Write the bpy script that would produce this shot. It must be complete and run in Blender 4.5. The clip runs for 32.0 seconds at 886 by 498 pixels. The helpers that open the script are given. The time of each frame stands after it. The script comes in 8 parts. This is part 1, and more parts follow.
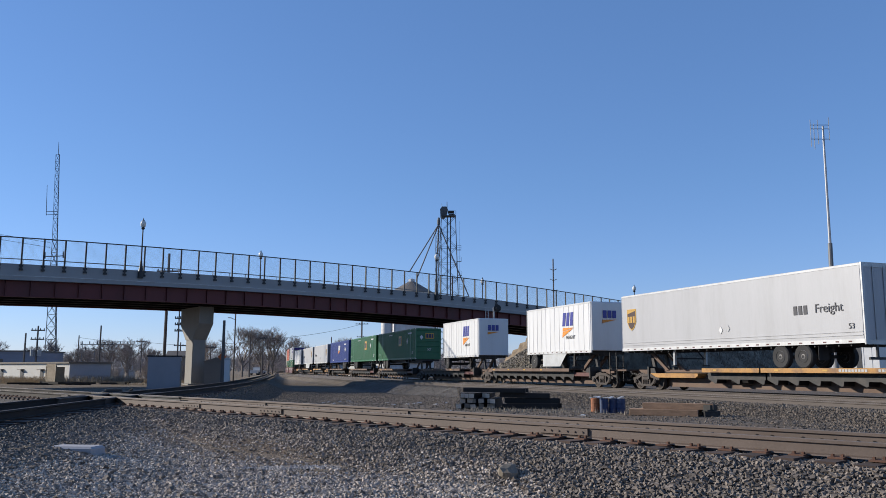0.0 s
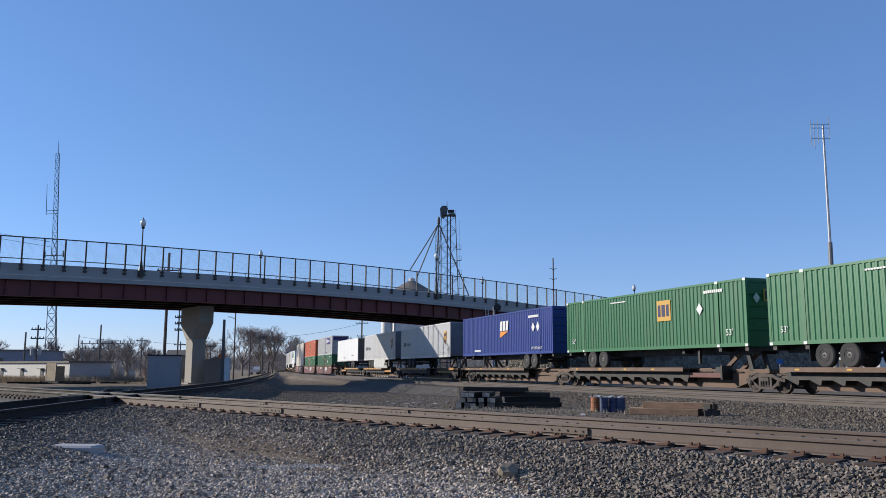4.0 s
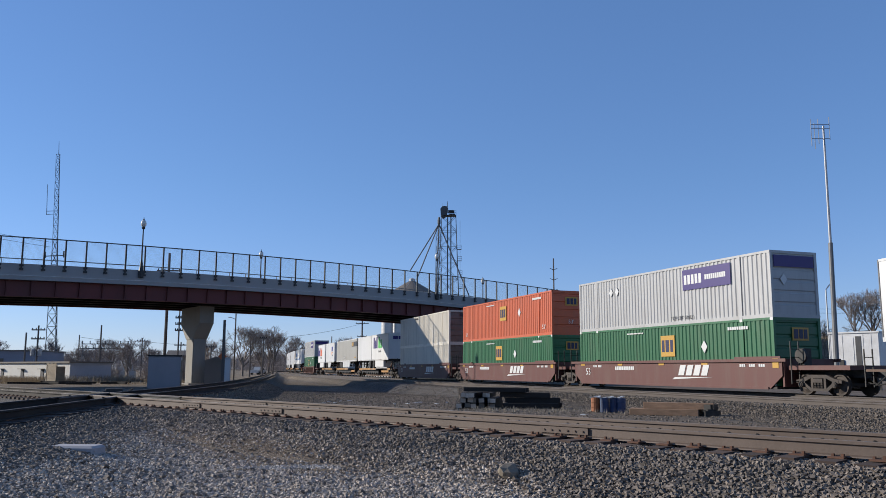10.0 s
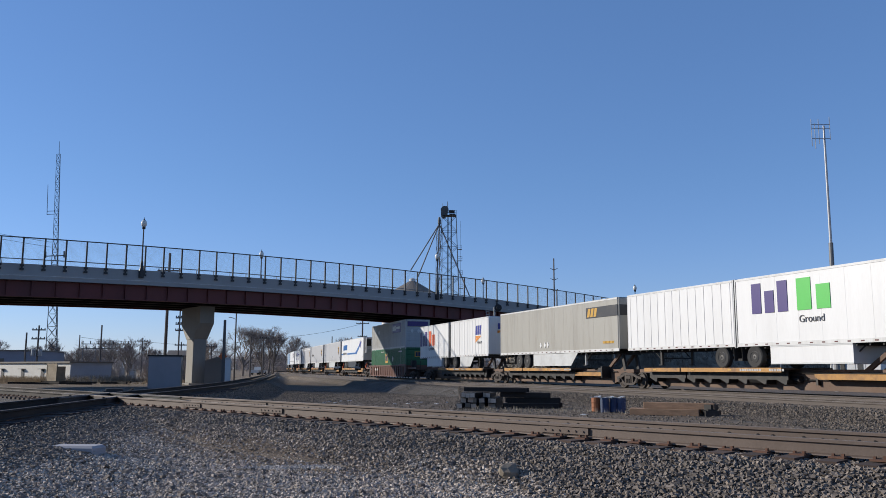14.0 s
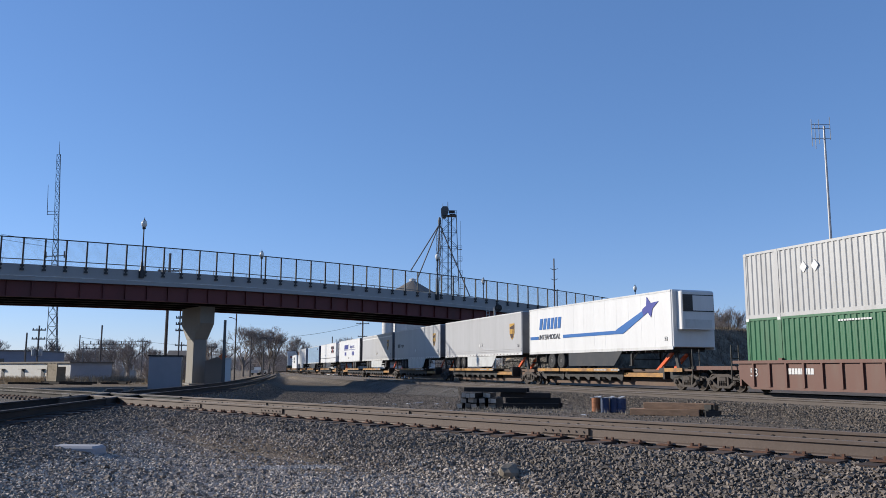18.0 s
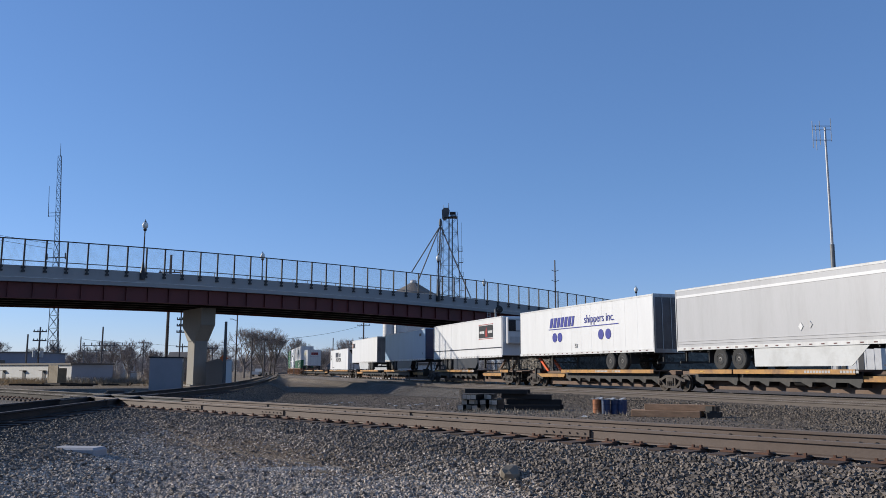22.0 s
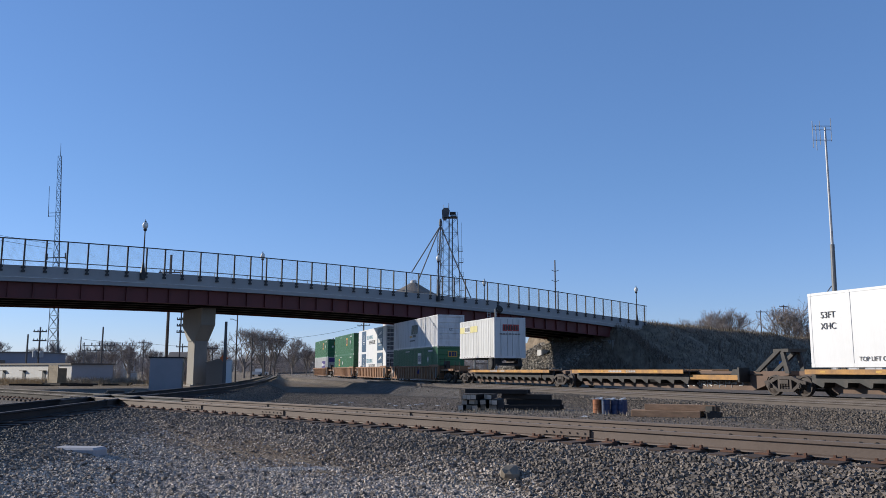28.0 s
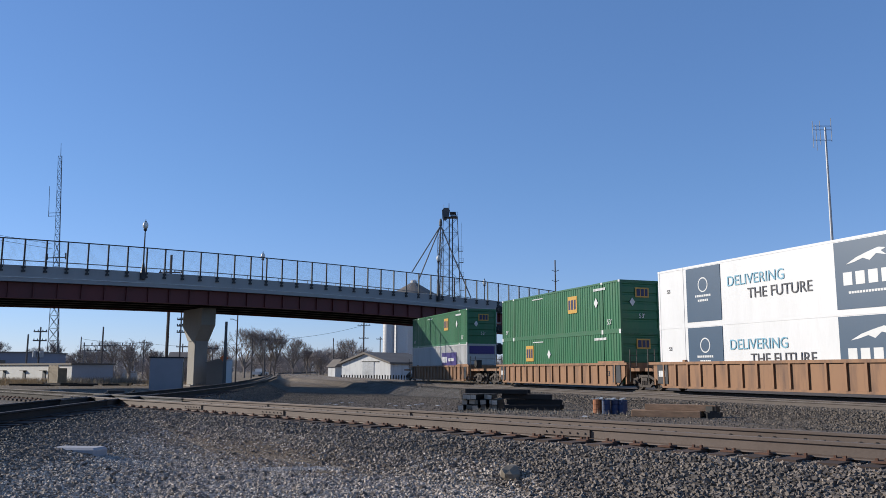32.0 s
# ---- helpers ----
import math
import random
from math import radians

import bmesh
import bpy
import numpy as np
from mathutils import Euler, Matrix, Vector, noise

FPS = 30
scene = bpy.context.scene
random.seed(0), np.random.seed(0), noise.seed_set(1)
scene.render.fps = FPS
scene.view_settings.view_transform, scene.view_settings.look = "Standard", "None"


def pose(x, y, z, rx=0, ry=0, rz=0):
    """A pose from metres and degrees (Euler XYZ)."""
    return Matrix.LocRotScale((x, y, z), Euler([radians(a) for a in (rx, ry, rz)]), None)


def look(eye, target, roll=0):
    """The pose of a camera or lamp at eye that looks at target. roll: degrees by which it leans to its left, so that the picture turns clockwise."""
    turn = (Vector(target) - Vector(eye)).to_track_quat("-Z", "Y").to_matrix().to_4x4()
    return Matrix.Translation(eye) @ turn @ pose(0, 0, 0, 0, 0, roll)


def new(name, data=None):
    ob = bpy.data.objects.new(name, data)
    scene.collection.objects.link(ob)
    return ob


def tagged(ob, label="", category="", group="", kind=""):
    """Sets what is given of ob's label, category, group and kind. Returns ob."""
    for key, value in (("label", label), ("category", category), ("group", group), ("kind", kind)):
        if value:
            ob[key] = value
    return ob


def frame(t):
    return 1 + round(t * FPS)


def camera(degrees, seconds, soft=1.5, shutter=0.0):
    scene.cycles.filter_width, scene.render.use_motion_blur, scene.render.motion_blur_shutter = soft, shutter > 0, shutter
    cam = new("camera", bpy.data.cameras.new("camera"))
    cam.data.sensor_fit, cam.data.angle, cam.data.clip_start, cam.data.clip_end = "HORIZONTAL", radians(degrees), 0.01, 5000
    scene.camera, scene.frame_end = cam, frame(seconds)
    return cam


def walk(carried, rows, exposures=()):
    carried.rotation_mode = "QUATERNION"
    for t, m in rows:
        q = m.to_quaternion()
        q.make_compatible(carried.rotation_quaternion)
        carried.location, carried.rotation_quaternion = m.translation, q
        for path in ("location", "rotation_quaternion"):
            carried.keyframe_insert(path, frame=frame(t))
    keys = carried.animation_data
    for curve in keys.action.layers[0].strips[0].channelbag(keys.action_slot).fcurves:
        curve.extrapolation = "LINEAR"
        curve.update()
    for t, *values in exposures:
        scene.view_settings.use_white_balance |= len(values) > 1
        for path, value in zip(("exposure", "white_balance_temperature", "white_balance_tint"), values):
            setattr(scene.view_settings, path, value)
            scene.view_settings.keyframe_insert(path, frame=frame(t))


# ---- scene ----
# camera: held still in the hand, with a slow drift of a few hundredths of a degree
FOV, EYE, PITCH, ROLL, FPX = 56.62, (0.0, 0.0, 1.008), 8.32, 0.16, 1455.4
cam = camera(FOV, 32.0, soft=0.5)


def aim(dx, dy):
    p, y = radians(PITCH) + dy / FPX, -dx / FPX
    return look(EYE, (100 * math.sin(y) * math.cos(p), 100 * math.cos(y) * math.cos(p), EYE[2] + 100 * math.sin(p)), ROLL)


DRIFT = [(0, 0, 0.8), (3, 0, 0), (5.5, 0, -1.2), (7.5, 0, 0), (10, 0.6, 0), (13, 1, 0), (16.5, 1.5, 0), (18, 1.5, 0.3), (19, 2, 1), (21, 3, 2.9), (28, 3.2, 3), (30, 3.3, 3.6), (32, 3.5, 3)]
walk(cam, [(t, aim(dx, dy)) for t, dx, dy in DRIFT], exposures=[(0, 0.25), (1, 0.23), (3, 0.3), (6, 0.3), (7, 0.23), (9, 0.17), (12, 0.2), (13, 0.1), (14, 0.12), (17, 0.17), (18, 0.23), (19, 0.15), (25, 0.14), (28, 0.22), (30, 0.17), (31, 0.15), (32, 0.2)])

# world and sun
SUN_FROM = Vector((-1.0, 0.25, 0.41)).normalized()
world = bpy.data.worlds.new("sky")
scene.world = world
world.use_nodes = True
wn, wl = world.node_tree.nodes, world.node_tree.links
sky = wn.new("ShaderNodeTexSky")
sky.sky_type, sky.sun_disc = "NISHITA", False
sky.sun_elevation = math.asin(SUN_FROM.z)
sky.sun_rotation = math.atan2(SUN_FROM.x, SUN_FROM.y)
sky.altitude, sky.air_density, sky.dust_density, sky.ozone_density = 300, 1.0, 0.0, 2.2
wn["Background"].inputs[1].default_value = 0.10
tint = wn.new("ShaderNodeMix")
tint.data_type, tint.blend_type = "RGBA", "MULTIPLY"
tint.inputs[0].default_value = 1.0
tint.inputs[7].default_value = (0.81, 0.955, 1.26, 1)  # a clear, cold winter sky
wl.new(sky.outputs[0], tint.inputs[6])
haze = wn.new("ShaderNodeMix")
haze.data_type = "RGBA"
haze.inputs[0].default_value = 0.33  # thin even haze over the whole sky
haze.inputs[7].default_value = (1.16, 2.65, 5.75, 1)
wl.new(tint.outputs[2], haze.inputs[6])
low = wn.new("ShaderNodeMix")  # the air near the horizon is a paler, more violet blue
low.data_type, low.blend_type = "RGBA", "MULTIPLY"
low.inputs[7].default_value = (1.06, 0.985, 1.07, 1)
up, rise, height = wn.new("ShaderNodeTexCoord"), wn.new("ShaderNodeMapRange"), wn.new("ShaderNodeSeparateXYZ")
rise.inputs[1].default_value, rise.inputs[2].default_value, rise.inputs[3].default_value, rise.inputs[4].default_value = 0.0, 0.22, 1.0, 0.0
wl.new(up.outputs["Generated"], height.inputs[0])
wl.new(height.outputs[2], rise.inputs[0])
wl.new(rise.outputs[0], low.inputs[0])
wl.new(haze.outputs[2], low.inputs[6])
wl.new(low.outputs[2], wn["Background"].inputs[0])
sun = new("sun", bpy.data.lights.new("sun", "SUN"))
sun.data.energy, sun.data.angle, sun.data.color = 5.0, radians(0.55), (1.0, 0.93, 0.83)
sun.matrix_world = look(SUN_FROM * 50, (0, 0, 0))

# ---- materials ----


ALBEDO = 0.76  # one factor on all base colours, to balance sun and sky


def material(name, color, rough=0.6, metal=0.0, var=0.25, scale=3.0, grain=40.0, bump=0.15, dirt=None, dirt_amount=0.35, dirt_scale=0.6, obj_random=0.0, island=0.0, stretch=(1, 1, 1), bump_dist=0.02, spec=0.5):
    color = tuple(c * ALBEDO for c in color)
    dirt = dirt and tuple(c * ALBEDO for c in dirt)
    m = bpy.data.materials.new(name)
    m.use_nodes = True
    n, l = m.node_tree.nodes, m.node_tree.links
    b = n["Principled BSDF"]
    tc = n.new("ShaderNodeTexCoord")
    mp = n.new("ShaderNodeMapping")
    mp.inputs["Scale"].default_value = stretch
    l.new(tc.outputs["Object"], mp.inputs[0])
    fine = n.new("ShaderNodeTexNoise")
    fine.inputs["Scale"].default_value, fine.inputs["Detail"].default_value = grain, 4
    coarse = n.new("ShaderNodeTexNoise")
    coarse.inputs["Scale"].default_value, coarse.inputs["Detail"].default_value = scale, 5
    l.new(mp.outputs[0], fine.inputs[0])
    l.new(mp.outputs[0], coarse.inputs[0])
    add = n.new("ShaderNodeMath")
    add.operation = "MULTIPLY_ADD"
    l.new(fine.outputs[0], add.inputs[0])
    add.inputs[1].default_value = 0.6
    l.new(coarse.outputs[0], add.inputs[2])
    ramp = n.new("ShaderNodeMapRange")
    ramp.inputs[1].default_value, ramp.inputs[2].default_value = 0.45, 1.15
    ramp.inputs[3].default_value, ramp.inputs[4].default_value = 1 - var, 1 + var
    l.new(add.outputs[0], ramp.inputs[0])
    val = ramp.outputs[0]
    for amount, node, out in ((obj_random, "ShaderNodeObjectInfo", "Random"), (island, "ShaderNodeNewGeometry", "Random Per Island")):
        if amount:
            r = n.new(node)
            k = n.new("ShaderNodeMapRange")
            k.inputs[3].default_value, k.inputs[4].default_value = 1 - amount, 1 + amount
            l.new(r.outputs[out], k.inputs[0])
            mul = n.new("ShaderNodeMath")
            mul.operation = "MULTIPLY"
            l.new(val, mul.inputs[0])
            l.new(k.outputs[0], mul.inputs[1])
            val = mul.outputs[0]
    mix = n.new("ShaderNodeVectorMath")
    mix.operation = "SCALE"
    mix.inputs[0].default_value = color
    l.new(val, mix.inputs["Scale"])
    out = mix.outputs[0]
    if dirt:
        dn = n.new("ShaderNodeTexNoise")
        dn.inputs["Scale"].default_value, dn.inputs["Detail"].default_value, dn.inputs["Roughness"].default_value = dirt_scale, 8, 0.65
        l.new(mp.outputs[0], dn.inputs[0])
        dr = n.new("ShaderNodeMapRange")
        dr.inputs[1].default_value, dr.inputs[2].default_value = 0.48, 0.72
        dr.inputs[3].default_value, dr.inputs[4].default_value = 0.0, dirt_amount
        l.new(dn.outputs[0], dr.inputs[0])
        mx = n.new("ShaderNodeMix")
        mx.data_type = "RGBA"
        l.new(dr.outputs[0], mx.inputs[0])
        l.new(out, mx.inputs[6])
        mx.inputs[7].default_value = (*dirt, 1)
        out = mx.outputs[2]
    l.new(out, b.inputs["Base Color"])
    b.inputs["Roughness"].default_value, b.inputs["Metallic"].default_value = rough, metal
    b.inputs["Specular IOR Level"].default_value = spec
    if bump:
        bp = n.new("ShaderNodeBump")
        bp.inputs["Strength"].default_value, bp.inputs["Distance"].default_value = bump, bump_dist
        l.new(add.outputs[0], bp.inputs["Height"])
        l.new(bp.outputs[0], b.inputs["Normal"])
    return m


def paint(name, color, rough=0.45, dirt=(0.16, 0.13, 0.10), amount=0.25, var=0.06, **k):
    return material(name, color, rough, var=var, scale=0.8, grain=14, bump=0.03, dirt=dirt, dirt_amount=amount, dirt_scale=1.2, **k)


STREAK = dict(stretch=(1.6, 1.6, 0.25))
M_WHITE = paint("white_paint", (0.78, 0.78, 0.77), amount=0.06, **STREAK)
M_WHITE2 = paint("worn_white_paint", (0.70, 0.70, 0.68), amount=0.35, **STREAK)
M_GREY = paint("light_grey_paint", (0.485, 0.485, 0.49), amount=0.14, **STREAK)
M_DUSTYGREY = paint("dusty_grey_paint", (0.40, 0.385, 0.34), amount=0.3, **STREAK)
M_GREEN = paint("green_container_paint", (0.018, 0.145, 0.055), amount=0.18, obj_random=0.12, **STREAK)
M_BLUE = paint("blue_container_paint", (0.005, 0.034, 0.23), amount=0.05, **STREAK)
M_ORANGE = paint("orange_container_paint", (0.62, 0.13, 0.05), amount=0.22, **STREAK)
M_CREAM = paint("cream_container_paint", (0.80, 0.74, 0.63), amount=0.3, obj_random=0.06, **STREAK)
M_GREYBOX = paint("grey_container_paint", (0.50, 0.50, 0.49), amount=0.22, **STREAK)
M_WHITEBOX = paint("white_container_paint", (0.74, 0.74, 0.74), amount=0.4, **STREAK)
M_PALEBLUE = paint("pale_blue_aluminium", (0.29, 0.42, 0.57), rough=0.38, amount=0.12, **STREAK)
M_OXIDE = paint("oxide_red_car_paint", (0.125, 0.036, 0.028), rough=0.55, amount=0.3, **STREAK)
M_BROWN = paint("brown_car_paint", (0.15, 0.062, 0.042), rough=0.6, amount=0.35, **STREAK)
M_RUSTCAR = paint("rusty_orange_car_paint", (0.30, 0.148, 0.066), rough=0.65, dirt=(0.11, 0.052, 0.030), amount=0.9, **STREAK)
M_YELLOW = paint("yellow_deck_paint", (0.46, 0.23, 0.055), rough=0.65, dirt=(0.15, 0.08, 0.045), amount=1.0, var=0.25)
M_SILL = material("dusty_brown_steel", (0.14, 0.084, 0.056), 0.75, var=0.35, scale=1.2, grain=18, dirt=(0.20, 0.145, 0.105), dirt_amount=0.5, dirt_scale=0.7)
M_DARK = material("black_greasy_steel", (0.013, 0.012, 0.011), 0.6, var=0.4, dirt=(0.10, 0.075, 0.06), dirt_amount=0.5, dirt_scale=2)
M_BOGIE = material("grimy_cast_steel", (0.055, 0.042, 0.034), 0.75, var=0.35, dirt=(0.17, 0.13, 0.10), dirt_amount=0.5, dirt_scale=2.5)
M_TYRE = material("dusty_black_rubber", (0.035, 0.034, 0.033), 0.85, var=0.3, grain=60)
M_RIM = material("dull_wheel_metal", (0.17, 0.165, 0.16), 0.6, 0.3, var=0.25, dirt=(0.05, 0.042, 0.035), dirt_amount=0.7, dirt_scale=4)
M_SKIRT = paint("pale_side_skirt", (0.62, 0.63, 0.62), amount=0.3)
M_DARKSKIRT = paint("dark_side_skirt", (0.032, 0.035, 0.042), amount=0.2)
M_STEEL = material("galvanised_steel", (0.42, 0.43, 0.44), 0.42, 0.75, var=0.2, dirt=(0.25, 0.24, 0.22), dirt_amount=0.4)
M_POLESTEEL = material("weathered_pole_steel", (0.44, 0.44, 0.45), 0.5, 0.1, var=0.12, dirt=(0.25, 0.24, 0.23), dirt_amount=0.3)
M_DULLSTEEL = material("dull_grey_steel", (0.20, 0.205, 0.21), 0.6, 0.2, var=0.2, dirt=(0.14, 0.13, 0.12), dirt_amount=0.4)
M_CABIN = material("bright_galvanised_sheet", (0.60, 0.61, 0.62), 0.45, 0.25, var=0.15, scale=1.5, grain=20, dirt=(0.35, 0.35, 0.35), dirt_amount=0.4)
M_MARKER = paint("dark_red_reflector", (0.10, 0.018, 0.016), amount=0.1)
M_RED = paint("red_paint", (0.42, 0.025, 0.02), amount=0.1)
M_PURPLE = paint("purple_paint", (0.038, 0.017, 0.17), amount=0.0)
M_LOGOBLUE = paint("deep_blue_paint", (0.035, 0.045, 0.30), amount=0.05)
M_LOGOORANGE = paint("orange_paint", (0.85, 0.30, 0.03), amount=0.05)
M_REDORANGE = paint("red_orange_paint", (0.80, 0.12, 0.02), amount=0.05)
M_DARKGREEN = paint("dark_green_letter_paint", (0.010, 0.05, 0.042), amount=0.0)
M_NAVY = paint("navy_letter_paint", (0.012, 0.016, 0.075), amount=0.0)
M_GOLD = paint("gold_paint", (0.60, 0.34, 0.05), amount=0.05)
M_SHIELD = paint("dark_brown_paint", (0.055, 0.022, 0.012), amount=0.05)
M_BLACK = paint("black_paint", (0.012, 0.012, 0.014), amount=0.08)
M_TEXT = paint("dark_letter_paint", (0.03, 0.03, 0.04), amount=0.0)
M_WTEXT = paint("white_letter_paint", (0.75, 0.75, 0.73), amount=0.1)
M_LIME = paint("bright_green_paint", (0.06, 0.52, 0.06), amount=0.05)
M_SKYBLUE = paint("bright_blue_paint", (0.010, 0.135, 0.43), amount=0.05)
M_TEAL = paint("dark_teal_panel_paint", (0.022, 0.07, 0.135), amount=0.05)
M_PALETEAL = paint("pale_blue_letter_paint", (0.16, 0.40, 0.52), amount=0.0)
M_YELLOWSTRIPE = paint("faded_yellow_paint", (0.74, 0.66, 0.30), amount=0.25)
M_CONCRETE = material("weathered_concrete", (0.33, 0.31, 0.275), 0.85, var=0.15, scale=0.5, grain=25, dirt=(0.16, 0.14, 0.12), dirt_amount=0.4, dirt_scale=0.35, stretch=(1, 1, 0.4))
M_PARAPET = material("grey_parapet_concrete", (0.37, 0.37, 0.365), 0.8, var=0.1, scale=0.4, grain=20, dirt=(0.25, 0.24, 0.23), dirt_amount=0.4, dirt_scale=0.3)
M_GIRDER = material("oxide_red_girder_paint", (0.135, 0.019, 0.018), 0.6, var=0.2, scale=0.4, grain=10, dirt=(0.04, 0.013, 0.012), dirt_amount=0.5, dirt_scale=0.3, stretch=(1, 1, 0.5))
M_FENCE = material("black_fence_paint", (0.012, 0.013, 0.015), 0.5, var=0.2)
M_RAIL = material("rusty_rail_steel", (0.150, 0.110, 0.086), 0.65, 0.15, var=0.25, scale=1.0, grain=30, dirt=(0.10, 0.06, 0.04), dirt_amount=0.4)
# underside shade of the bridge, put into the colour of inner girders and slab
M_UNDERSHADE = material("shade_black_girder", (0.014, 0.010, 0.009), 0.8, var=0.3, scale=0.5, grain=12)
M_SLABSHADE = material("shade_dark_concrete", (0.075, 0.068, 0.06), 0.9, var=0.3, scale=0.5, grain=12)
M_GRIT = material("fine_grey_grit", (0.45, 0.378, 0.31), 0.85, var=0.25, scale=8, grain=60, island=0.62, bump=0.2)
M_RAILMAIN = material("dark_main_line_rail_steel", (0.085, 0.066, 0.055), 0.6, 0.2, var=0.25, scale=1.0, grain=30, dirt=(0.05, 0.038, 0.03), dirt_amount=0.4)
# rail steel with the shade of its sunless side put into the colour
M_RAILSHADE = material("shade_dark_rail_steel", (0.024, 0.019, 0.016), 0.75, 0.1, var=0.3, scale=1.0, grain=30, dirt=(0.07, 0.045, 0.03), dirt_amount=0.35, spec=0.3)
M_RUSTHEAD = material("rusty_rail_head", (0.19, 0.148, 0.118), 0.6, 0.2, var=0.25, grain=30)
M_DIRTSTONE = material("brown_dirt_crumbs", (0.31, 0.225, 0.155), 0.9, var=0.25, scale=8, grain=60, island=0.4)
M_RAILTOP = material("worn_rail_head", (0.42, 0.37, 0.32), 0.38, 0.75, var=0.15)
M_RUSTPLATE = material("orange_rusted_plate", (0.145, 0.066, 0.038), 0.85, var=0.35, scale=6, grain=40, dirt=(0.06, 0.04, 0.03), dirt_amount=0.6, dirt_scale=3)
M_TIE = material("weathered_tie_wood", (0.075, 0.048, 0.036), 0.9, var=0.4, scale=2, grain=30, obj_random=0.4, stretch=(1, 4, 4))
M_CREOSOTE = material("dark_creosote_wood", (0.022, 0.017, 0.014), 0.85, var=0.4, scale=2, grain=30, obj_random=0.35)
M_OLDWOOD = material("brown_weathered_wood", (0.40, 0.25, 0.155), 0.9, var=0.4, scale=2.5, grain=24, obj_random=0.3, stretch=(1, 5, 5))
M_CUTWOOD = material("pale_cut_wood_end", (0.46, 0.38, 0.30), 0.9, var=0.35, obj_random=0.4)
M_POLE = material("grey_brown_pole_wood", (0.14, 0.122, 0.11), 0.9, var=0.25, stretch=(4, 4, 0.4))
M_WIRE = material("dark_cable", (0.03, 0.03, 0.032), 0.7, bump=0)
M_STONE = material("ballast_stone", (0.205, 0.168, 0.136), 0.85, var=0.25, scale=8, grain=60, island=0.45, bump=0.2)
M_MAINSTONE = material("brown_grey_ballast_stone", (0.16, 0.130, 0.102), 0.88, var=0.25, scale=8, grain=60, island=0.5, bump=0.2)
# dark stones: oily at the crossing, painted shade along the side track
M_DARKSTONE = material("oil_and_shade_dark_ballast", (0.085, 0.072, 0.06), 0.75, var=0.3, scale=8, grain=60, island=0.5, bump=0.2)
M_PALEGRIT = material("pale_crushed_grit", (0.47, 0.43, 0.39), 0.9, var=0.2, scale=8, grain=60, island=0.35, bump=0.2)
M_GLOBE = material("milk_glass_globe", (0.85, 0.83, 0.76), 0.25, var=0.03, bump=0)
M_SHEDBLUE = material("blue_grey_metal_siding", (0.25, 0.265, 0.32), 0.55, var=0.15, scale=0.3, grain=6)
# white wall with its blue-grey shade put into the colour
M_ENDSHADE = material("shade_blue_white_wall", (0.50, 0.52, 0.58), 0.6, var=0.12, scale=0.3, grain=6)
M_BUILDWHITE = material("off_white_siding", (0.66, 0.64, 0.58), 0.75, var=0.1, scale=0.3, grain=6, dirt=(0.35, 0.31, 0.26), dirt_amount=0.35, dirt_scale=0.2)
M_ROOF = material("grey_brown_roofing", (0.20, 0.17, 0.14), 0.8, var=0.2, scale=0.4)
M_BIN = material("corrugated_bin_steel", (0.68, 0.66, 0.63), 0.5, 0.15, var=0.12, scale=0.3, grain=4, dirt=(0.52, 0.50, 0.47), dirt_amount=0.4, dirt_scale=0.3)
M_TAN = material("tan_weathered_wood", (0.33, 0.27, 0.19), 0.85, var=0.25)
M_BARK = material("grey_bark", (0.22, 0.18, 0.15), 0.9, var=0.3, bump=0.1)
M_TWIG = material("brown_twigs", (0.40, 0.345, 0.315), 0.9, var=0.3, island=0.3, bump=0)
M_DRYGRASS = material("dry_grass_blades", (0.46, 0.38, 0.27), 0.9, var=0.25, island=0.4, bump=0)
_n, _l = M_DRYGRASS.node_tree.nodes, M_DRYGRASS.node_tree.links  # thin blades let light through
_p, _o, _t, _m = _n["Principled BSDF"], _n["Material Output"], _n.new("ShaderNodeBsdfTranslucent"), _n.new("ShaderNodeMixShader")
_t.inputs[0].default_value = (0.46, 0.38, 0.27, 1)
_m.inputs[0].default_value = 0.5
_l.new(_p.outputs[0], _m.inputs[1])
_l.new(_t.outputs[0], _m.inputs[2])
_l.new(_m.outputs[0], _o.inputs[0])
M_BRUSH = material("dead_brush", (0.15, 0.113, 0.083), 0.9, var=0.3, island=0.45, bump=0)
M_BRUSHPALE = material("pale_dead_weeds", (0.33, 0.29, 0.23), 0.9, var=0.3, island=0.4, bump=0)
M_GLASS = material("dark_window_glass", (0.03, 0.04, 0.05), 0.08, var=0.05, bump=0)
M_SIGNAL = material("black_signal_paint", (0.012, 0.012, 0.012), 0.55, var=0.2)
M_SIGNORANGE = material("orange_sign", (0.65, 0.13, 0.02), 0.5, var=0.05)
M_DRUMBLUE = material("dark_blue_drum", (0.02, 0.045, 0.13), 0.5, var=0.2, dirt=(0.2, 0.18, 0.16), dirt_amount=0.4, dirt_scale=3)
M_DRUMRUST = material("rusty_orange_drum", (0.36, 0.13, 0.05), 0.7, var=0.3)
M_PLASTIC = material("crumpled_pale_plastic", (0.55, 0.56, 0.58), 0.4, var=0.1)
M_WALLGREY = material("small_cabin_grey_metal", (0.27, 0.275, 0.31), 0.38, 0.45, var=0.12, scale=0.7, bump=0.05)

# ---- mesh tools ----


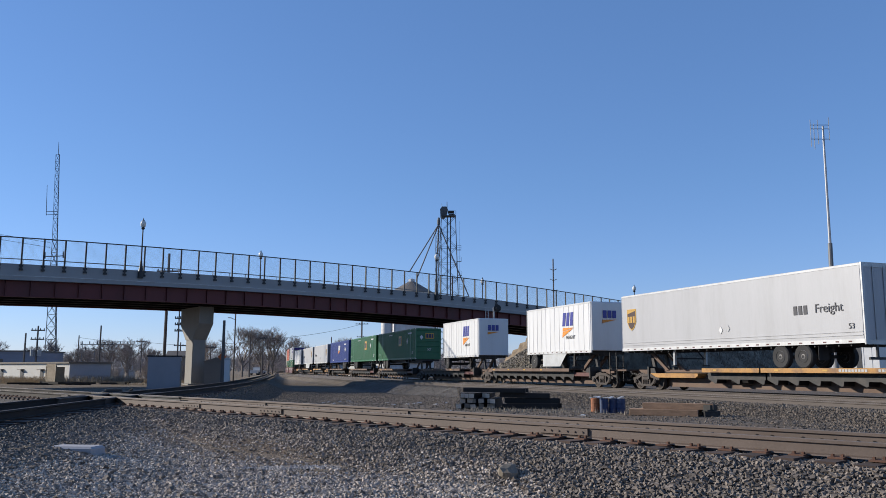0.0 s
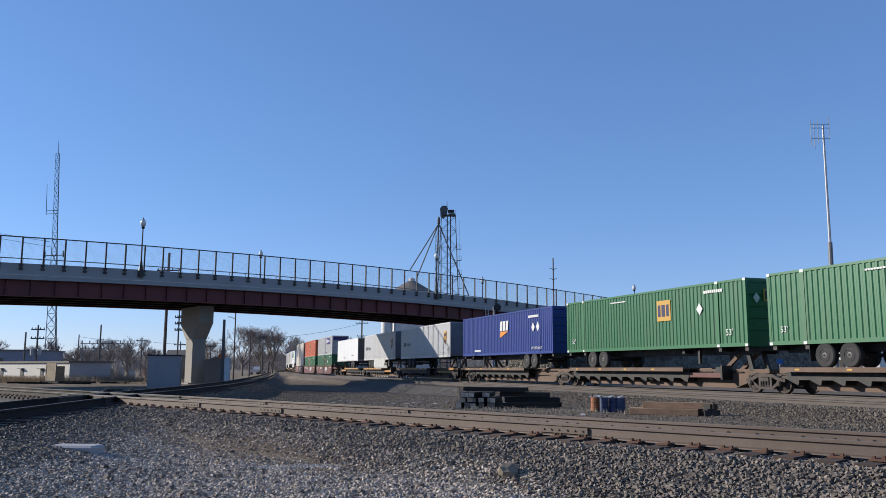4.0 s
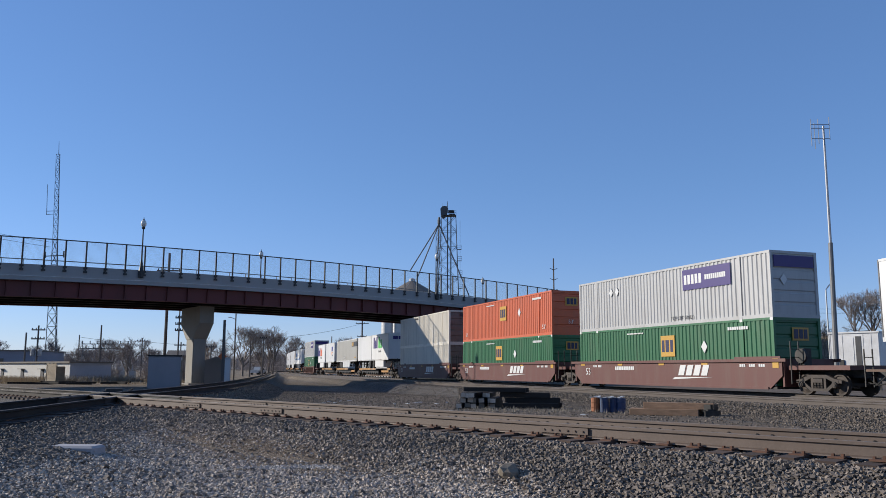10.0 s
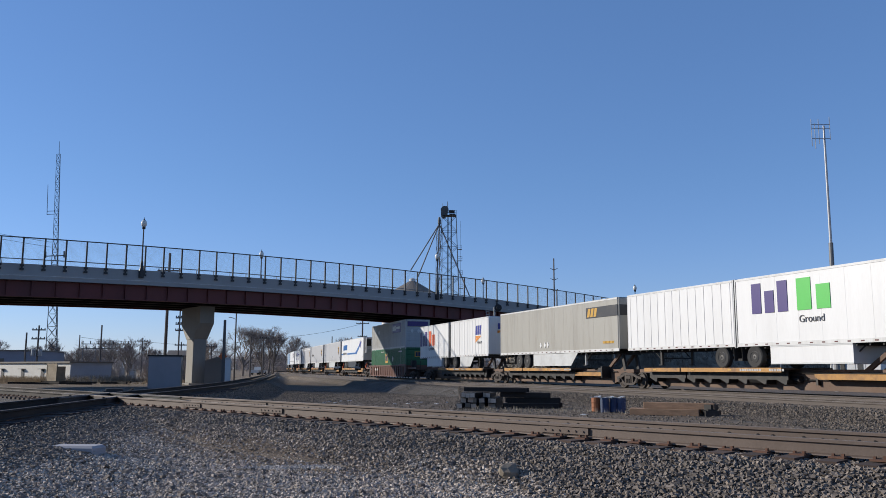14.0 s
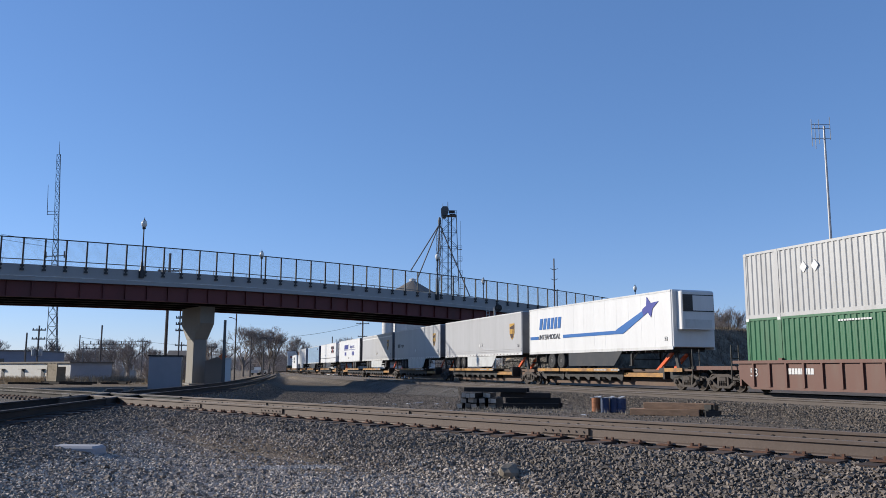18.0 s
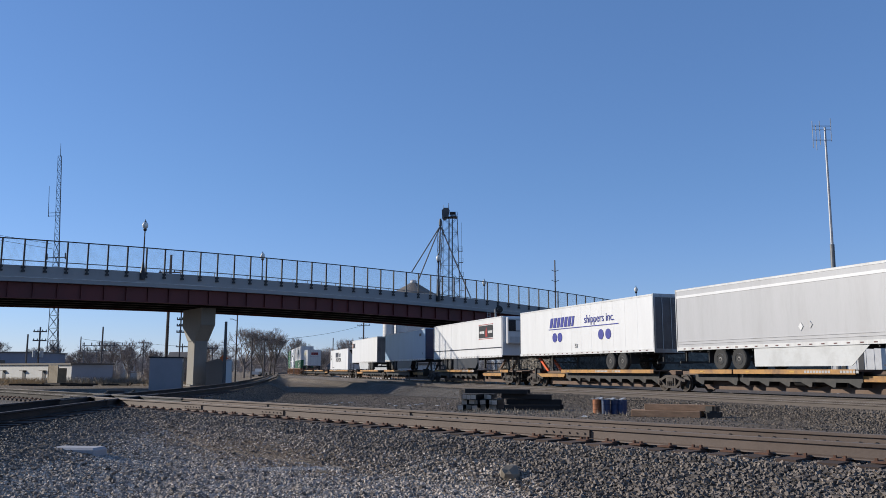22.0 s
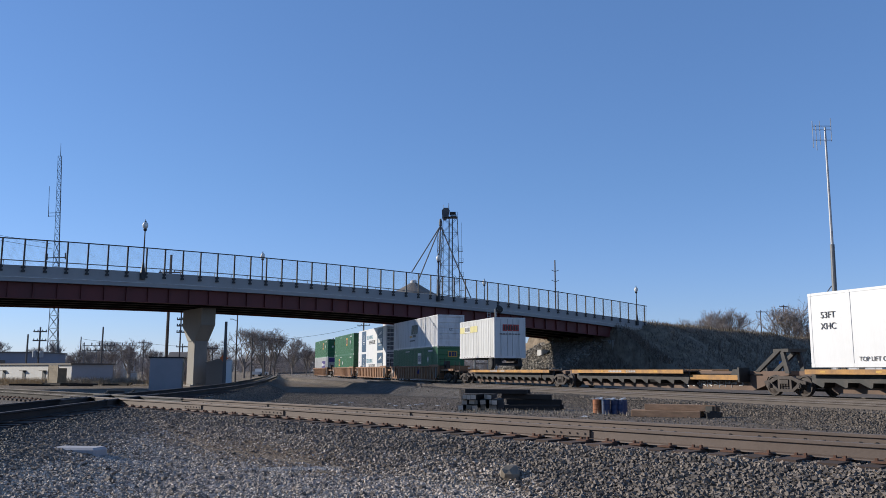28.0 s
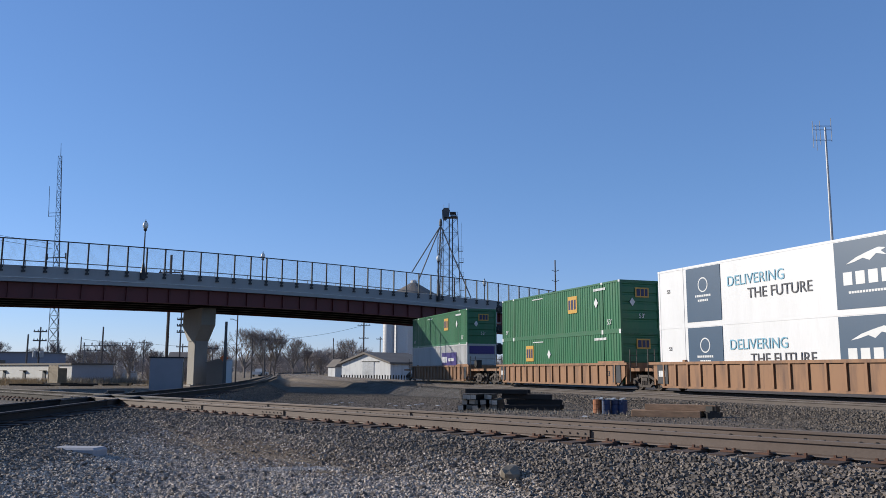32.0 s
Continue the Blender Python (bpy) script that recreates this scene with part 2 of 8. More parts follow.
class Geo:
    """Gathers vertices and faces for one mesh."""

    def __init__(self):
        self.v, self.f = [], []

    def add(self, verts, faces):
        k = len(self.v)
        self.v.extend(verts)
        self.f.extend([tuple(i + k for i in q) for q in faces])
        return self

    def box(self, x0, x1, y0, y1, z0, z1, m=None):
        vs = [(x, y, z) for x in (x0, x1) for y in (y0, y1) for z in (z0, z1)]
        if m:
            vs = [tuple(m @ Vector(q)) for q in vs]
        return self.add(vs, [(0, 1, 3, 2), (4, 6, 7, 5), (0, 4, 5, 1), (2, 3, 7, 6), (0, 2, 6, 4), (1, 5, 7, 3)])

    def bev(self, x0, x1, y0, y1, z0, z1, b):
        """A box with its upright edges cut off and its top edge rounded over."""
        ring = [(x0 + b, y0), (x1 - b, y0), (x1, y0 + b), (x1, y1 - b), (x1 - b, y1), (x0 + b, y1), (x0, y1 - b), (x0, y0 + b)]
        cx, cy = (x0 + x1) / 2, (y0 + y1) / 2
        top = [(cx + (x - cx) * (1 - 2 * b / (x1 - x0)), cy + (y - cy) * (1 - 2 * b / (y1 - y0))) for x, y in ring]
        vs = [(x, y, z0) for x, y in ring] + [(x, y, z1 - b) for x, y in ring] + [(x, y, z1) for x, y in top]
        fs = [(i, (i + 1) % 8, 8 + (i + 1) % 8, 8 + i) for i in range(8)] + [(8 + i, 8 + (i + 1) % 8, 16 + (i + 1) % 8, 16 + i) for i in range(8)]
        return self.add(vs, fs + [tuple(range(7, -1, -1)), tuple(range(16, 24))])

    def tube(self, a, b, r0, r1=None, n=8, caps=True):
        a, b = Vector(a), Vector(b)
        r1 = r0 if r1 is None else r1
        d = (b - a).normalized()
        u = d.orthogonal().normalized()
        w = d.cross(u)
        vs = []
        for p, r in ((a, r0), (b, r1)):
            vs += [tuple(p + r * (math.cos(2 * math.pi * i / n) * u + math.sin(2 * math.pi * i / n) * w)) for i in range(n)]
        fs = [(i, (i + 1) % n, n + (i + 1) % n, n + i) for i in range(n)]
        if caps:
            fs += [tuple(range(n - 1, -1, -1)), tuple(range(n, 2 * n))]
        return self.add(vs, fs)

    def lathe(self, prof, axis="z", n=16, at=(0, 0, 0)):
        """prof: (radius, along) pairs."""
        vs, fs = [], []
        for r, h in prof:
            for i in range(n):
                c, s = r * math.cos(2 * math.pi * i / n), r * math.sin(2 * math.pi * i / n)
                p = {"z": (c, s, h), "y": (c, h, s), "x": (h, c, s)}[axis]
                vs.append((p[0] + at[0], p[1] + at[1], p[2] + at[2]))
        for k in range(len(prof) - 1):
            fs += [(k * n + i, k * n + (i + 1) % n, (k + 1) * n + (i + 1) % n, (k + 1) * n + i) for i in range(n)]
        fs += [tuple(range(n - 1, -1, -1)), tuple(range((len(prof) - 1) * n, len(prof) * n))]
        return self.add(vs, fs)

    def prism(self, poly, axis, a, b):
        """A flat outline pushed along an axis from a to b. For y the outline is (x, z); for x it is (y, z); for z it is (x, y)."""
        n = len(poly)
        put = {"y": lambda p, h: (p[0], h, p[1]), "x": lambda p, h: (h, p[0], p[1]), "z": lambda p, h: (p[0], p[1], h)}[axis]
        vs = [put(p, a) for p in poly] + [put(p, b) for p in poly]
        return self.add(vs, [(i, (i + 1) % n, n + (i + 1) % n, n + i) for i in range(n)] + [tuple(range(n - 1, -1, -1)), tuple(range(n, 2 * n))])

    def mesh(self, name, mat, smooth=False):
        me = bpy.data.meshes.new(name)
        me.from_pydata(self.v, [], self.f)
        bm = bmesh.new()
        bm.from_mesh(me)
        bmesh.ops.recalc_face_normals(bm, faces=bm.faces)
        bm.to_mesh(me)
        bm.free()
        me.materials.append(mat)
        if smooth:
            me.polygons.foreach_set("use_smooth", [True] * len(me.polygons))
        return me


def thing(name, label, category, group="", kind="", at=None):
    ob = new(name)
    ob.empty_display_size = 0.2
    if at is not None:
        ob.matrix_basis = at
    return tagged(ob, label, category, group, kind)


def part(name, geo, mat, parent, label="", smooth=False, at=None):
    me = geo.mesh(name, mat, smooth) if isinstance(geo, Geo) else geo
    ob = new(name, me)
    ob.parent = parent
    if at is not None:
        ob.matrix_basis = at
    return tagged(ob, label)


def single(name, geo, mat, label, category, group="", kind="", smooth=False, at=None):
    ob = new(name, geo.mesh(name, mat, smooth) if isinstance(geo, Geo) else geo)
    if at is not None:
        ob.matrix_basis = at
    return tagged(ob, label, category, group, kind)


def big_mesh(name, verts, faces, mat, smooth=False):
    """A large mesh from arrays; all faces have the same number of corners."""
    me = bpy.data.meshes.new(name)
    nv, nf, k = len(verts), len(faces), faces.shape[1]
    me.vertices.add(nv)
    me.vertices.foreach_set("co", np.asarray(verts, np.float32).ravel())
    me.loops.add(nf * k)
    me.loops.foreach_set("vertex_index", np.asarray(faces, np.int32).ravel())
    me.polygons.add(nf)
    me.polygons.foreach_set("loop_start", np.arange(nf, dtype=np.int32) * k)
    me.polygons.foreach_set("loop_total", np.full(nf, k, np.int32))
    me.polygons.foreach_set("use_smooth", np.full(nf, smooth))
    me.update(calc_edges=True)
    me.materials.append(mat)
    return me


TEXTS = {}


def text_mesh(body, size, mat, shear=0.0, depth=0.006, bold=0.0):
    key = (body, size, mat.name, shear)
    if key not in TEXTS:
        cu = bpy.data.curves.new("lettering", "FONT")
        cu.body, cu.size, cu.shear, cu.extrude, cu.offset, cu.align_x = body, size, shear, depth, bold, "CENTER"
        ob = new("lettering", cu)
        me = bpy.data.meshes.new_from_object(ob.evaluated_get(bpy.context.evaluated_depsgraph_get()))
        bpy.data.objects.remove(ob)
        me.materials.clear()
        me.materials.append(mat)
        TEXTS[key] = me
    return TEXTS[key]


# ---- the line of the railway, and the train's travel along it ----
KNOTS = (-650, -450, -300, -200, -130, -70, -20, 40, 90, 95)
BEND = (0.00045, 0.00069, 0.00092, 0.00108, 0.00109, 0.00084, 0.00015, 0.00143, 0.0, 0.0)
S_AXIS = np.arange(-1000, 901, 1.0)
_k = np.interp(S_AXIS, KNOTS, BEND)
_th = np.concatenate([[0], np.cumsum((_k[1:] + _k[:-1]) / 2)])
_th += radians(-72.984) - _th[1000]
_x = np.concatenate([[0], np.cumsum((np.cos(_th[1:]) + np.cos(_th[:-1])) / 2)])
_y = np.concatenate([[0], np.cumsum((np.sin(_th[1:]) + np.sin(_th[:-1])) / 2)])
_x += -7.755 - _x[1000]
_y += 102.335 - _y[1000]


def line_at(s, lat=0.0):
    """Place and heading at s metres along the main line; lat: metres towards the near side."""
    x, y, h = np.interp(s, S_AXIS, _x), np.interp(s, S_AXIS, _y), np.interp(s, S_AXIS, _th)
    return x + math.sin(h) * lat, y - math.cos(h) * lat, h


def travel(t):
    return 17.218 * (t - 20) + 0.0472 * (t - 20) ** 2 / 2


def train_pose(mid, half, t):
    """Pose of a vehicle whose middle lies at mid in the train, resting on the line half metres before and behind."""
    s = mid + travel(t)
    x0, y0, _ = line_at(s - half)
    x1, y1, _ = line_at(s + half)
    return Matrix.Translation(((x0 + x1) / 2, (y0 + y1) / 2, 0)) @ Matrix.Rotation(math.atan2(y1 - y0, x1 - x0), 4, "Z")


MOVING = []  # (thing, middle in the train, half length)


def on_train(ob, mid, half):
    ob.matrix_basis = train_pose(mid, half, 0)
    MOVING.append((ob, mid, half))
    return ob


# ---- the ground ----
BR_A, BR_D = Vector((-36.05, 67.0, 0)), Vector((0.8012, 0.5983, 0)).normalized()
BR_N = Vector((BR_D.y, -BR_D.x, 0))  # towards the near side


def crest(u):
    """Height of the fence's top along the bridge."""
    return 11.818 + 0.02435 * u - 0.000572 * u * u


TA_P, TA_D = Vector((0.0, 15.65, 0)), Vector((0.701, -0.713, 0))  # the crossing track in front
TB = [(-8.1, 4.0), (-9.2, 15.9), (-10.2, 24.0), (-10.8, 33.0), (-11.6, 42.0), (-13.2, 54.0), (-16.6, 74.0), (-20.6, 96.0), (-25.0, 120.0), (-31.0, 150.0), (-44.0, 216.0), (-56.0, 276.0), (-64.0, 336.0), (-67.5, 396.0), (-68.0, 456.0)]
MAIN_S = np.arange(-560, 181, 4.0)
MAIN = [line_at(s)[:2] for s in MAIN_S]
MAIN2 = [line_at(s, 4.4)[:2] for s in MAIN_S]


def dist_line(X, Y, pts):
    best = np.full(X.shape, 1e9)
    for (ax, ay), (bx, by) in zip(pts[:-1], pts[1:]):
        dx, dy = bx - ax, by - ay
        k = np.clip(((X - ax) * dx + (Y - ay) * dy) / (dx * dx + dy * dy), 0, 1)
        best = np.minimum(best, np.hypot(X - ax - k * dx, Y - ay - k * dy))
    return best


def wob(X, Y, f, seed):
    r = np.random.RandomState(seed)
    z = np.zeros(X.shape)
    for i in range(7):
        a, p, q = r.uniform(0, 6.28), r.uniform(0, 6.28), f * r.uniform(0.6, 1.7)
        z += np.sin((X * math.cos(a) + Y * math.sin(a)) * q + p)
    return z / 7


def bank(d, top, half, slope):
    return top - np.clip(d - half, 0, None) * slope


def ground_z(X, Y):
    X, Y = np.asarray(X, float), np.asarray(Y, float)
    z = -0.55 - 0.22 * np.exp(-(((X + 4) / 9) ** 2 + ((Y - 66) / 22) ** 2)) + 0.07 * wob(X, Y, 0.35, 1) + 0.02 * wob(X, Y, 1.7, 2)
    z += np.clip((Y - 150) / 400, 0, 1) * 0.3
    dA = np.abs((X - TA_P.x) * TA_D.y - (Y - TA_P.y) * TA_D.x)
    beyond = -((X - TA_P.x) * TA_D.y - (Y - TA_P.y) * TA_D.x) > 0
    z = np.maximum(z, bank(dA, -0.055, 1.45, np.where(beyond, 0.15, 0.40)) + 0.015 * wob(X, Y, 4, 3))
    near = (np.abs(X) < 140) & (Y < 620)
    dB = np.where(near, dist_line(X, Y, TB), 99)
    east = (X > np.interp(Y, [p[1] for p in TB], [p[0] for p in TB])) & (Y > 28)
    z = np.maximum(z, bank(dB, -0.06, 1.35, np.where(east, 0.43, 0.15)))
    dM = np.where(near, np.minimum(dist_line(X, Y, MAIN), dist_line(X, Y, MAIN2)), 99)
    z = np.maximum(z, bank(dM, -0.19, 2.3, 0.40) + 0.02 * wob(X, Y, 3, 4))
    # embankment of the road beyond the bridge's end
    U = (X - BR_A.x) * BR_D.x + (Y - BR_A.y) * BR_D.y
    W = (X - BR_A.x) * BR_N.x + (Y - BR_A.y) * BR_N.y
    V = np.minimum(U, 80)
    top = 11.818 + 0.02435 * V - 0.000572 * V * V - 0.028 * np.clip(U - 80, 0, None) - 2.35
    side = np.maximum(W - 0.5 + 2.4 * np.clip((81 - U) / 3, 0, 1), -13.5 - W)
    hill = np.where(U > 45, top - np.clip(side, 0, None) * 0.62 - np.clip(73.5 - U, 0, None) * 0.52 - np.clip(73.5 - U, 0, 0.8) * 3.4, -5)
    hill = np.where(U > 420, -5, hill)
    return np.maximum(z, hill + 0.25 * wob(X, Y, 0.5, 5) * (U > 82))


def soil(X, Y):
    """How far bare soil shows through the stones, 0 to 1: a trodden strip in front of the crossing track, and patches."""
    X, Y = np.asarray(X, float), np.asarray(Y, float)
    dA = -((X - TA_P.x) * TA_D.y - (Y - TA_P.y) * TA_D.x)
    strip_ = np.exp(-(((dA + 2.75) / 0.85) ** 2)) * np.clip((0.5 - X) / 2.5, 0.2, 1)
    v = 1.05 * strip_ + 0.45 * wob(X, Y, 0.9, 11) + 0.3 * wob(X, Y, 2.6, 12) + 0.2 * wob(X, Y, 7.0, 13)
    beyond = np.clip((dA - 3.2) / 1.5, 0, 1) * np.clip(dist_to_main(X, Y) - 4.2, 0, 1)
    return np.clip(np.maximum(v, 0.8 * beyond + 0.25 * wob(X, Y, 1.3, 14)), 0, 1)


PALE = [(-2.4, 13.5, 1.0, 0.32), (-0.36, 12.9, 0.2, 0.3), (-0.1, 13.9, 0.2, 0.25), (-5.6, 13.5, 0.9, 0.4)]


def pale_dust(X, Y):
    """Patches of pale dust and fine grit, 0 to 1."""
    X, Y = np.asarray(X, float), np.asarray(Y, float)
    v = np.zeros(X.shape)
    for x, y, a, b in PALE:
        v = np.maximum(v, 1.15 - ((X - x) / a) ** 2 - ((Y - y) / b) ** 2)
    return np.clip(v + 0.35 * wob(X, Y, 5.0, 15), 0, 1)


def dry_land(X, Y):
    """Where dry grass and bare tan earth take over from the gravel, 0 to 1."""
    X, Y = np.asarray(X, float), np.asarray(Y, float)
    left = np.clip((dist_line(X, Y, TB) - 4.5) / 4, 0, 1) * np.clip((-14 - X) / 3, 0, 1) * np.clip((Y - 72) / 12, 0, 1)
    return np.clip(np.maximum(left, np.clip((Y - 70) / 60, 0, 1)), 0, 1)


def dist_to_main(X, Y):
    return dist_line(X, Y, MAIN2[100:])


def spaced(*runs):
    out = []
    for a, b, step in runs:
        out += list(np.arange(a, b, step))
    return np.array(out)


def ground_material():
    m = bpy.data.materials.new("gravel_and_dirt_ground")
    m.use_nodes = True
    n, l = m.node_tree.nodes, m.node_tree.links
    b = n["Principled BSDF"]
    b.inputs["Roughness"].default_value, b.inputs["Specular IOR Level"].default_value = 0.92, 0.25
    tc = n.new("ShaderNodeTexCoord")

    def noise_tex(scale, detail=6, rough=0.6):
        t = n.new("ShaderNodeTexNoise")
        t.inputs["Scale"].default_value, t.inputs["Detail"].default_value, t.inputs["Roughness"].default_value = scale, detail, rough
        l.new(tc.outputs["Object"], t.inputs[0])
        return t

    def span(src, a, c, lo=0.0, hi=1.0):
        r = n.new("ShaderNodeMapRange")
        for i, v in enumerate((a, c, lo, hi), 1):
            r.inputs[i].default_value = v
        l.new(src, r.inputs[0])
        return r.outputs[0]

    def mix(f, a, c):
        x = n.new("ShaderNodeMix")
        x.data_type = "RGBA"
        l.new(f, x.inputs[0])
        for i, v in ((6, a), (7, c)):
            if isinstance(v, tuple):
                x.inputs[i].default_value = (*(c * ALBEDO for c in v), 1)
            else:
                l.new(v, x.inputs[i])
        return x.outputs[2]

    vor = n.new("ShaderNodeTexVoronoi")
    vor.inputs["Scale"].default_value = 22
    l.new(tc.outputs["Object"], vor.inputs[0])
    sep = n.new("ShaderNodeSeparateColor")
    l.new(vor.outputs["Color"], sep.inputs[0])
    grey = mix(span(sep.outputs[0], 0, 1), (0.045, 0.040, 0.036), (0.15, 0.134, 0.118))
    dirt = mix(span(noise_tex(14).outputs[0], 0.35, 0.7), (0.10, 0.077, 0.058), (0.22, 0.172, 0.129))
    at = n.new("ShaderNodeAttribute")
    at.attribute_name = "soil"
    edge = n.new("ShaderNodeMath")
    edge.operation = "MULTIPLY_ADD"
    l.new(noise_tex(3.5, 7, 0.7).outputs[0], edge.inputs[0])
    edge.inputs[1].default_value = 0.9
    l.new(at.outputs["Fac"], edge.inputs[2])
    patch = span(edge.outputs[0], 0.62, 1.05)
    stone = mix(patch, grey, dirt)
    dust = n.new("ShaderNodeAttribute")
    dust.attribute_name = "pale_dust"
    speck = n.new("ShaderNodeMath")
    speck.operation = "MULTIPLY"
    l.new(dust.outputs["Fac"], speck.inputs[0])
    l.new(span(noise_tex(9, 6, 0.7).outputs[0], 0.3, 0.6), speck.inputs[1])
    stone = mix(speck.outputs[0], stone, (0.44, 0.42, 0.40))
    # dry grass takes over well away from the tracks
    dry = n.new("ShaderNodeAttribute")
    dry.attribute_name = "dry_land"
    far = dry.outputs["Fac"]
    grass = mix(span(noise_tex(0.9, 8).outputs[0], 0.35, 0.7), (0.14, 0.108, 0.075), (0.36, 0.28, 0.19))
    out = mix(far, stone, grass)
    l.new(out, b.inputs["Base Color"])
    bp = n.new("ShaderNodeBump")
    bp.inputs["Strength"].default_value, bp.inputs["Distance"].default_value = 0.55, 0.035
    l.new(vor.outputs["Distance"], bp.inputs["Height"])
    l.new(bp.outputs[0], b.inputs["Normal"])
    return m


M_GROUND = ground_material()
gx = np.concatenate([-np.geomspace(70, 3500, 26)[::-1], spaced((-69, -26, 1.0), (-26, -14, 0.4), (-14, 14, 0.16), (14, 30, 0.4), (30, 70, 1.0)), np.geomspace(70, 3500, 26)])
gy = np.concatenate([spaced((-60, 2, 3), (2, 20, 0.16), (20, 40, 0.3), (40, 70, 0.6), (70, 200, 1.3)), np.geomspace(200, 4200, 40)])
GX, GY = np.meshgrid(gx, gy)
GZ = ground_z(GX, GY)
_i = np.arange(len(gx) * len(gy)).reshape(len(gy), len(gx))
ground_mesh = big_mesh("ground", np.stack([GX, GY, GZ], -1).reshape(-1, 3), np.stack([_i[:-1, :-1], _i[:-1, 1:], _i[1:, 1:], _i[1:, :-1]], -1).reshape(-1, 4), M_GROUND, True)
ground_mesh.attributes.new("soil", "FLOAT", "POINT").data.foreach_set("value", soil(GX, GY).ravel().astype(np.float32))
ground_mesh.attributes.new("pale_dust", "FLOAT", "POINT").data.foreach_set("value", pale_dust(GX, GY).ravel().astype(np.float32))
ground_mesh.attributes.new("dry_land", "FLOAT", "POINT").data.foreach_set("value", dry_land(GX, GY).ravel().astype(np.float32))
single("ground", ground_mesh, None, "grey gravel and bare dirt beside the tracks, dry grass beyond", "ground", kind="structure")


def gz(x, y):
    return float(ground_z(np.array([x]), np.array([y]))[0])


# ---- tracks ----
RAIL_PROFILE = [(-0.075, -0.186), (0.075, -0.186), (0.072, -0.172), (0.012, -0.158), (0.010, -0.05), (0.037, -0.038), (0.037, -0.006), (0.03, 0), (-0.03, 0), (-0.037, -0.006), (-0.037, -0.038), (-0.010, -0.05), (-0.012, -0.158), (-0.072, -0.172)]


def offset_line(pts, d):
    out = []
    for i, p in enumerate(pts):
        a, b = Vector(pts[max(i - 1, 0)]), Vector(pts[min(i + 1, len(pts) - 1)])
        t = (b - a).normalized()
        out.append((p[0] + t.y * d, p[1] - t.x * d))
    return out


def sweep(pts, prof, z):
    g, n = Geo(), len(prof)
    for i, p in enumerate(pts):
        a, b = Vector(pts[max(i - 1, 0)]), Vector(pts[min(i + 1, len(pts) - 1)])
        t = (b - a).normalized()
        g.v += [(p[0] + t.y * o, p[1] - t.x * o, z + h) for o, h in prof]
    for i in range(len(pts) - 1):
        g.f += [(i * n + k, i * n + (k + 1) % n, (i + 1) * n + (k + 1) % n, (i + 1) * n + k) for k in range(n)]
    return g


def walk_line(pts, step, start=0.0):
    """Evenly spaced places along a line, with the heading."""
    out, carry = [], start
    for a, b in zip(pts[:-1], pts[1:]):
        a, b = Vector(a), Vector(b)
        ln, t = (b - a).length, (b - a).normalized()
        d = carry
        while d < ln:
            out.append((a.x + t.x * d, a.y + t.y * d, math.atan2(t.y, t.x)))
            d += step
        carry = d - ln
    return out


TIE = Geo().box(-0.115, 0.115, -1.27, 1.27, -0.17, 0.0).mesh("tie", M_TIE)


def track(name, pts, z, label, ties, tie_step=0.5, gauge=0.755, steel=None, head=None):
    tr = thing(name, label, "railway track", kind="structure")
    for d in (-gauge, gauge):
        line = offset_line(pts, d)
        part("rail", sweep(line, RAIL_PROFILE, z), steel or M_RAIL, tr)
        part("rail_head", sweep(line, [(-0.024, 0.0), (0.024, 0.0), (0.022, 0.003), (-0.022, 0.003)], z), head or M_RAILTOP, tr, "" if head else "worn bright running surface")
    for x, y, h in walk_line(ties, tie_step):
        part("tie", TIE, None, tr, at=pose(x, y, z - 0.195 + random.uniform(-0.012, 0.008), 0, 0, math.degrees(h) + random.uniform(-1.5, 1.5)))
    return tr


A_LINE = [tuple((TA_P + TA_D * s)[:2]) for s in (-90, -60, -40, -25, -14.3, 0, 10, 22)]
track_a = track("crossing_track", A_LINE[4:], 0.2, "rusty railway track on wooden ties and grey ballast", [tuple((TA_P + TA_D * s)[:2]) for s in (-34, 18)], tie_step=0.45, head=M_RUSTHEAD)
for d in (-0.755, 0.755):
    part("rail", sweep(offset_line(A_LINE[:5], d), RAIL_PROFILE, 0.2), M_RAILSHADE, track_a, "rail beyond the crossing with its shaded side painted dark")
    part("rail_head", sweep(offset_line(A_LINE[:5], d), [(-0.024, 0.0), (0.024, 0.0), (0.022, 0.003), (-0.022, 0.003)], 0.2), M_RUSTHEAD, track_a)
track_b = track("side_track", TB, 0.2, "railway track that crosses another at a diamond", TB[:5], steel=M_RAILSHADE, head=M_RUSTHEAD)
track("near_main_track", MAIN2, 0.0, "main line track nearer to the camera, unused", [line_at(s, 4.4)[:2] for s in (52, 65, 80, 95)], steel=M_RAILMAIN)
track("far_main_track", MAIN, 0.0, "main line track that carries the train", [line_at(s)[:2] for s in (52, 65, 80, 95)], steel=M_RAILMAIN)
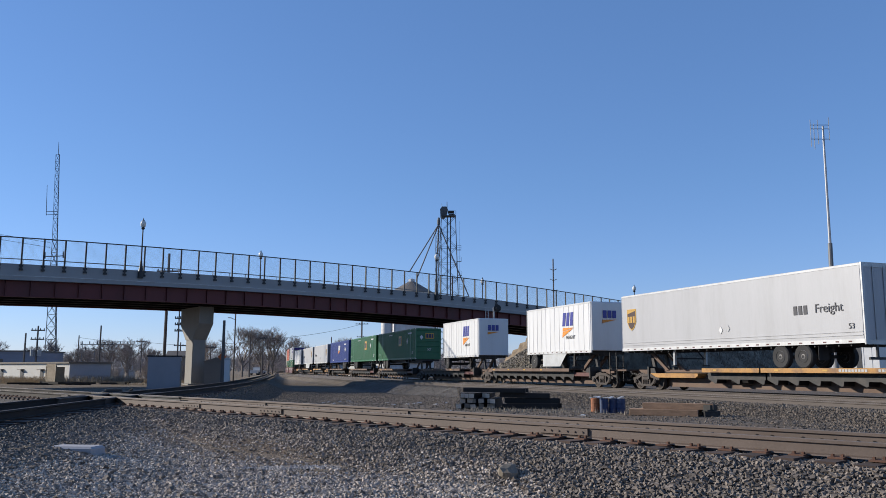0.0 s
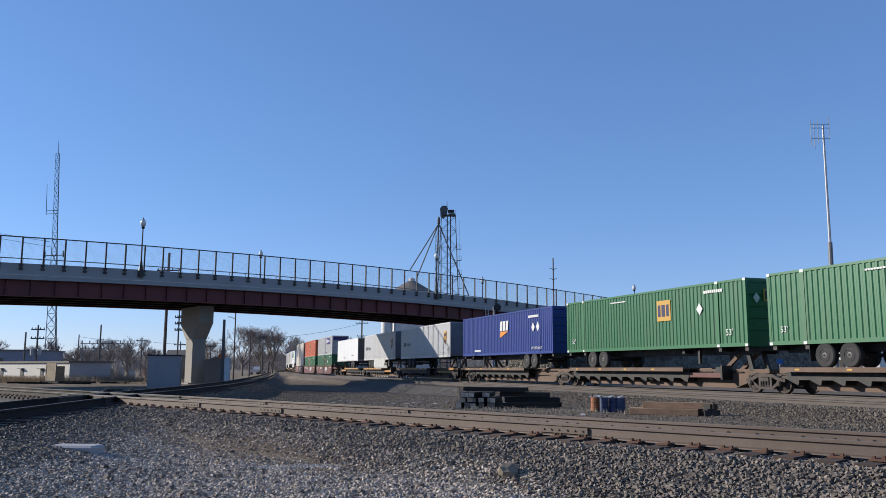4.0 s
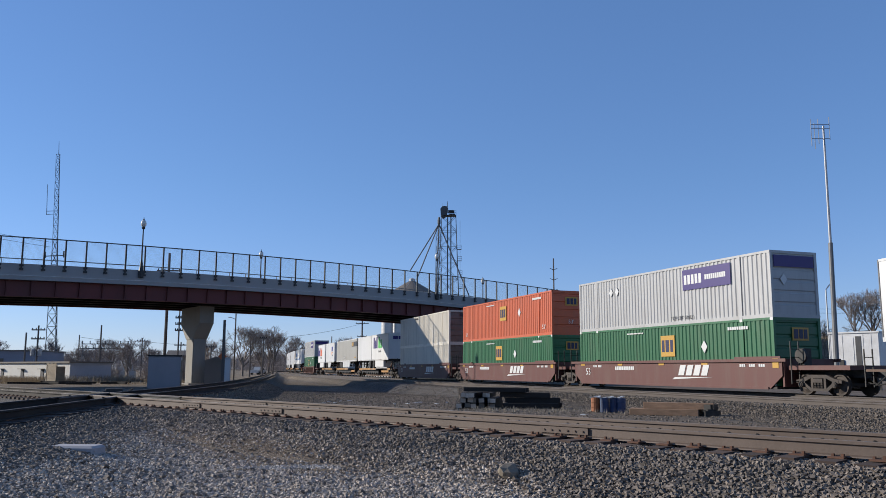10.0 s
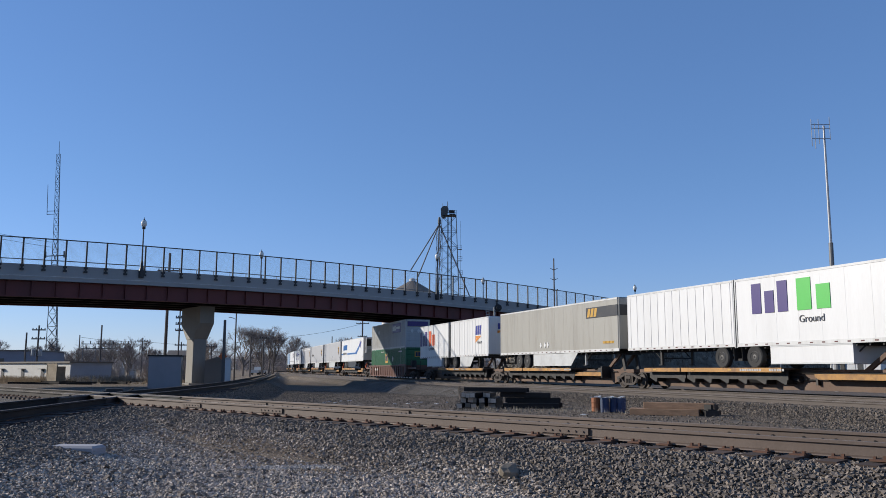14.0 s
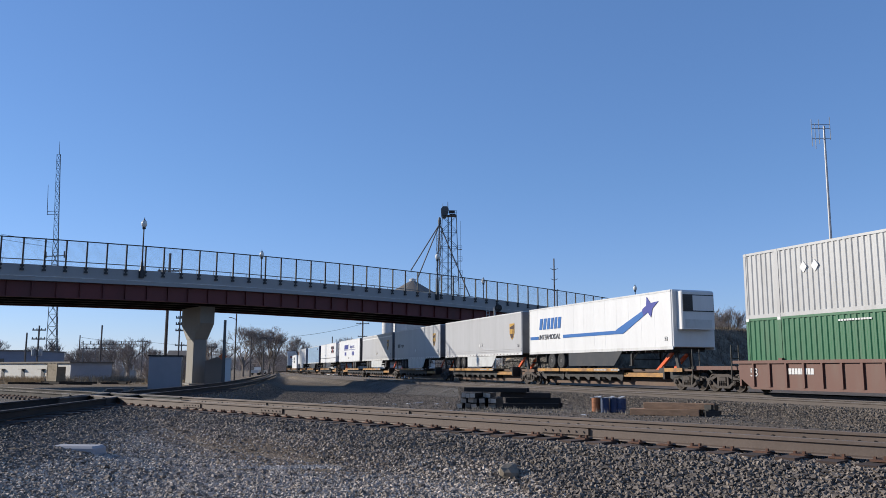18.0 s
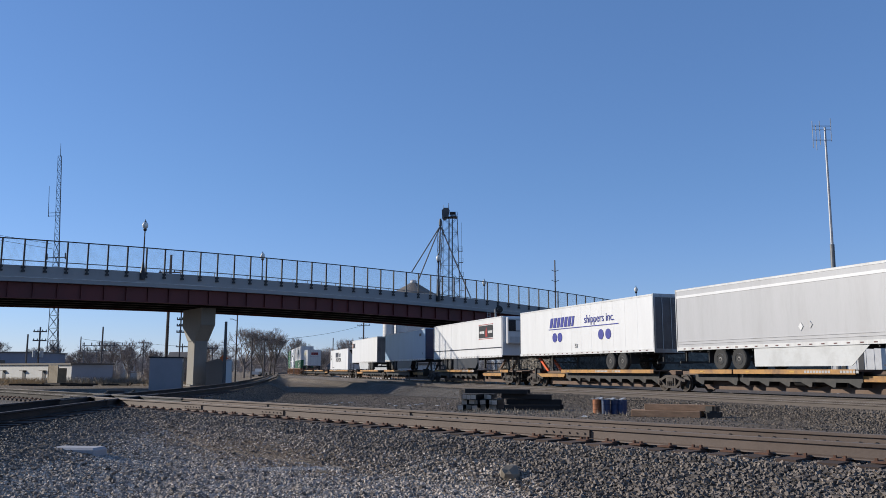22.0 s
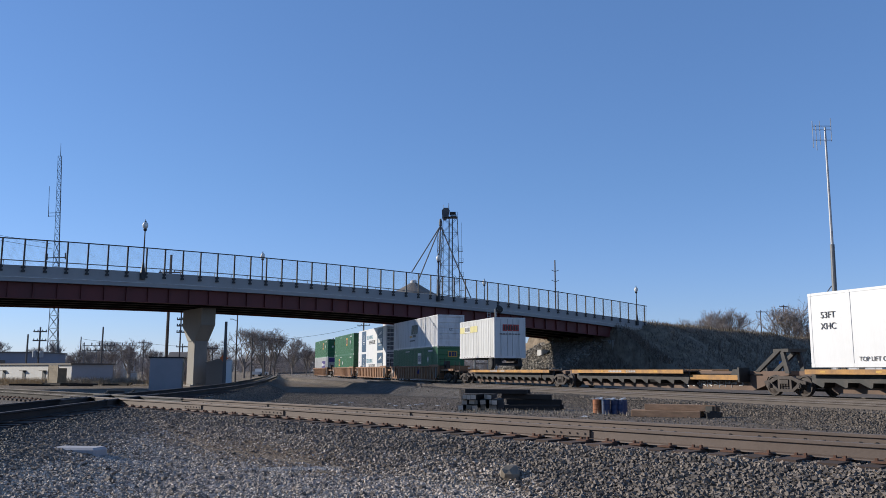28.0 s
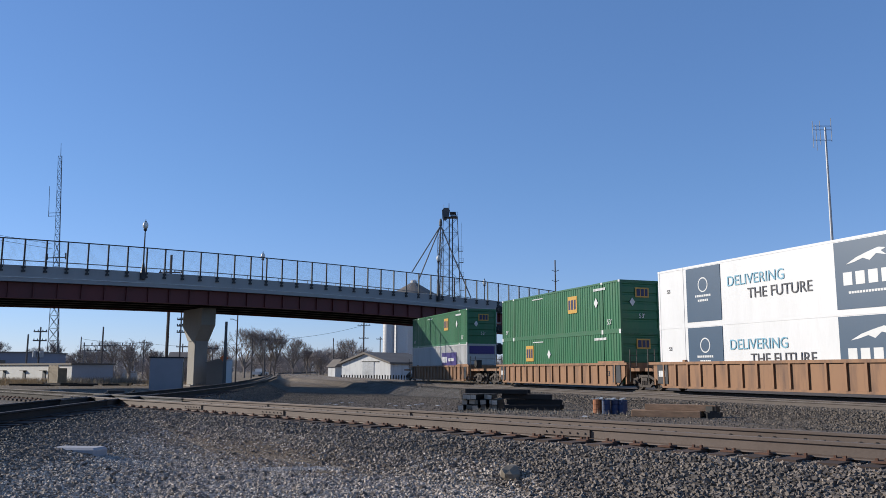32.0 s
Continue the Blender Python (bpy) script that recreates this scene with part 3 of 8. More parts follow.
# tie plates, spikes and rail anchors along the front track
anchors, plates = Geo(), Geo()
A_TIES = walk_line([tuple((TA_P + TA_D * s)[:2]) for s in (-34, 16)], 0.45)
for x, y, h in A_TIES:
    for d in (-0.755, 0.755):
        m = pose(x, y, 0.2, 0, 0, math.degrees(h)) @ Matrix.Translation((0, d, 0))
        plates.box(-0.09, 0.09, -0.19, 0.19, -0.196, -0.176, m)
        for side in (-1, 1):
            for px in (-0.06, 0.05):
                if random.random() < 0.8:
                    plates.box(px - 0.012, px + 0.016, side * 0.1 - 0.02, side * 0.1 + 0.02, -0.18, random.uniform(-0.150, -0.135), m)
    m = pose(x, y, 0.2, 0, 0, math.degrees(h)) @ Matrix.Translation((0, 0.755, 0))
    for px in (-0.13, 0.12):
        if random.random() < 0.9:
            k, top = px + random.uniform(-0.025, 0.025), random.uniform(-0.105, -0.085)
            anchors.add([tuple(m @ Vector((k + a, b, c))) for a, b, c in ((-0.03, -0.012, -0.178), (-0.03, -0.085, -0.178), (-0.025, -0.07, -0.13), (-0.025, -0.013, top), (0.03, -0.012, -0.178), (0.03, -0.085, -0.178), (0.025, -0.07, -0.13), (0.0, -0.013, top))], [(0, 1, 2, 3), (7, 6, 5, 4), (0, 4, 5, 1), (1, 5, 6, 2), (2, 6, 7, 3), (3, 7, 4, 0)])
tagged(part("rail_anchors", anchors, M_DARK, track_a, "dark spring anchors on the rail foot"), kind="stuff")
tagged(part("spikes_and_plates", plates, M_RUSTPLATE, track_a, "orange rusted tie plates and spikes"), kind="stuff")
# bolted joint bars along the front rails near the crossing
for d, s0 in ((-0.755, -7.6), (0.755, -8.2), (0.755, -4.6), (-0.755, -2.2), (0.755, 3.4)):
    p = TA_P + TA_D * s0 + Vector((TA_D.y, -TA_D.x, 0)) * d
    for sd in (-1, 1):
        bar = part("joint_bar", Geo().box(-0.45, 0.45, sd * 0.028 - 0.016, sd * 0.028 + 0.016, -0.145, -0.05), M_RAIL, track_a, at=pose(p.x, p.y, 0.2, 0, 0, math.degrees(math.atan2(TA_D.y, TA_D.x))))
        for bx in (-0.36, -0.22, -0.08, 0.08, 0.22, 0.36):
            part("bolt", Geo().tube((bx, sd * 0.04, -0.098), (bx, sd * 0.06, -0.098), 0.015, n=6), M_RAIL, bar)
# guard rails of the diamond
X_AB = Vector((-10.3, 26.1, 0))
diamond = thing("crossing_diamond", "dark bolted steel crossing where two tracks meet", "rail crossing", at=Matrix.Translation(X_AB))
for k, (d, o) in enumerate([(TA_D, 0.62), (TA_D, -0.62), (Vector((-0.12, 0.993, 0)), 0.62), (Vector((-0.12, 0.993, 0)), -0.62)]):
    nrm = Vector((d.y, -d.x, 0)) * o
    pts = [tuple((nrm + d * s)[:2]) for s in (-3.2, -2.2, 2.2, 3.2)]
    part("guard_rail", sweep(pts, RAIL_PROFILE, 0.2), M_DARK, diamond)
for d, o in ((TA_D, 0.755), (TA_D, -0.755)):
    for s in (-1.7, -0.9, 0.9, 1.7):
        p = Vector((d.y, -d.x, 0)) * o + d * s
        part("joint_block", Geo().box(-0.3, 0.3, -0.09, 0.09, 0.03, 0.17), M_BOGIE, diamond, at=pose(p.x, p.y, 0, 0, 0, math.degrees(math.atan2(d.y, d.x))))

# ---- the road bridge ----
FENCE_STEP = 1.668


def br(u, w, z):
    """A place by metres along the bridge, metres towards its near side, and height."""
    p = BR_A + BR_D * u + BR_N * w
    return Vector((p.x, p.y, z))


BR_TURN = Matrix.Rotation(math.atan2(BR_D.y, BR_D.x), 4, "Z")
bridge = thing("road_bridge", "road overpass with red steel girders, grey parapet and black fence", "bridge", kind="structure")


def strip(w0, w1, top, bottom, u0, u1, step=6.0):
    """A long bar that follows the bridge's crest: from w0 to w1 across, from top to bottom below the fence's top."""
    g, n = Geo(), int((u1 - u0) / step) + 1
    for i in range(n + 1):
        u = u0 + (u1 - u0) * i / n
        g.v += [tuple(br(u, w, crest(u) - h)) for w, h in ((w0, bottom), (w1, bottom), (w1, top), (w0, top))]
    for i in range(n):
        g.f += [(4 * i + k, 4 * i + (k + 1) % 4, 4 * i + 4 + (k + 1) % 4, 4 * i + 4 + k) for k in range(4)]
    g.f += [(3, 2, 1, 0), tuple(4 * n + k for k in range(4))]
    return g


U0, U1, UA = -70.0, 80.2, 74.0
part("deck_slab", strip(-12.6, -0.3, 3.15, 3.55, U0, UA), M_SLABSHADE, bridge)
for w in (0.0, -12.3):
    part("parapet", strip(w - 0.3, w, 2.24, 3.06, U0, U1), M_PARAPET, bridge, "grey concrete parapet")
    part("ledge", strip(w - 0.3, w + 0.12, 3.06, 3.60, U0, U1), M_PARAPET, bridge, "pale concrete ledge")
    part("drip_edge", strip(w - 0.3, w + 0.16, 3.20, 3.27, U0, U1), M_STEEL, bridge)
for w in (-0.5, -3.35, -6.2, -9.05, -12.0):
    # inner girders take the colour with the shade painted in
    M_G = M_GIRDER if w > -1 or w < -11 else M_UNDERSHADE
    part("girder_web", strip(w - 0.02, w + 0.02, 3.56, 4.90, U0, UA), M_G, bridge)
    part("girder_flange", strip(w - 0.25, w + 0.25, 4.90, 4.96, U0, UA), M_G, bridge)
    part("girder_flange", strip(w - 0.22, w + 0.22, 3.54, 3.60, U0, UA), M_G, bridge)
# added plates between the girders, to keep light off the underside
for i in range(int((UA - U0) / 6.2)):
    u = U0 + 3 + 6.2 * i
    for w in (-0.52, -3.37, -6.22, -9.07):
        part("cross_frame", Geo().box(-0.02, 0.02, 0.0, 2.80, -4.7, -3.7), M_UNDERSHADE, bridge, at=Matrix.Translation(br(u, w, crest(u))) @ BR_TURN)
STIFF = Geo().box(-0.02, 0.02, 0, 0.2, -4.90, -3.6).mesh("stiffener", M_GIRDER)
for i in range(int((UA - U0) / 1.9)):
    u = U0 + 1.9 * i
    p = br(u, -0.48, crest(u))
    part("stiffener", STIFF, None, bridge, at=Matrix.Translation(p) @ BR_TURN @ Matrix.Rotation(math.pi, 4, "Z"))
POST = Geo().box(-0.065, 0.065, -0.05, 0.05, -2.72, 0).box(-0.15, 0.15, -0.07, 0.07, -2.78, -2.62).box(-0.15, 0.15, -0.07, 0.07, -2.46, -2.30).mesh("fence_post", M_FENCE)
for w, low in ((0.06, 0.0), (-12.4, 0.36)):
    fence = thing("bridge_fence", "black steel posts with mesh along the bridge parapet", "fence", "bridge fences") if not low else thing("bridge_railing", "plain grey steel railing along the far bridge parapet", "railing", "bridge fences")
    u, k = -0.4 - 41 * FENCE_STEP, 0
    while u < U1:
        if low:
            part("post", Geo().box(-0.03, 0.03, -0.03, 0.03, -2.4, -low), M_DULLSTEEL, fence, at=Matrix.Translation(br(u, w, crest(u))) @ BR_TURN)
            u += FENCE_STEP * 1.14
        else:
            part("post", POST, None, fence, at=Matrix.Translation(br(u, w, crest(u))) @ BR_TURN)
            u += FENCE_STEP
    part("top_rail", strip(w - 0.03, w + 0.03, low, low + 0.09, U0, U1), M_DULLSTEEL if low else M_FENCE, fence)
    if not low:
        wires = Geo()
        for h in np.arange(0.12, 2.22, 0.085):
            s = strip(w - 0.002, w + 0.002, h, h + 0.005, U0, U1, 12)
            wires.add(s.v, s.f)
        for u in np.arange(-30, U1, 0.085):
            c = crest(u)
            wires.add([tuple(br(u + a, w + b, c - h)) for a, b in ((-0.0025, -0.002), (0.0025, -0.002), (0, 0.002)) for h in (0.05, 2.25)], [(0, 1, 3, 2), (2, 3, 5, 4), (4, 5, 1, 0)])
        tagged(part("mesh_wire", wires, M_DULLSTEEL, fence), kind="stuff")

# piers
PIER_U, PIER_W = 18.7, -6.3


def pier(u):
    p = thing("bridge_pier", "tall weathered concrete hammerhead pier under the bridge", "bridge pier", "bridge piers", at=Matrix.Translation(br(u, PIER_W, 0)) @ BR_TURN)
    zt = crest(u) - 4.98
    zb = gz(*br(u, PIER_W, 0)[:2]) - 0.3
    part("column", Geo().bev(-0.66, 0.66, -0.98, 0.98, zb, zt - 3.15, 0.06), M_CONCRETE, p)
    part("hammerhead", Geo().prism([(-0.98, zt - 3.2), (0.98, zt - 3.2), (2.6, zt - 1.65), (2.6, zt), (-2.6, zt), (-2.6, zt - 1.65)], "x", -0.72, 0.72), M_CONCRETE, p)
    part("footing", Geo().box(-1.3, 1.3, -1.9, 1.9, zb - 0.3, zb + 0.42), M_CONCRETE, p)
    for w in (-5.7, -2.75, 0.1, 2.95, 5.8):
        if abs(w) < 2.6:
            part("bearing", Geo().box(-0.3, 0.3, w - 0.3, w + 0.3, zt, zt + 0.06), M_DARK, p)
    return p


pier(PIER_U)
pier(-30.0)
abut = thing("bridge_abutment", "pale concrete abutment at the end of the bridge", "abutment", at=Matrix.Translation(br(UA, 0, 0)) @ BR_TURN)
za = crest(UA)
part("back_wall", Geo().box(0.0, 1.0, -0.15, 12.6, za - 7.6, za - 3.3), M_CONCRETE, abut)
part("bearing_seat", Geo().box(-1.3, 0.0, 0.1, 12.4, za - 7.4, za - 5.3), M_CONCRETE, abut)
part("wing_wall", Geo().prism([(-1.3, za - 7.2), (1.0, za - 7.2), (6.0, za - 4.6), (6.0, za - 3.5), (-0.2, za - 3.5), (-0.2, za - 5.3), (-1.3, za - 5.3)], "y", -0.28, -0.16), M_CONCRETE, abut)


def street_lamp(u, w):
    zb = crest(u) - 2.24
    la = thing("street_lamp", "black lamp post with a pale acorn globe on the bridge", "street lamp", "bridge lamps", at=Matrix.Translation(br(u, w, zb)))
    part("base", Geo().lathe([(0.24, -0.7), (0.24, -0.1), (0.2, 0.0), (0.15, 0.25), (0.12, 0.6), (0.08, 0.9)], n=10), M_FENCE, la)
    part("pole", Geo().tube((0, 0, 0.9), (0, 0, 3.7), 0.075, 0.055, 8), M_FENCE, la)
    part("collar", Geo().lathe([(0.06, 3.7), (0.15, 3.77), (0.17, 3.88), (0.1, 3.92)], n=10), M_FENCE, la)
    part("globe", Geo().lathe([(0.12, 3.92), (0.23, 4.05), (0.26, 4.25), (0.21, 4.44), (0.12, 4.54)], n=12), M_GLOBE, la, "milk glass globe", True)
    part("finial", Geo().lathe([(0.13, 4.54), (0.08, 4.6), (0.03, 4.67), (0.025, 4.8)], n=8), M_FENCE, la)


for u, w in ((10.98, 0.12), (44.0, 0.12), (78.0, 0.12), (28.1, -12.4), (61.1, -12.4), (-22.0, 0.12)):
    street_lamp(u, w)

# ---- the train ----
# In a vehicle's own space x runs forwards, the near side is -y, and the rails lie at z = 0.
HW = 1.295
CACHE = {}
M_NAVYNOSE = paint("dark_navy_nose_paint", (0.02, 0.03, 0.09), amount=0.3)
M_SPRAY = paint("dull_white_spray", (0.48, 0.47, 0.45), amount=0.3)
# grimy paint, its base darkened to stand for shade on the leading ends
M_NOSE = paint("grimy_shade_grey_nose_paint", (0.17, 0.172, 0.19), dirt=(0.06, 0.055, 0.05), amount=0.5)
M_GRIMYEND = paint("grimy_brown_end_paint", (0.20, 0.15, 0.12), dirt=(0.05, 0.035, 0.03), amount=0.7)
M_DOORLIGHT = paint("pale_grey_door_paint", (0.34, 0.34, 0.36), dirt=(0.10, 0.09, 0.085), amount=0.5)
M_DOORGREY = paint("scuffed_grey_door_paint", (0.15, 0.15, 0.16), dirt=(0.06, 0.05, 0.045), amount=0.6)


def cached(key, make):
    if key not in CACHE:
        CACHE[key] = make()
    return CACHE[key]


def wheel_set(parent, x, y, z, r=0.49, face=-1):
    """A pair of road wheels on one axle end: tyre and rim."""
    def tyre():
        return Geo().lathe([(r * 0.56, -0.13), (r * 0.9, -0.145), (r, -0.10), (r, 0.10), (r * 0.9, 0.145), (r * 0.56, 0.13)], "y", 20).mesh("tyre", M_TYRE)

    def rim():
        g = Geo().lathe([(r * 0.57, -0.10), (r * 0.50, -0.135), (r * 0.46, -0.06), (r * 0.25, -0.05), (r * 0.22, -0.12), (r * 0.12, -0.13), (r * 0.1, 0.1)], "y", 16)
        for i in range(8):
            a = i * math.pi / 4
            g.box(-0.02, 0.02, -0.09, -0.05, -0.02, 0.02, Matrix.Translation((r * 0.35 * math.cos(a), 0, r * 0.35 * math.sin(a))))
        return g.mesh("rim", M_RIM)

    w = part("wheel", cached(("tyre", r), tyre), None, parent, at=pose(x, y, z))
    part("rim", cached(("rim", r), rim), None, w, "dull metal rim", at=pose(0, -0.012, 0))
    return w


def mark(parent, x, z, w, h, mat, y=-HW - 0.012, name="marking", label=""):
    """A thin painted field on the near side, its middle at x, z."""
    return part(name, Geo().box(-w / 2, w / 2, -0.004, 0.02, -h / 2, h / 2), mat, parent, label, at=pose(x, y, z))


def letters(parent, x, z, widths, h, mat, gap=0.05, slant=0.0, y=-HW - 0.014, name="logo_block", tall=()):
    """A name drawn as a row of plain upright bars in its colour."""
    total = sum(widths) + gap * (len(widths) - 1)
    g, p = Geo(), x - total / 2
    for i, w in enumerate(widths):
        z0, z1 = -h / 2, h / 2 if not tall else h * (tall[i] - 0.5)
        g.prism([(p + slant * z0, z + z0), (p + w * 0.84 + slant * z0, z + z0), (p + w * 0.84 + slant * z1, z + z1), (p + slant * z1, z + z1)], "y", y, y + 0.02)
        p += w + gap
    return part(name, g, mat, parent)


def bars(parent, x, z, n, w, h, mat, gap=0.03, y=-HW - 0.013, name="unreadable_line"):
    g = Geo()
    for i in range(n):
        g.box(x + i * (w + gap), x + i * (w + gap) + w, y, y + 0.02, z, z + h)
    return part(name, g, mat, parent)


def words(parent, body, x, z, size, mat, y=-HW - 0.012, shear=0.0, bold=0.0, turn=0):
    return part("lettering", text_mesh(body, size, mat, shear, 0.004, bold), None, parent, at=pose(x, y, z, 90, 0, turn))


def end_words(parent, body, y, z, size, mat, x):
    return part("lettering", text_mesh(body, size, mat, 0, 0.004), None, parent, at=pose(x, y, z, 90, 0, 90))


# -- containers --


def ribbed_outline(L, pitch, depth):
    half, pts = L / 2 - 0.09, []
    n = max(2, round(2 * half / pitch))
    p = 2 * half / n
    for side in (-1, 1):
        row = []
        for i in range(n):
            x = -half + i * p
            row += [(x, 0), (x + p * 0.34, 0), (x + p * 0.5, depth), (x + p * 0.84, depth)]
        row.append((half, 0))
        row = [(x, side * (HW - 0.015 - d)) for x, d in row]
        pts += row if side < 0 else row[::-1]
    return pts


def container(z0, L, mat, label, mid, ribs=True, height=2.896, group="containers on the train", end_mat=None):
    c = thing("shipping_container", label, "container", group)
    h = height

    def body():
        if ribs:
            return Geo().prism(ribbed_outline(L, 0.285, 0.036), "z", 0.14, h - 0.09).mesh("body", mat)
        return Geo().box(-L / 2 + 0.06, L / 2 - 0.06, -HW + 0.012, HW - 0.012, 0.13, h - 0.08).mesh("body", mat)

    part("body", cached(("cbody", L, mat.name, ribs, h), body), None, c, at=pose(0, 0, z0))

    def box_frame():
        g = Geo()
        for sx in (-1, 1):
            for sy in (-1, 1):
                g.box(sx * L / 2 - sx * 0.13, sx * L / 2, sy * HW - sy * 0.14, sy * HW, 0, h)
            g.box(sx * L / 2 - sx * 0.12, sx * L / 2, -HW + 0.14, HW - 0.14, 0, 0.15)
            g.box(sx * L / 2 - sx * 0.12, sx * L / 2, -HW + 0.14, HW - 0.14, h - 0.12, h)
        for sy in (-1, 1):
            g.box(-L / 2 + 0.13, L / 2 - 0.13, sy * HW - sy * 0.09, sy * HW, 0.0, 0.16)
            g.box(-L / 2 + 0.13, L / 2 - 0.13, sy * HW - sy * 0.07, sy * HW, h - 0.1, h)
            if L > 14:
                for x in (-6.1, 6.1):
                    g.box(x - 0.1, x + 0.1, sy * HW - sy * 0.08, sy * (HW + 0.004), 0.16, h - 0.1)
        return g.mesh("frame", mat)

    part("frame", cached(("cframe", L, mat.name, h), box_frame), None, c, at=pose(0, 0, z0))
    cast = cached(("ccast", mat.name), lambda: Geo().box(-0.09, 0.09, -HW - 0.008, -HW + 0.1, 0, 0.12).mesh("corner_casting", M_WTEXT if mat is M_GREEN else mat))
    for x in (-L / 2 + 0.09, -6.1, 6.1, L / 2 - 0.09):
        for z in (0.0, h - 0.12):
            part("corner_casting", cast, None, c, at=pose(x, 0, z0 + z))

    def end():
        out, n = [], 5
        p = (h - 0.4) / n
        for i in range(n):
            z = 0.2 + i * p
            out += [(0.0, z), (0.0, z + p - 0.16), (-0.035, z + p - 0.12), (-0.035, z + p - 0.04)]
        out = [(-0.06, h - 0.12), (-0.06, 0.15), (0.0, 0.15)] + out + [(0.0, h - 0.2), (0.0, h - 0.12)]
        return Geo().prism(out, "y", -HW + 0.14, HW - 0.14).mesh("end_wall", end_mat or mat)

    part("end_wall", cached(("cend", mat.name, h, end_mat.name if end_mat else ""), end), None, c, at=pose(L / 2 - 0.04, 0, z0))
    part("roof", cached(("croof", L, mat.name), lambda: Geo().box(-L / 2 + 0.1, L / 2 - 0.1, -HW + 0.07, HW - 0.07, 0, 0.02).mesh("roof", mat)), None, c, at=pose(0, 0, z0 + h - 0.03))
    return on_train(c, mid, 6.5)


def green_badge(c, z0, x=1.2, plate=M_GOLD):
    """The square yellow badge with dark bars and the white diamonds of the green boxes."""
    mark(c, x, z0 + 1.85, 1.15, 1.05, plate, name="badge")
    letters(c, x, z0 + 1.85, [0.26, 0.34, 0.26], 0.6, M_NAVY, 0.05, y=-HW - 0.022)
    diamond_mark(c, x + 2.85, z0 + 1.75)
    bars(c, 5.2, z0 + 2.45, 9, 0.12, 0.14, M_WTEXT)
    bars(c, -3.0, z0 + 2.55, 12, 0.1, 0.07, M_WTEXT)
    words(c, "53'", 6.9, z0 + 0.42, 0.42, M_WTEXT)
    words(c, "53'", -7.2, z0 + 0.42, 0.36, M_WTEXT)
    end_words(c, "53'", 0.1, z0 + 0.75, 0.36, M_WTEXT, 8.09)
    part("end_badge", Geo().box(-0.01, 0.01, -0.45, 0.45, -0.28, 0.28), M_GOLD, c, at=pose(8.075, 0.15, z0 + 2.2))
    part("end_badge_bars", Geo().box(-0.012, 0.02, -0.36, -0.14, -0.2, 0.2).box(-0.012, 0.02, -0.08, 0.12, -0.2, 0.2).box(-0.012, 0.02, 0.18, 0.36, -0.2, 0.2), M_NAVY, c, at=pose(8.078, 0.15, z0 + 2.2))


def diamond_mark(c, x, z, r=0.3, mat=None, y=-HW - 0.012):
    g = Geo().prism([(x - r * 0.75, z), (x, z - r), (x + r * 0.75, z), (x, z + r)], "y", y - 0.004, y + 0.02)
    part("diamond_mark", g, mat or M_WTEXT, c)


def end_diamond(c, y, z, r=0.24, x=8.075):
    part("diamond_mark", Geo().prism([(y - r * 0.75, z), (y, z - r), (y + r * 0.75, z), (y, z + r)], "x", x - 0.02, x + 0.012), M_WTEXT, c)


# -- trailers --


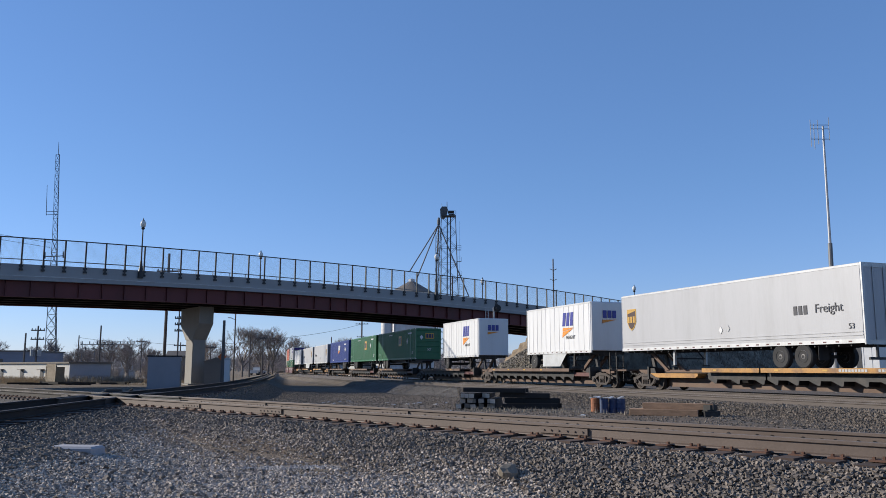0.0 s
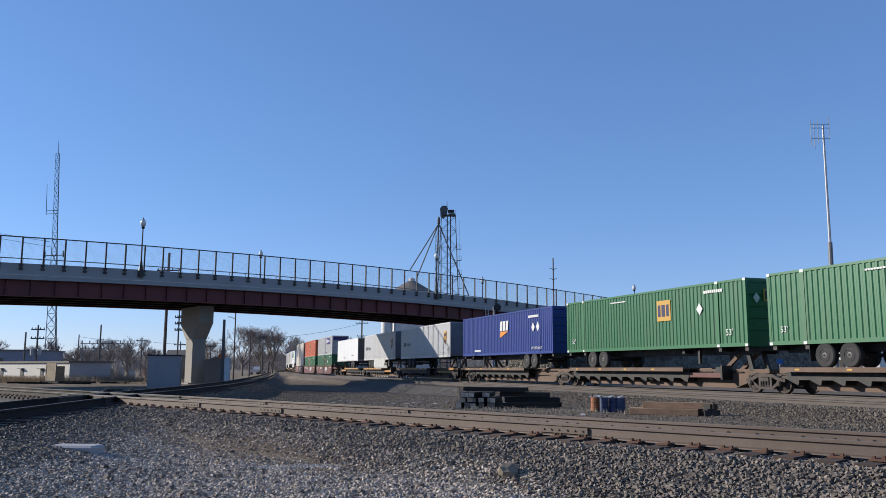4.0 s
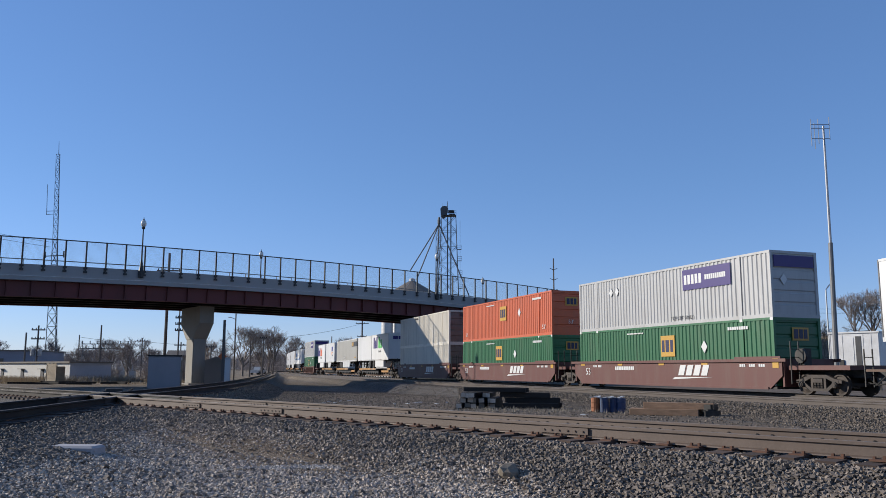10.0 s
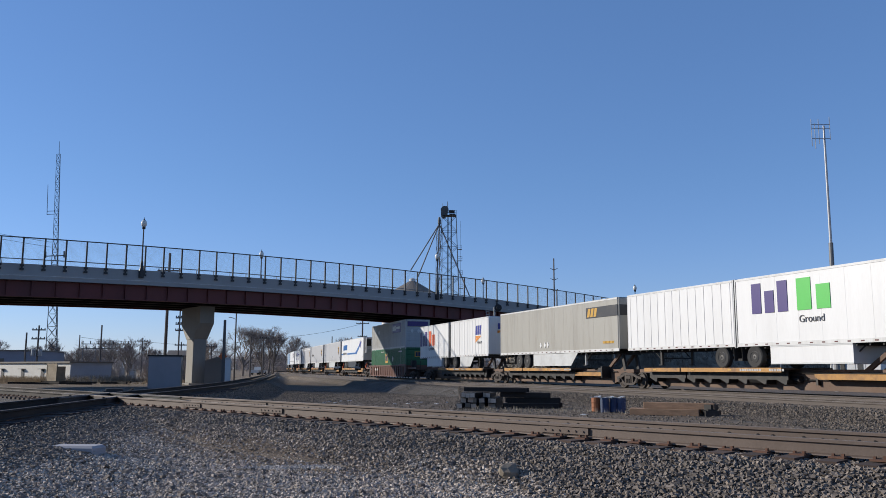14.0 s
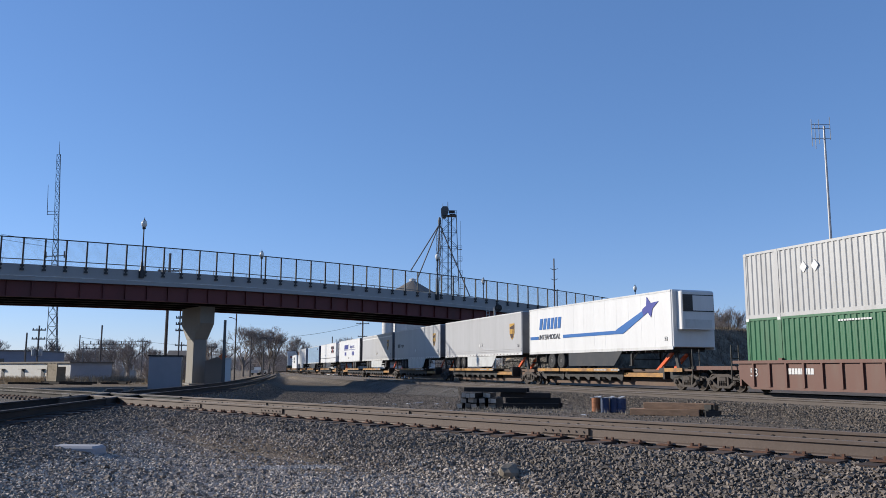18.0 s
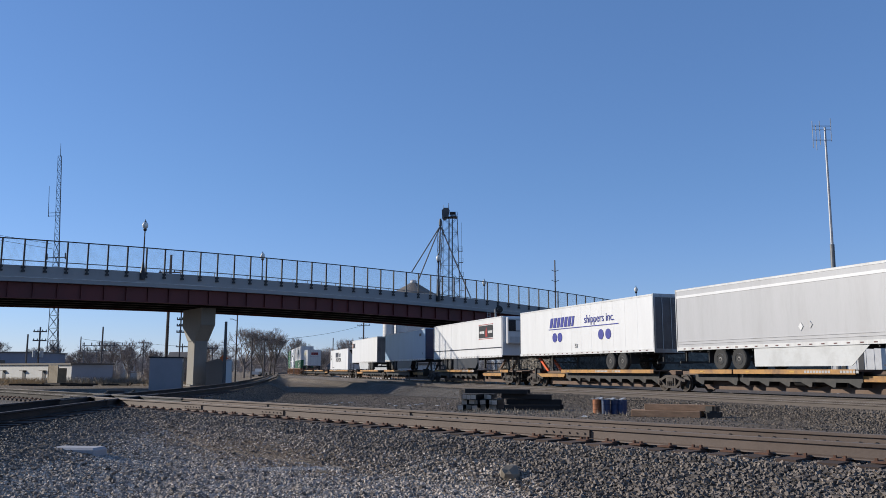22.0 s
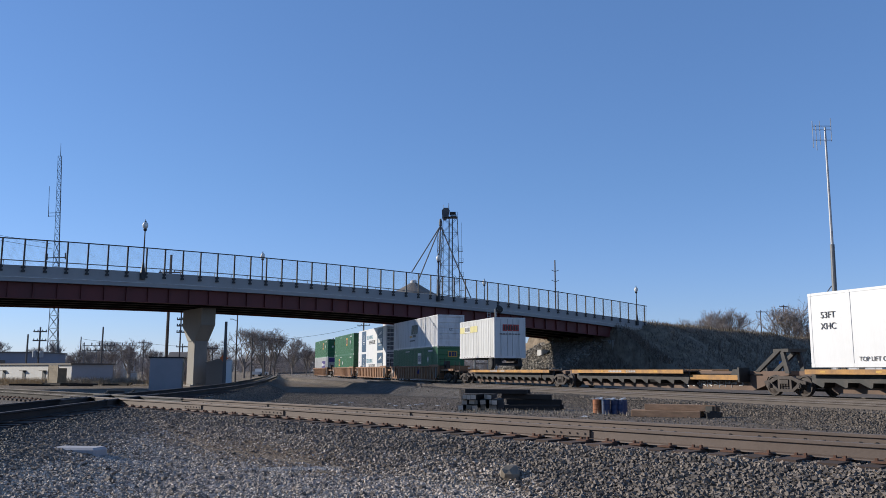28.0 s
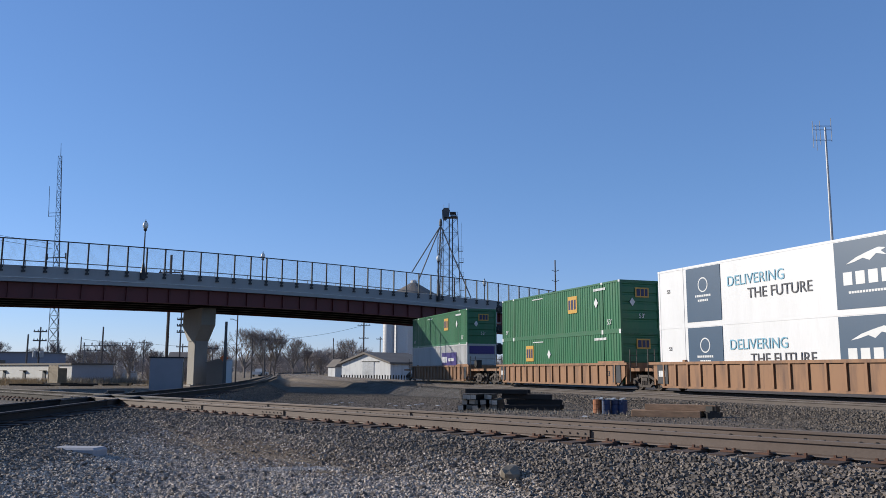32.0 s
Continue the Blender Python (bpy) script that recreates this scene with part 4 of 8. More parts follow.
def trailer(L, mat, label, mid, wheels="rear", ribs=False, skirt=None, axles=2, z0=2.04, top=5.1, reefer=False, front_mat=None, group="trailers on the train", name="semi_trailer", ribpitch=0.62, marker=True):
    t = thing(name, label, "trailer", group)
    h, rear = L / 2, -1 if wheels == "rear" else 1
    part("body", cached(("tbody", L, mat.name, z0, top), lambda: Geo().bev(-L / 2, L / 2, -HW + 0.01, HW - 0.01, z0 + 0.12, top - 0.02, 0.07).mesh("body", mat)), None, t)
    rail_mat = M_WHITE2
    for sy in (-1, 1):
        part("bottom_rail", Geo().box(-h, h, sy * (HW - 0.06), sy * HW, z0, z0 + 0.16), rail_mat, t)
        part("top_rail", Geo().box(-h + 0.05, h - 0.05, sy * (HW - 0.06), sy * (HW + 0.004), top - 0.13, top - 0.045), rail_mat, t)
    if marker:
        strips = Geo()
        x = -h + 0.5
        while x < h - 0.5:
            strips.box(x, x + 0.16, -HW - 0.006, -HW, z0 + 0.05, z0 + 0.10)
            x += 0.62
        tagged(part("reflective_tape", strips, M_MARKER, t), kind="stuff")
    if ribs:
        post = cached(("post", mat.name, z0, top), lambda: Geo().box(-0.03, 0.03, -HW - 0.004, -HW + 0.02, z0 + 0.17, top - 0.14).mesh("side_post", mat))
        x = -h + 0.3
        while x < h - 0.2:
            part("side_post", post, None, t, at=pose(x, 0, 0))
            x += ribpitch
    elif mat is not M_GREY:
        g = Geo()
        x = -h + 1.22
        while x < h - 0.3:
            g.box(x - 0.02, x + 0.02, -HW + 0.0065, -HW + 0.018, z0 + 0.17, top - 0.14)
            x += 1.22
        tagged(part("panel_seams", g, mat, t), kind="stuff")
    # ends
    for e in (-1, 1):
        if e == rear:
            g = Geo()
            for sy in (-1, 1):
                g.box(e * h - 0.03, e * h + 0.03, sy * (HW - 0.12), sy * HW, z0 - 0.05, top - 0.02)
            g.box(e * h - 0.03, e * h + 0.03, -HW + 0.12, HW - 0.12, top - 0.2, top - 0.02)
            g.box(e * h - 0.03, e * h + 0.03, -HW + 0.12, HW - 0.12, z0 - 0.05, z0 + 0.14)
            part("door_frame", g, M_STEEL if mat is not M_WHITE2 else M_WHITE2, t)
            for ya, yb, rods in ((-HW + 0.13, -0.01, (-0.75, -0.2)), (0.01, HW - 0.13, (0.2, 0.75))):
                d = part("door", Geo().box(e * h - 0.01, e * h + 0.015, ya, yb, z0 + 0.15, top - 0.21), front_mat or mat, t)
                for y in rods:
                    part("lock_rod", Geo().tube((e * (h + 0.035), y, z0 + 0.1), (e * (h + 0.035), y, top - 0.15), 0.018, n=6), M_STEEL, d)
            part("bumper", Geo().box(e * h - 0.08, e * h, -1.1, 1.1, z0 - 0.62, z0 - 0.52).box(e * h - 0.06, e * h, -0.75, -0.65, z0 - 0.55, z0).box(e * h - 0.06, e * h, 0.65, 0.75, z0 - 0.55, z0), M_DARK, t)
        else:
            part("nose", Geo().bev(min(e * (h - 0.02), e * (h + 0.05)), max(e * (h - 0.02), e * (h + 0.05)), -HW + 0.04, HW - 0.04, z0 + 0.14, top - 0.06, 0.02), front_mat or mat, t)
            if reefer:
                u = part("cooling_unit", Geo().bev(e * h if e > 0 else e * h - 0.45, e * h + 0.45 if e > 0 else e * h, -1.0, 1.0, z0 + 1.0, top - 0.12, 0.05), M_WHITE, t, "white cooling unit")
                xg = e * (h + 0.45)
                part("grille", Geo().box(xg - 0.02, xg + 0.025, -0.93, 0.93, z0 + 1.9, top - 0.3), M_BLACK, u)
                part("cover_panel", Geo().box(xg - 0.02, xg + 0.035, -0.35, 0.9, z0 + 1.95, top - 0.35), M_WHITE, u)
                slats = Geo()
                for k in range(6):
                    slats.box(xg, xg + 0.045, -0.9, -0.42, z0 + 2.0 + k * 0.11, z0 + 2.04 + k * 0.11)
                part("slats", slats, M_DARK, u)
                part("fuel_hatch", Geo().box(xg - 0.01, xg + 0.02, -0.8, 0.8, z0 + 1.08, z0 + 1.5), M_SKIRT, u)
    # running gear
    xw = rear * (h - (3.75 if L > 10 else 1.0))
    spread = 1.25
    xs = [xw + (k - (axles - 1) / 2) * spread for k in range(axles)]
    zw = 1.09 + 0.49
    for x in xs:
        for y in (-1.12, 1.12):
            wheel_set(t, x, y, zw)
        part("axle", Geo().tube((x, -1.0, zw), (x, 1.0, zw), 0.07, n=8), M_DARK, t)
    part("bogie_frame", Geo().box(min(xs) - 0.9, max(xs) + 0.9, -0.62, -0.5, z0 - 0.28, z0).box(min(xs) - 0.9, max(xs) + 0.9, 0.5, 0.62, z0 - 0.28, z0).box(min(xs) - 0.3, max(xs) + 0.3, -0.5, 0.5, z0 - 0.2, z0 - 0.1), M_DARK, t)
    part("mud_flap", Geo().box(0, 0.02, -1.2, -0.65, -0.62, 0), M_TYRE, t, at=pose(xs[0] + rear * 0.1 - 0.75 if rear < 0 else xs[-1] + 0.75, 0, z0))
    tagged(part("underframe", Geo().add(*cross_bars(L, z0)), M_DARK, t), kind="stuff")
    xl = -rear * (h - (4.2 if L > 10 else 2.6))
    for y in (-0.95, 0.95):
        leg = part("landing_leg", Geo().box(xl - 0.07, xl + 0.07, y - 0.06, y + 0.06, 1.28, z0), M_STEEL if mat is not M_WHITE else M_DARK, t)
        part("foot", Geo().box(xl - 0.14, xl + 0.14, y - 0.12, y + 0.12, 1.24, 1.28), M_DARK, leg)
    part("leg_brace", Geo().tube((xl, -0.95, 1.5), (xl - rear * 0.7, -0.95, z0), 0.03, n=6).tube((xl, 0.95, 1.5), (xl - rear * 0.7, 0.95, z0), 0.03, n=6).tube((xl, -0.9, 1.6), (xl, 0.9, 1.6), 0.03, n=6), M_DARK, t)
    if skirt:
        a, b = xl + rear * 0.5, xw - rear * (1.25 + 0.35 * (axles > 1))
        lo, hi = min(a, b), max(a, b)
        part("side_skirt", Geo().prism([(lo, z0 + 0.01), (lo + (0.9 if rear > 0 else 0), z0 - 0.8), (hi - (0.9 if rear < 0 else 0), z0 - 0.8), (hi, z0 + 0.01)], "y", -HW + 0.05, -HW + 0.075), skirt, t)
    return on_train(t, mid, L / 2 * 0.8)


def cross_bars(L, z0):
    g = Geo()
    x = -L / 2 + 0.4
    while x < L / 2 - 0.2:
        g.box(x - 0.03, x + 0.03, -HW + 0.1, HW - 0.1, z0 - 0.1, z0 + 0.14)
        x += 0.6
    return g.v, g.f


def pup(mat, label, mid, wheels="rear", length=8.6, **k):
    return trailer(length, mat, label, mid, wheels, axles=1, name="pup_trailer", group="short trailers on the train", **k)


def belly_box(t, a, b):
    """A low freight box between the wheels and the legs of a short trailer."""
    part("belly_box", Geo().prism([(a, 1.26), (b, 1.26), (b, 2.06), (a, 2.06)], "y", -HW + 0.02, HW - 0.02), M_WHITE, t, "low white box under the floor")
    part("belly_trim", Geo().box(a, b, -HW + 0.005, -HW + 0.02, 1.26, 1.32).box(a, b, -HW + 0.005, -HW + 0.02, 1.98, 2.03), M_SKIRT, t)


def chassis_box(F, mat, label, mid, s=1):
    """A container on a wheeled chassis; the two are things of their own."""
    c = container(2.04, 16.15, mat, label, mid, height=3.05)
    t = thing("container_chassis", "black wheeled steel chassis under a container", "chassis", "container chassis")
    for y in (-0.485, 0.485):
        part("frame_rail", Geo().box(-7.9, 7.9, y - 0.065, y + 0.065, 1.72, 2.04), M_DARK, t)
    for x in (-7.88, -6.1, 6.1, 7.88):
        part("bolster", Geo().box(x - 0.11, x + 0.11, -1.2, 1.2, 1.84, 2.03), M_DARK, t)
    for x in (-5.2 * s, -4.0 * s):
        for y in (-1.12, 1.12):
            wheel_set(t, x, y, 1.58)
        part("axle", Geo().tube((x, -1.0, 1.58), (x, 1.0, 1.58), 0.07), M_DARK, t)
    for y in (-0.95, 0.95):
        part("landing_leg", Geo().box(4.3 * s - 0.07, 4.3 * s + 0.07, y - 0.06, y + 0.06, 1.28, 2.0), M_DARK, t)
    for x, half in ((-2.9, 0.5), (0.1, 0.5), (3.1, 1.0)):
        x *= s
        part("cross_member", Geo().box(x - 0.1, x + 0.1, -half, half, 1.8, 2.0), M_DARK, t)
    part("mud_flap", Geo().box(-6.0 * s - 0.01, -6.0 * s + 0.01, -1.2, -0.65, 1.35, 1.95), M_TYRE, t)
    on_train(t, mid, 6.5)
    return c


# -- railway cars --


def side_frame_mesh():
    def make():
        g = Geo()
        top = [(-1.16, 0.50), (-1.16, 0.62), (-0.80, 0.68), (-0.42, 0.83), (0.42, 0.83), (0.80, 0.68), (1.16, 0.62), (1.16, 0.50), (0.76, 0.54), (0.38, 0.70), (-0.38, 0.70), (-0.76, 0.54)]
        low = [(-0.90, 0.50), (-0.44, 0.18), (0.44, 0.18), (0.90, 0.50), (0.78, 0.56), (0.38, 0.29), (-0.38, 0.29), (-0.78, 0.56)]
        g.prism(top, "y", -0.07, 0.07).prism(low, "y", -0.065, 0.065)
        for x in (-0.33, 0.33):
            g.box(x - 0.055, x + 0.055, -0.068, 0.068, 0.26, 0.72)
        g.box(-0.24, 0.24, -0.11, 0.07, 0.52, 0.68)
        for x in (-0.16, 0.0, 0.16):
            for z in (0.30, 0.36, 0.42, 0.48):
                g.tube((x, -0.03, z), (x, -0.03, z + 0.035), 0.065, n=8)
        for x in (-0.86, 0.86):
            g.tube((x, -0.16, 0.44), (x, 0.1, 0.44), 0.12, n=10).tube((x, -0.19, 0.44), (x, -0.16, 0.44), 0.08, n=8)
            g.box(x - 0.16, x + 0.16, -0.08, 0.08, 0.50, 0.62)
        return g.mesh("side_frame", M_BOGIE)
    return cached("side_frame", make)


def rail_wheel_mesh():
    return cached("rail_wheel", lambda: Geo().lathe([(0.08, -0.09), (0.2, -0.08), (0.33, -0.02), (0.36, -0.06), (0.42, -0.06), (0.425, 0.05), (0.455, 0.06), (0.455, 0.085), (0.1, 0.085)], "y", 22).mesh("rail_wheel", M_BOGIE))


def bogie(parent, x):
    b = part("bogie", cached("bolster", lambda: Geo().box(-0.22, 0.22, -1.0, 1.0, 0.42, 0.72).tube((-0.86, -0.8, 0.44), (-0.86, 0.8, 0.44), 0.08).tube((0.86, -0.8, 0.44), (0.86, 0.8, 0.44), 0.08).lathe([(0.3, 0.72), (0.3, 0.85)]).mesh("bogie", M_BOGIE)), None, parent, at=pose(x, 0, 0))
    for sy in (-1, 1):
        part("side_frame", side_frame_mesh(), None, b, at=pose(0, sy * 0.98, 0.0, 0, 0, 0 if sy < 0 else 180))
        for dx in (-0.86, 0.86):
            part("rail_wheel", rail_wheel_mesh(), None, b, at=pose(dx, sy * 0.76, 0.44, 0, 0, 0 if sy < 0 else 180))
    return b


def coupler(parent, x, e):
    part("coupler", Geo().box(min(x, x + e * 1.0), max(x, x + e * 1.0), -0.1, 0.1, 0.78, 0.98).box(x + e * 1.0 - 0.15, x + e * 1.0 + 0.15, -0.16, 0.16, 0.72, 1.04), M_DARK, parent)
    part("air_hose", Geo().tube((x, -0.35, 0.8), (x + e * 0.5, -0.32, 0.45), 0.025, n=6).tube((x + e * 0.5, -0.32, 0.45), (x + e * 0.95, -0.2, 0.55), 0.025, n=6), M_TYRE, parent)


def hitch(parent, x, e, mat):
    """The folding stand that holds a trailer's kingpin."""
    h = part("hitch_stand", Geo().box(x - 0.45, x + 0.45, -0.5, 0.5, 1.86, 2.0), M_DARK, parent)
    for y in (-0.485, 0.485):
        part("strut", Geo().prism([(x - e * 0.3, 1.9), (x, 1.9), (x - e * 1.3, 1.02), (x - e * 1.6, 1.02)], "y", y - 0.065, y + 0.065), mat, h)
        part("upright", Geo().prism([(x - 0.05, 1.9), (x + 0.15, 1.9), (x + 0.45, 0.95), (x + 0.2, 0.95)], "y", y * 0.9 - 0.065, y * 0.9 + 0.065), M_DARK, h)


def spine_unit(qf, qr, bogies, label, style="yellow", front_end=False, rear_end=False, hitch_at=None, decks=None):
    """One unit of a skeleton car: a centre sill, wheel platforms that stand out on both sides, bogies at its ends."""
    mid, L = (qf + qr) / 2, qf - qr
    u = thing("spine_car", label, "rail car", "skeleton cars of the train")
    h = L / 2
    part("centre_sill", Geo().prism([(-h + 0.3, 0.86), (-h + 1.4, 0.86), (-h + 2.2, 0.18), (h - 2.5, 0.18), (h - 1.75, 0.40), (h - 1.55, 0.78), (h - 0.3, 0.86), (h - 0.3, 1.04), (-h + 0.3, 1.04)], "y", -0.5, 0.5), M_SILL, u)
    edge = M_YELLOW if style == "yellow" else M_SILL
    if style == "yellow" and (not decks):
        decks = [(-h + 2.0, -h + 5.0), (-h + 5.1, -h + 11.8)] + ([(h - 2.25, h - 0.8)] if front_end else [])
    decks = decks or [(-h + 1.3, h - 5.2)]
    f = -1 if hitch_at and hitch_at[0][1] < 0 else 1  # the beam lies at the hitch's end
    for sy in (-1, 1):
        y0, y1, y2 = sy * 0.5, sy * 1.02, sy * 1.1
        beam = part("hitch_beam", Geo().prism([(f * (h - 6.7), 0.74), (f * (h - 6.5), 0.64), (f * (h - 2.75), 0.64), (f * (h - 2.75), 0.86), (f * (h - 6.7), 0.86)], "y", min(y0, y1), max(y0, y1)), edge if style == "yellow" else M_OXIDE, u, "rusted steel beam beside the sill")
        part("bulkhead_post", Geo().prism([(f * (h - 3.35), 0.86), (f * (h - 2.85), 0.86), (f * (h - 2.85), 1.12), (f * (h - 3.2), 1.12)], "y", min(y0, y1), max(y0, y1)).prism([(f * (h - 2.8), 0.55), (f * (h - 2.68), 0.55), (f * (h - 2.68), 1.2), (f * (h - 2.8), 1.2)], "y", min(y0, y2), max(y0, y2)), M_DARK, beam)
    gear = part("brake_cylinder", Geo().tube((h - 8.6, -0.62, 0.62), (h - 7.8, -0.62, 0.62), 0.15, n=10).tube((h - 7.8, -0.62, 0.62), (h - 6.9, -0.6, 0.6), 0.03, n=6), M_DARK, u)
    part("brake_lever", Geo().box(h - 7.0, h - 6.9, -0.66, -0.5, 0.4, 0.8), M_DARK, gear)
    part("side_pipe", Geo().tube((-h + 2.4, -0.56, 0.88), (h - 1.9, -0.56, 0.90), 0.03, n=6), M_DARK, u)
    for a, b in decks:
        d = part("platform", Geo().box(a, b, -1.36, -0.35, 1.02, 1.085).box(a, b, 0.35, 1.36, 1.02, 1.085), M_SILL, u)
        part("edge_rail", Geo().box(a, b, -1.40, -1.36, 0.92, 1.11).box(a, b, 1.36, 1.40, 0.92, 1.11), edge, d, "worn yellow edge rail" if style == "yellow" else "")
        for sy in (-1, 1):
            # added black strip in place of the deep shade under the deck; brackets hang below
            stringer = Geo().box(a, b, min(sy * 0.98, sy * 1.05), max(sy * 0.98, sy * 1.05), 0.60, 1.02)
            n = max(2, int((b - a) / 1.05))
            for k in range(n):
                x = a + 0.4 + (b - a - 0.7) * k / (n - 1)
                stringer.prism([(x - 0.38, 0.60), (x + 0.24, 0.60), (x + 0.2, 0.42), (x + 0.1, 0.40)], "y", min(sy * 0.5, sy * 1.05), max(sy * 0.5, sy * 1.05))
            part("stringer", stringer, M_DARK, d, "black strip standing for shade under the deck, with hanging brackets")
        g = Geo()
        for k in range(int((b - a) / 2.6)):
            g.box(a + 0.8 + k * 2.6, a + 1.05 + k * 2.6, -1.408, -1.395, 0.985, 1.055)
        part("reflectors", g, M_GOLD, d)
        if style == "yellow" and b - a > 6:
            tx = Geo()
            for k in range(9):
                tx.box(a + 4.2 + k * 0.15, a + 4.31 + k * 0.15, -1.408, -1.395, 0.965, 1.065)
            for k in range(6):
                tx.box(a + 6.0 + k * 0.15, a + 6.11 + k * 0.15, -1.408, -1.395, 0.965, 1.065)
            tagged(part("unreadable_line", tx, M_SPRAY, d), kind="stuff")
    part("air_tank", Geo().tube((-0.6, -0.8, 0.6), (0.5, -0.8, 0.6), 0.19, n=10), M_DARK, u)
    part("brake_pipe", Geo().tube((-h + 3, -0.6, 0.62), (h - 3, -0.6, 0.62), 0.02, n=5), M_DARK, u)
    for q in bogies:
        bogie(u, q - mid)
    if front_end:
        coupler(u, h - 0.2, 1)
        part("end_platform", Geo().box(h - 1.0, h - 0.1, -1.3, 1.3, 0.96, 1.05), M_SILL, u)
        part("end_ladder", ladder(h - 0.1, -1.3, 0.4, 2.0), M_DARK, u)
    if rear_end:
        coupler(u, -h + 0.2, -1)
        part("end_platform", Geo().box(-h + 0.1, -h + 1.0, -1.3, 1.3, 0.96, 1.05), M_SILL, u)
        part("end_ladder", ladder(-h + 0.1, -1.3, 0.4, 1.8), M_DARK, u)
    for x, e, mat in hitch_at or []:
        hitch(u, x - mid, e, mat)
    return on_train(u, mid, max(h - 1.2, 3))


def ladder(x, y, z0, z1):
    g = Geo()
    for dy in (0.0, 0.42):
        g.box(x - 0.02, x + 0.02, y + dy - 0.02, y + dy + 0.02, z0, z1)
    k = z0 + 0.1
    while k < z1:
        g.box(x - 0.015, x + 0.015, y, y + 0.42, k - 0.015, k + 0.015)
        k += 0.33
    return g


def well_unit(qf, qr, F, bogies, mat, label, ribs, front_end=False, rear_end=False, lift_to=1.49):
    """A deep well that carries two boxes one on the other. F: the boxes' front."""
    mid, L = (qf + qr) / 2, qf - qr
    u = thing("well_car", label, "rail car", "well cars of the train")
    c = F - 8.075 - mid
    a, b = c - 8.55, c + 8.55
    for sy in (-1, 1):
        y0, y1 = sy * 1.42, sy * 1.36
        s = part("side_wall", Geo().prism([(a, lift_to - 0.72), (a + 0.75, 0.22), (b - 0.75, 0.22), (b, lift_to - 0.72), (b, lift_to), (a, lift_to)], "y", min(y0, y1), max(y0, y1)), mat, u)
        part("top_chord", Geo().box(a - 0.3, b + 0.3, min(y0, y0 + sy * 0.09), max(y0, y0 + sy * 0.09), lift_to - 0.13, lift_to), mat, s)
        part("bottom_chord", Geo().box(a + 0.8, b - 0.8, min(y0, y0 + sy * 0.06), max(y0, y0 + sy * 0.06), 0.20, 0.30), mat, s)
        if ribs:
            rib = cached(("wrib", mat.name, lift_to), lambda: Geo().box(-0.05, 0.05, -0.05, 0.05, 0.3, lift_to - 0.13).mesh("rib", mat))
            n = 17
            for k in range(n):
                part("rib", rib, None, s, at=pose(a + 0.95 + (b - a - 1.9) * k / (n - 1), sy * 1.455, 0))
    part("floor", Geo().box(a + 0.4, b - 0.4, -1.36, 1.36, 0.22, 0.32), M_DARK, u)
    for e, x in ((1, b), (-1, a)):
        end = (qf - mid) if e > 0 else (qr - mid)
        part("end_deck", Geo().box(min(x - e * 0.1, end - e * 0.25), max(x - e * 0.1, end - e * 0.25), -1.2, 1.2, 1.02, 1.2), mat, u)
        part("bulkhead", Geo().box(x - 0.05, x + 0.05, -1.36, 1.36, 0.32, lift_to), mat, u)
        part("end_sill", Geo().box(min(x, end), max(x, end), -0.4, 0.4, 0.72, 1.02), M_DARK, u)
        part("ladder", ladder(x + e * 0.5, -1.4, 0.45, lift_to + 0.7), M_DARK, u)
    part("guide", Geo().box(a + 2.4, a + 2.6, -1.42, -1.3, lift_to, lift_to + 0.09), mat, u)
    part("guide", Geo().box(b - 2.9, b - 0.1, -1.41, -1.36, lift_to, lift_to + 0.1), mat, u)
    for q in bogies:
        bogie(u, q - mid)
    if front_end:
        coupler(u, qf - mid - 0.3, 1)
        part("hand_brake", Geo().tube((b + 0.6, -0.9, 1.6), (b + 0.6, -1.0, 1.6), 0.3, n=14).box(b + 0.5, b + 0.7, -0.9, -0.5, 1.2, 1.9), M_DARK, u)
    if rear_end:
        coupler(u, qr - mid + 0.3, -1)
    on_train(u, mid, max(L / 2 - 1.5, 3))
    return u, c


def brand_shield(t, x, z, s=1.0):
    """A shield in brown and gold."""
    def shape(k, dz=0):
        return [(x - 0.42 * s * k, z + (0.55 * k + dz) * s), (x + 0.42 * s * k, z + (0.55 * k + dz) * s), (x + 0.42 * s * k, z - 0.15 * s * k), (x + 0.22 * s * k, z - 0.48 * s * k), (x, z - 0.62 * s * k), (x - 0.22 * s * k, z - 0.48 * s * k), (x - 0.42 * s * k, z - 0.15 * s * k)]
    part("shield_border", Geo().prism(shape(1.0), "y", -HW - 0.010, -HW + 0.01), M_GOLD, t)
    part("shield_field", Geo().prism(shape(0.88), "y", -HW - 0.016, -HW + 0.01), M_SHIELD, t)
    part("shield_band", Geo().prism([(x - 0.36 * s, z + 0.30 * s), (x + 0.36 * s, z + 0.44 * s), (x + 0.36 * s, z + 0.48 * s), (x - 0.36 * s, z + 0.48 * s)], "y", -HW - 0.021, -HW), M_GOLD, t)
    letters(t, x, z - 0.02, [0.2 * s, 0.2 * s, 0.2 * s], 0.34 * s, M_GOLD, 0.045, y=-HW - 0.021)


